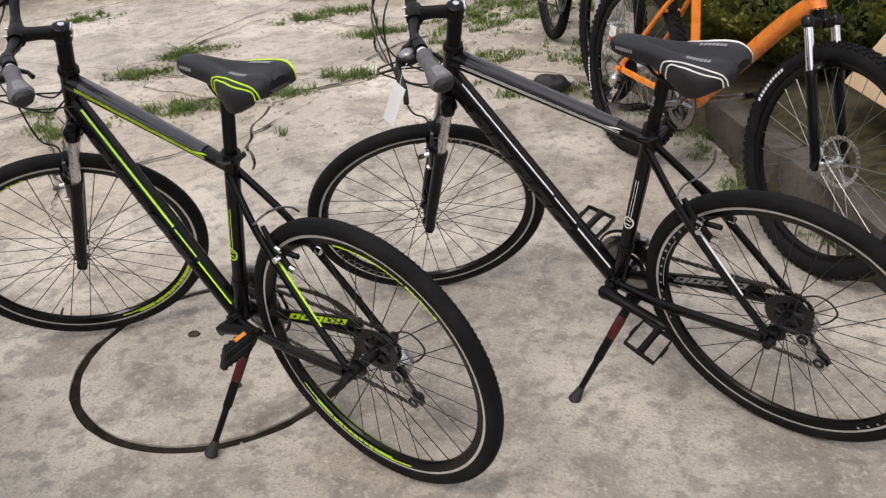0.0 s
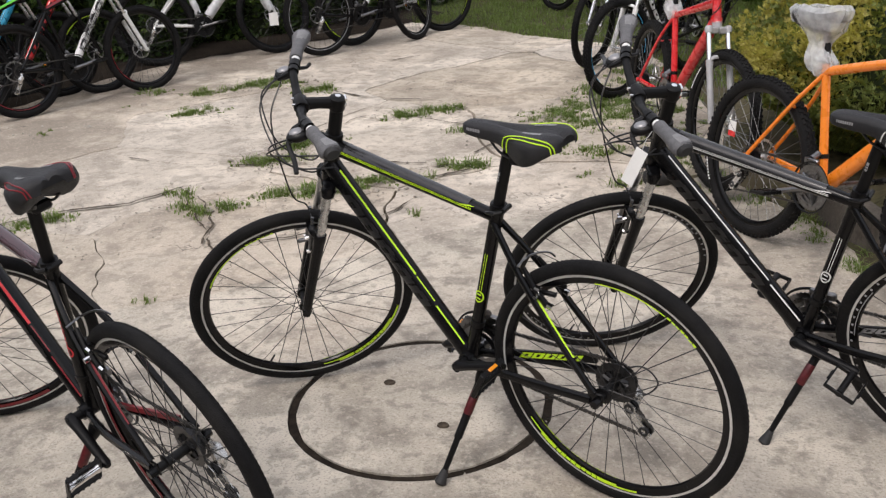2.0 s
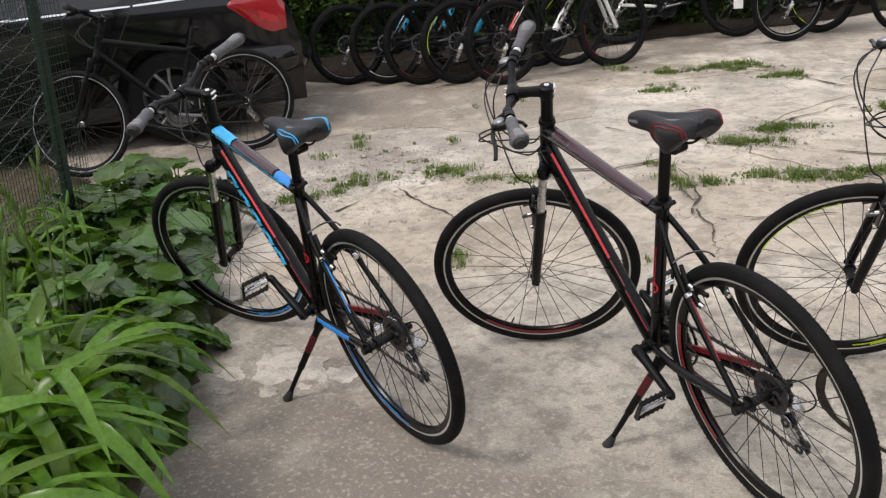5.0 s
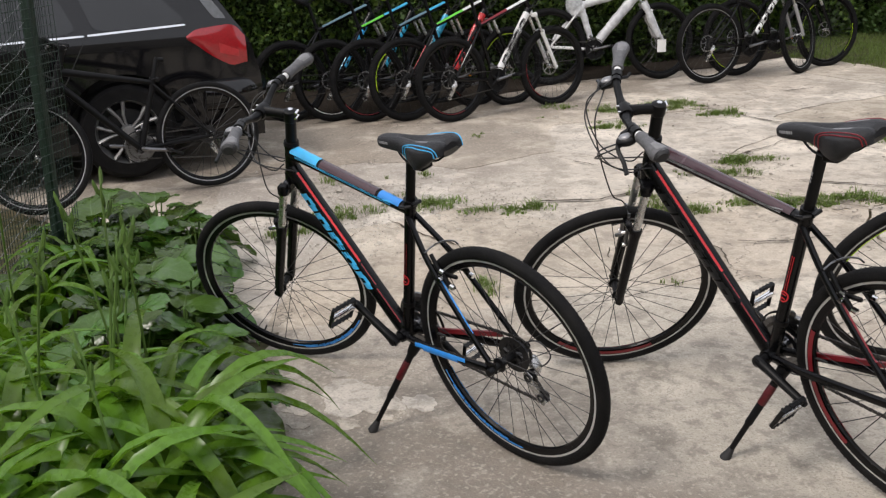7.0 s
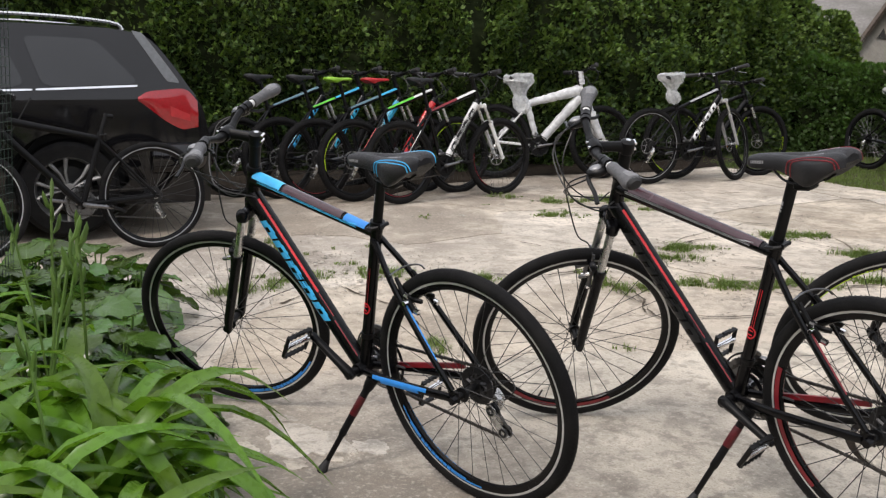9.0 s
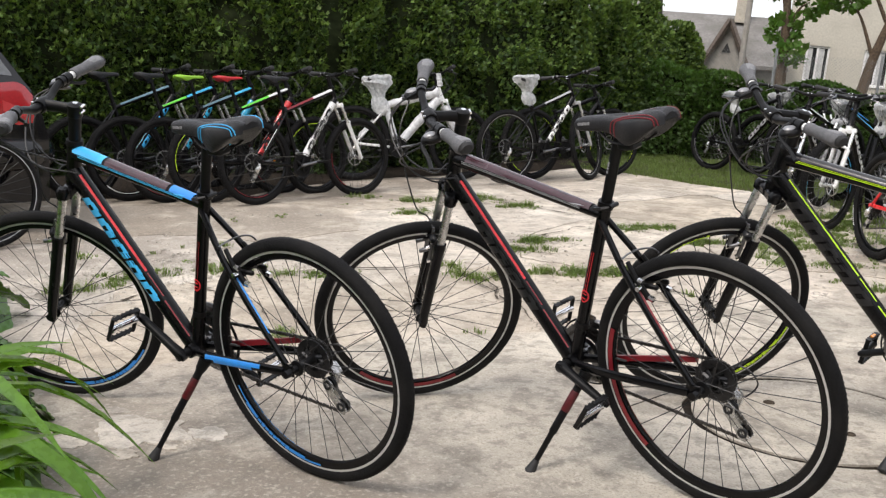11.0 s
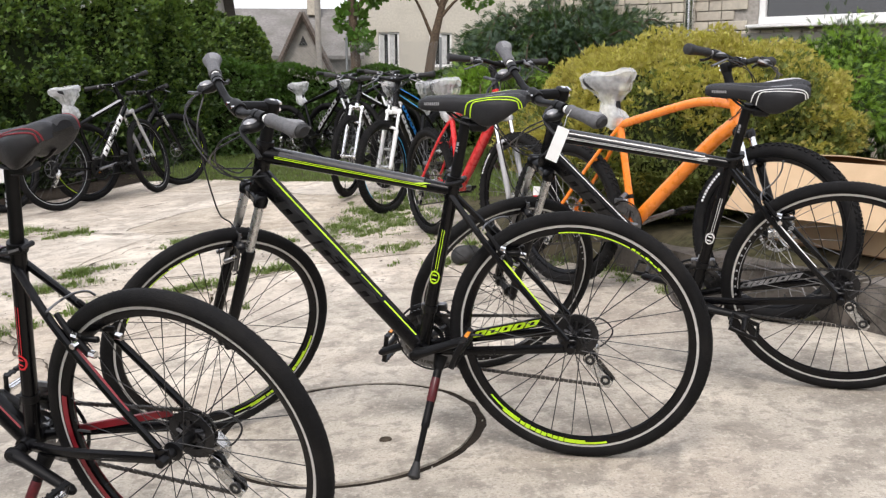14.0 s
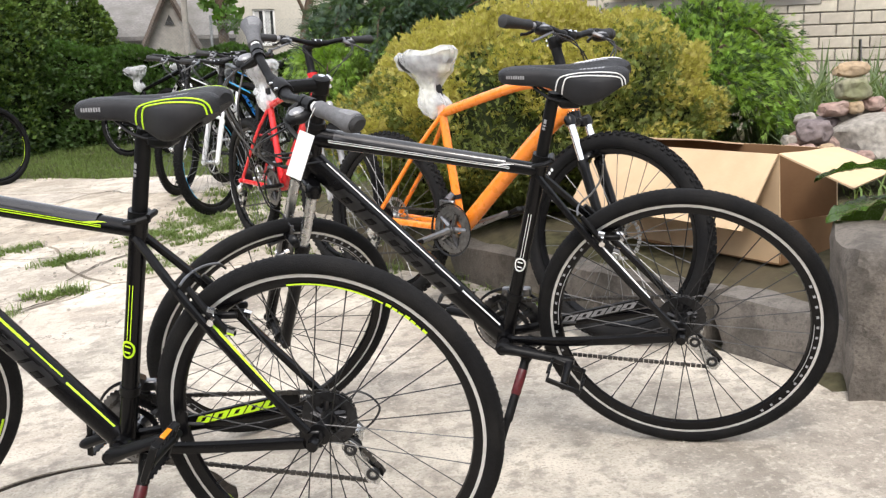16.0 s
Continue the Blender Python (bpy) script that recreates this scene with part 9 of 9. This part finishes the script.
# ---- the far house, outbuildings, pole ----
def flat_house(name, m, w, d, eave, ridge, wallm, label, windows=(), along=True, overhang=0.3):
    """A plain house: x along its front, -y out; walls with real openings, gable roof."""
    h = thing(name, m, label, "house")
    cuts = sorted(windows)
    bm = bmesh.new()
    edges = sorted({-w / 2, w / 2} | {cx + k * ww / 2 for cx, z0, ww, hh in cuts for k in (-1, 1)})
    for x0, x1 in zip(edges, edges[1:]):
        z = -1.0
        for cx, z0, ww, hh in sorted(cuts, key=lambda q: q[1]):
            if cx - ww / 2 - 1e-6 <= x0 and x1 <= cx + ww / 2 + 1e-6:
                box(bm, ((x0 + x1) / 2, 0.15, (z + z0) / 2), (x1 - x0, 0.3, z0 - z))
                z = z0 + hh
        box(bm, ((x0 + x1) / 2, 0.15, (z + eave) / 2), (x1 - x0, 0.3, eave - z))
    bmesh.ops.remove_doubles(bm, verts=bm.verts, dist=0.001)
    part("wall", bm, wallm, h)
    for sx in (-1, 1):
        bm = bmesh.new()
        if along:
            vs = [(sx * (w / 2 - 0.15), y, z) for y, z in ((0.3, -1.0), (d, -1.0), (d, eave), (d / 2, ridge - 0.1), (0.3, eave))]
        else:
            vs = [(sx * (w / 2 - 0.15), y, z) for y, z in ((0.3, -1.0), (d, -1.0), (d, eave), (0.3, eave))]
        a = [bm.verts.new(Vector(v) + Vector((0.15, 0, 0))) for v in vs]
        b = [bm.verts.new(Vector(v) - Vector((0.15, 0, 0))) for v in vs]
        skin(bm, [a, b])
        part("wall", bm, wallm, h)
    bm = bmesh.new()
    box(bm, (0, d - 0.15, eave / 2 - 0.5), (w, 0.3, eave + 1.0))
    part("wall", bm, wallm, h)
    if not along:
        bm = bmesh.new()
        a = [bm.verts.new(v) for v in ((-w / 2, 0.02, eave), (w / 2, 0.02, eave), (0, 0.02, ridge - 0.12))]
        b = [bm.verts.new(v.co + Vector((0, 0.2, 0))) for v in a]
        skin(bm, [a, b])
        gable = part("gable", bm, wallm, h)
        bm = bmesh.new()
        a = [bm.verts.new(v) for v in ((-0.14, -0.02, ridge - 0.95), (0.14, -0.02, ridge - 0.95), (0, -0.02, ridge - 0.65))]
        skin(bm, [a, [bm.verts.new(v.co + Vector((0, 0.05, 0))) for v in a]])
        part("vent", bm, TRIM, gable, "small dark triangular vent")
    for sg in (-1, 1):
        bm = bmesh.new()
        if along:
            pts = [(-w / 2 - overhang, d / 2, ridge), (w / 2 + overhang, d / 2, ridge), (w / 2 + overhang, d / 2 + sg * (d / 2 + overhang), eave - 0.15), (-w / 2 - overhang, d / 2 + sg * (d / 2 + overhang), eave - 0.15)]
        else:
            pts = [(0, -overhang, ridge), (0, d + overhang, ridge), (sg * (w / 2 + overhang), d + overhang, eave - 0.15), (sg * (w / 2 + overhang), -overhang, eave - 0.15)]
        a = [bm.verts.new(p) for p in pts]
        b = [bm.verts.new(Vector(p) + Vector((0, 0, 0.12))) for p in pts]
        skin(bm, [a, b])
        roof_ob = part("roof", bm, ROOFG, h)
        if not along:
            bm = bmesh.new()
            tube(bm, [Vector(pts[0]) + Vector((0, -0.03, 0.03)), Vector(pts[3]) + Vector((0, -0.03, 0.03))], 0.09, 4)
            part("barge_board", bm, BOARDS, roof_ob)
    for cx, z0, ww, hh in cuts:
        window_unit("window", h, pose(cx, 0.1, z0), ww, hh, 1, True)
    return h


FARBRICK = material("far_pale_brick", (0.50, 0.47, 0.40), 0.9, vary=0.1, scale=14, stain=(0.42, 0.39, 0.33), stain_scale=1.2, stain_amount=0.5, bump=0.3, bump_scale=20)
flat_house("apartment_house", pose(4.59, 36.0, 0.3, 0, 0, 1), 11.8, 8, 6.4, 8.6, FARBRICK, "pale brick house with white windows beyond the hedge", [(-4.84, 1.05, 0.8, 1.28), (-2.86, 1.05, 0.86, 1.26), (0.5, 1.3, 0.95, 1.1), (3.4, 1.3, 0.95, 1.1), (-4.7, 4.2, 0.85, 1.2), (-2.75, 4.2, 0.95, 1.2), (0.5, 4.2, 0.95, 1.2)])
flat_house("outbuilding", pose(-3.0, 29.6, -0.2, 0, 0, 3), 2.0, 4.5, 0.9, 3.1, PLASTER, "grey outbuilding with a steep gable", (), False, 0.15)
flat_house("barn", pose(-4.95, 31.5, -0.2, 0, 0, 2), 7.0, 5.0, 1.9, 3.45, PLASTER, "low grey barn with a fibre cement roof")
flat_house("neighbour_house", pose(-9.4, 24.5, -0.6, 0, 0, 4), 8.6, 6.5, 3.3, 5.0, PLASTER, "grey roofed neighbour house behind the hedge")
bm = bmesh.new()
box(bm, (-2.9, 33.6, 3.6), (0.45, 0.45, 1.0), bevel=0.02)
box(bm, (-2.9, 33.6, 4.15), (0.55, 0.55, 0.1), bevel=0.02)
tagged(part("chimney", bm, BRICKREST, None, "small brick chimney on the barn roof"), category="chimney")
bm = bmesh.new()
tube(bm, [(-2.45, 28.4, -1.0), (-2.45, 28.4, 4.0), (-2.42, 28.4, 8.5)], [0.1, 0.085, 0.07], 10)
tagged(part("utility_pole", bm, PLASTER, None, "tall grey utility pole beyond the hedge"), category="pole")

# a wire mesh fence beyond the low hedge
far = thing("mesh_fence", Matrix.Identity(4), "thin wire mesh fence before the far house", "fence")
for k in range(6):
    x = -3.6 + 2.2 * k
    bm = bmesh.new()
    tube(bm, [(x, 22.0, -0.8), (x, 22.0, 1.9)], 0.03, 8)
    part("post", bm, WIRE, far)
bm = bmesh.new()
for k in range(150):
    x = -3.6 + 0.0733 * k
    for s in (-1, 1):
        tube(bm, [(x, 22.0, 0.35), (x + s * 1.45, 22.0, 1.8)], 0.0022, 3, cap=False)
tagged(part("mesh", bm, WIRE, far), kind="stuff")

# ---- far trees ----
LEAFG = leaf_material("tree_leaf", (0.09, 0.17, 0.03), 0.45, 0.5, True, 0.35)


def tree(x, y, z, tall, lean, crown, count, seed, label, size=0.16, trunk=0.17):
    """A broadleaved tree: tapered leaning trunk, limbs and loose clumps of leaves."""
    r = random.Random(seed)
    t = thing("tree", Matrix.Translation((x, y, z)), label, "tree", "trees beyond the hedge")
    line = curve_points([(0, 0, -0.6), (lean * 0.25, 0, tall * 0.25), (lean * 0.6, 0.1, tall * 0.5), (lean, 0, tall * 0.8)], 5)
    bm = bmesh.new()
    tube(bm, line, [trunk * (1 - 0.75 * i / (len(line) - 1)) for i in range(len(line))], 9)
    part("trunk", bm, BARK, t)
    pts, nrm = [], []
    for cx, cy, cz, cr, start in crown:
        base = line[min(len(line) - 1, int(start * len(line)))]
        tip = Vector((cx, cy, cz))
        bm = bmesh.new()
        tube(bm, curve_points([base, base.lerp(tip, 0.5) + Vector((0, 0, 0.25)), tip], 4), [trunk * 0.35 * (1 - 0.8 * i / 8) for i in range(9)], 6)
        part("limb", bm, BARK, t)
        for _ in range(int(count * cr * cr)):
            d = Vector((r.gauss(0, 1), r.gauss(0, 1), r.gauss(0, 1))).normalized()
            p = tip + Vector((d.x, d.y, d.z * 0.8)) * cr * r.uniform(0.35, 1.0) ** 0.6
            if lump(p, 1.7, seed) < -0.12:
                continue
            pts.append(p)
            nrm.append(d)
    tagged(sprays("crown", pts, nrm, size, [LEAFG], "", "", seed=seed, parent=t, leaflets=3, narrow=0.4), kind="stuff")
    return t


tree(0.55, 25.6, 0.1, 6.0, 1.0, [(-0.6, 0, 3.4, 0.6, 0.4), (0.3, 0.2, 4.6, 0.9, 0.7), (1.7, 0, 4.0, 0.8, 0.6), (1.5, -0.2, 3.0, 0.45, 0.5), (-0.9, 0.2, 4.8, 0.9, 0.6), (2.2, 0.3, 5.2, 1.0, 0.8), (0.8, 0, 6.0, 1.2, 0.9)], 900, 41, "leaning broadleaved tree with loose foliage before the house")
tree(-1.2, 25.0, 0.0, 6.5, -0.3, [(-0.2, 0, 2.5, 0.45, 0.3), (0.35, 0, 3.2, 0.55, 0.45), (-0.5, 0.2, 3.7, 0.55, 0.5), (0.3, 0.1, 4.4, 0.8, 0.7), (-0.5, 0, 5.4, 1.0, 0.9), (0.1, -0.2, 1.9, 0.35, 0.3)], 900, 43, "slim broadleaved tree with drooping foliage")
tree(3.6, 16.5, 0.3, 5.0, 0.6, [(-0.6, 0, 2.7, 0.7, 0.4), (0.3, 0, 2.4, 0.8, 0.5), (1.1, 0, 3.0, 0.9, 0.6), (-1.1, 0.2, 3.4, 0.7, 0.7), (0.4, 0, 4.2, 1.2, 0.9)], 900, 47, "dense broadleaved tree behind the conifers")

# distant woods close the view
rng2 = random.Random(77)
pts, nrm = [], []
for k in range(9000):
    x = rng2.uniform(-130, 110)
    y = 150 + rng2.uniform(-6, 6)
    top = 9 + 2.5 * noise.noise(Vector((x * 0.05, 0, 0))) + 1.2 * noise.noise(Vector((x * 0.3, 0, 4)))
    pts.append((x, y, top * rng2.random() ** 0.5))
    nrm.append((0, -1, 0.3))
sprays("distant_woods", pts, nrm, 1.6, [THUJA], "hazy dark green woods in the distance", "woods", seed=78, narrow=0.45)

# bricks of the near house's front wall: those by the window singly, the rest joined
bw, hw, bh, joint = 0.25, 0.12, 0.088, 0.011


def brick_mesh(w):
    bm = bmesh.new()
    box(bm, (0, 0, 0), (w, 0.02, bh), bevel=0.004)
    me = bpy.data.meshes.new("brick")
    bm.to_mesh(me)
    bm.free()
    me.materials.append(BRICK)
    return me


BM, HEADER = brick_mesh(bw), brick_mesh(hw)
rest = bmesh.new()
rb = random.Random(9)
row = 0
z = -0.35
single = 0
while z < WH - 0.12:
    x = WL + (0.13 if row % 2 else 0.0) + bw / 2
    short = False
    while x < WR - bw / 2:
        inside = wx0 - bw * 0.5 < x < wx1 + bw * 0.5 and wz0 - bh * 0.5 < z + bh / 2 < wz1 + bh * 0.5
        if not inside:
            off = rb.uniform(-0.003, 0.003)
            if 0.3 < z < 2.0 and -2.2 < x < 3.6 and single < 300:
                part("brick", HEADER if short else BM, BRICK, wall, "", Matrix.Translation((x, -0.004 + off, z + bh / 2)))
                single += 1
            else:
                box(rest, (x, -0.004 + off, z + bh / 2), (hw if short else bw, 0.02, bh))
        x += (bw + hw) / 2 + joint
        short = not short
    z += bh + joint
    row += 1
tagged(part("brickwork", rest, BRICKREST, wall), kind="stuff")


# unseen plain walls added behind the camera, to darken what black surfaces reflect
for name, x0, y0, x1, y1, tall in (("wall_south", -15.0, -9.5, 9.0, -9.5, 5.5), ("wall_east", 8.6, -9.2, 8.6, 0.8, 4.5)):
    bm = bmesh.new()
    box(bm, ((x0 + x1) / 2, (y0 + y1) / 2, tall / 2 - 0.6), (max(0.3, x1 - x0), max(0.3, y1 - y0), tall + 1.2), bevel=0.02)
    tagged(part(name, bm, PLASTER, None, "unseen plain grey wall added to darken reflections"), category="wall", kind="structure")
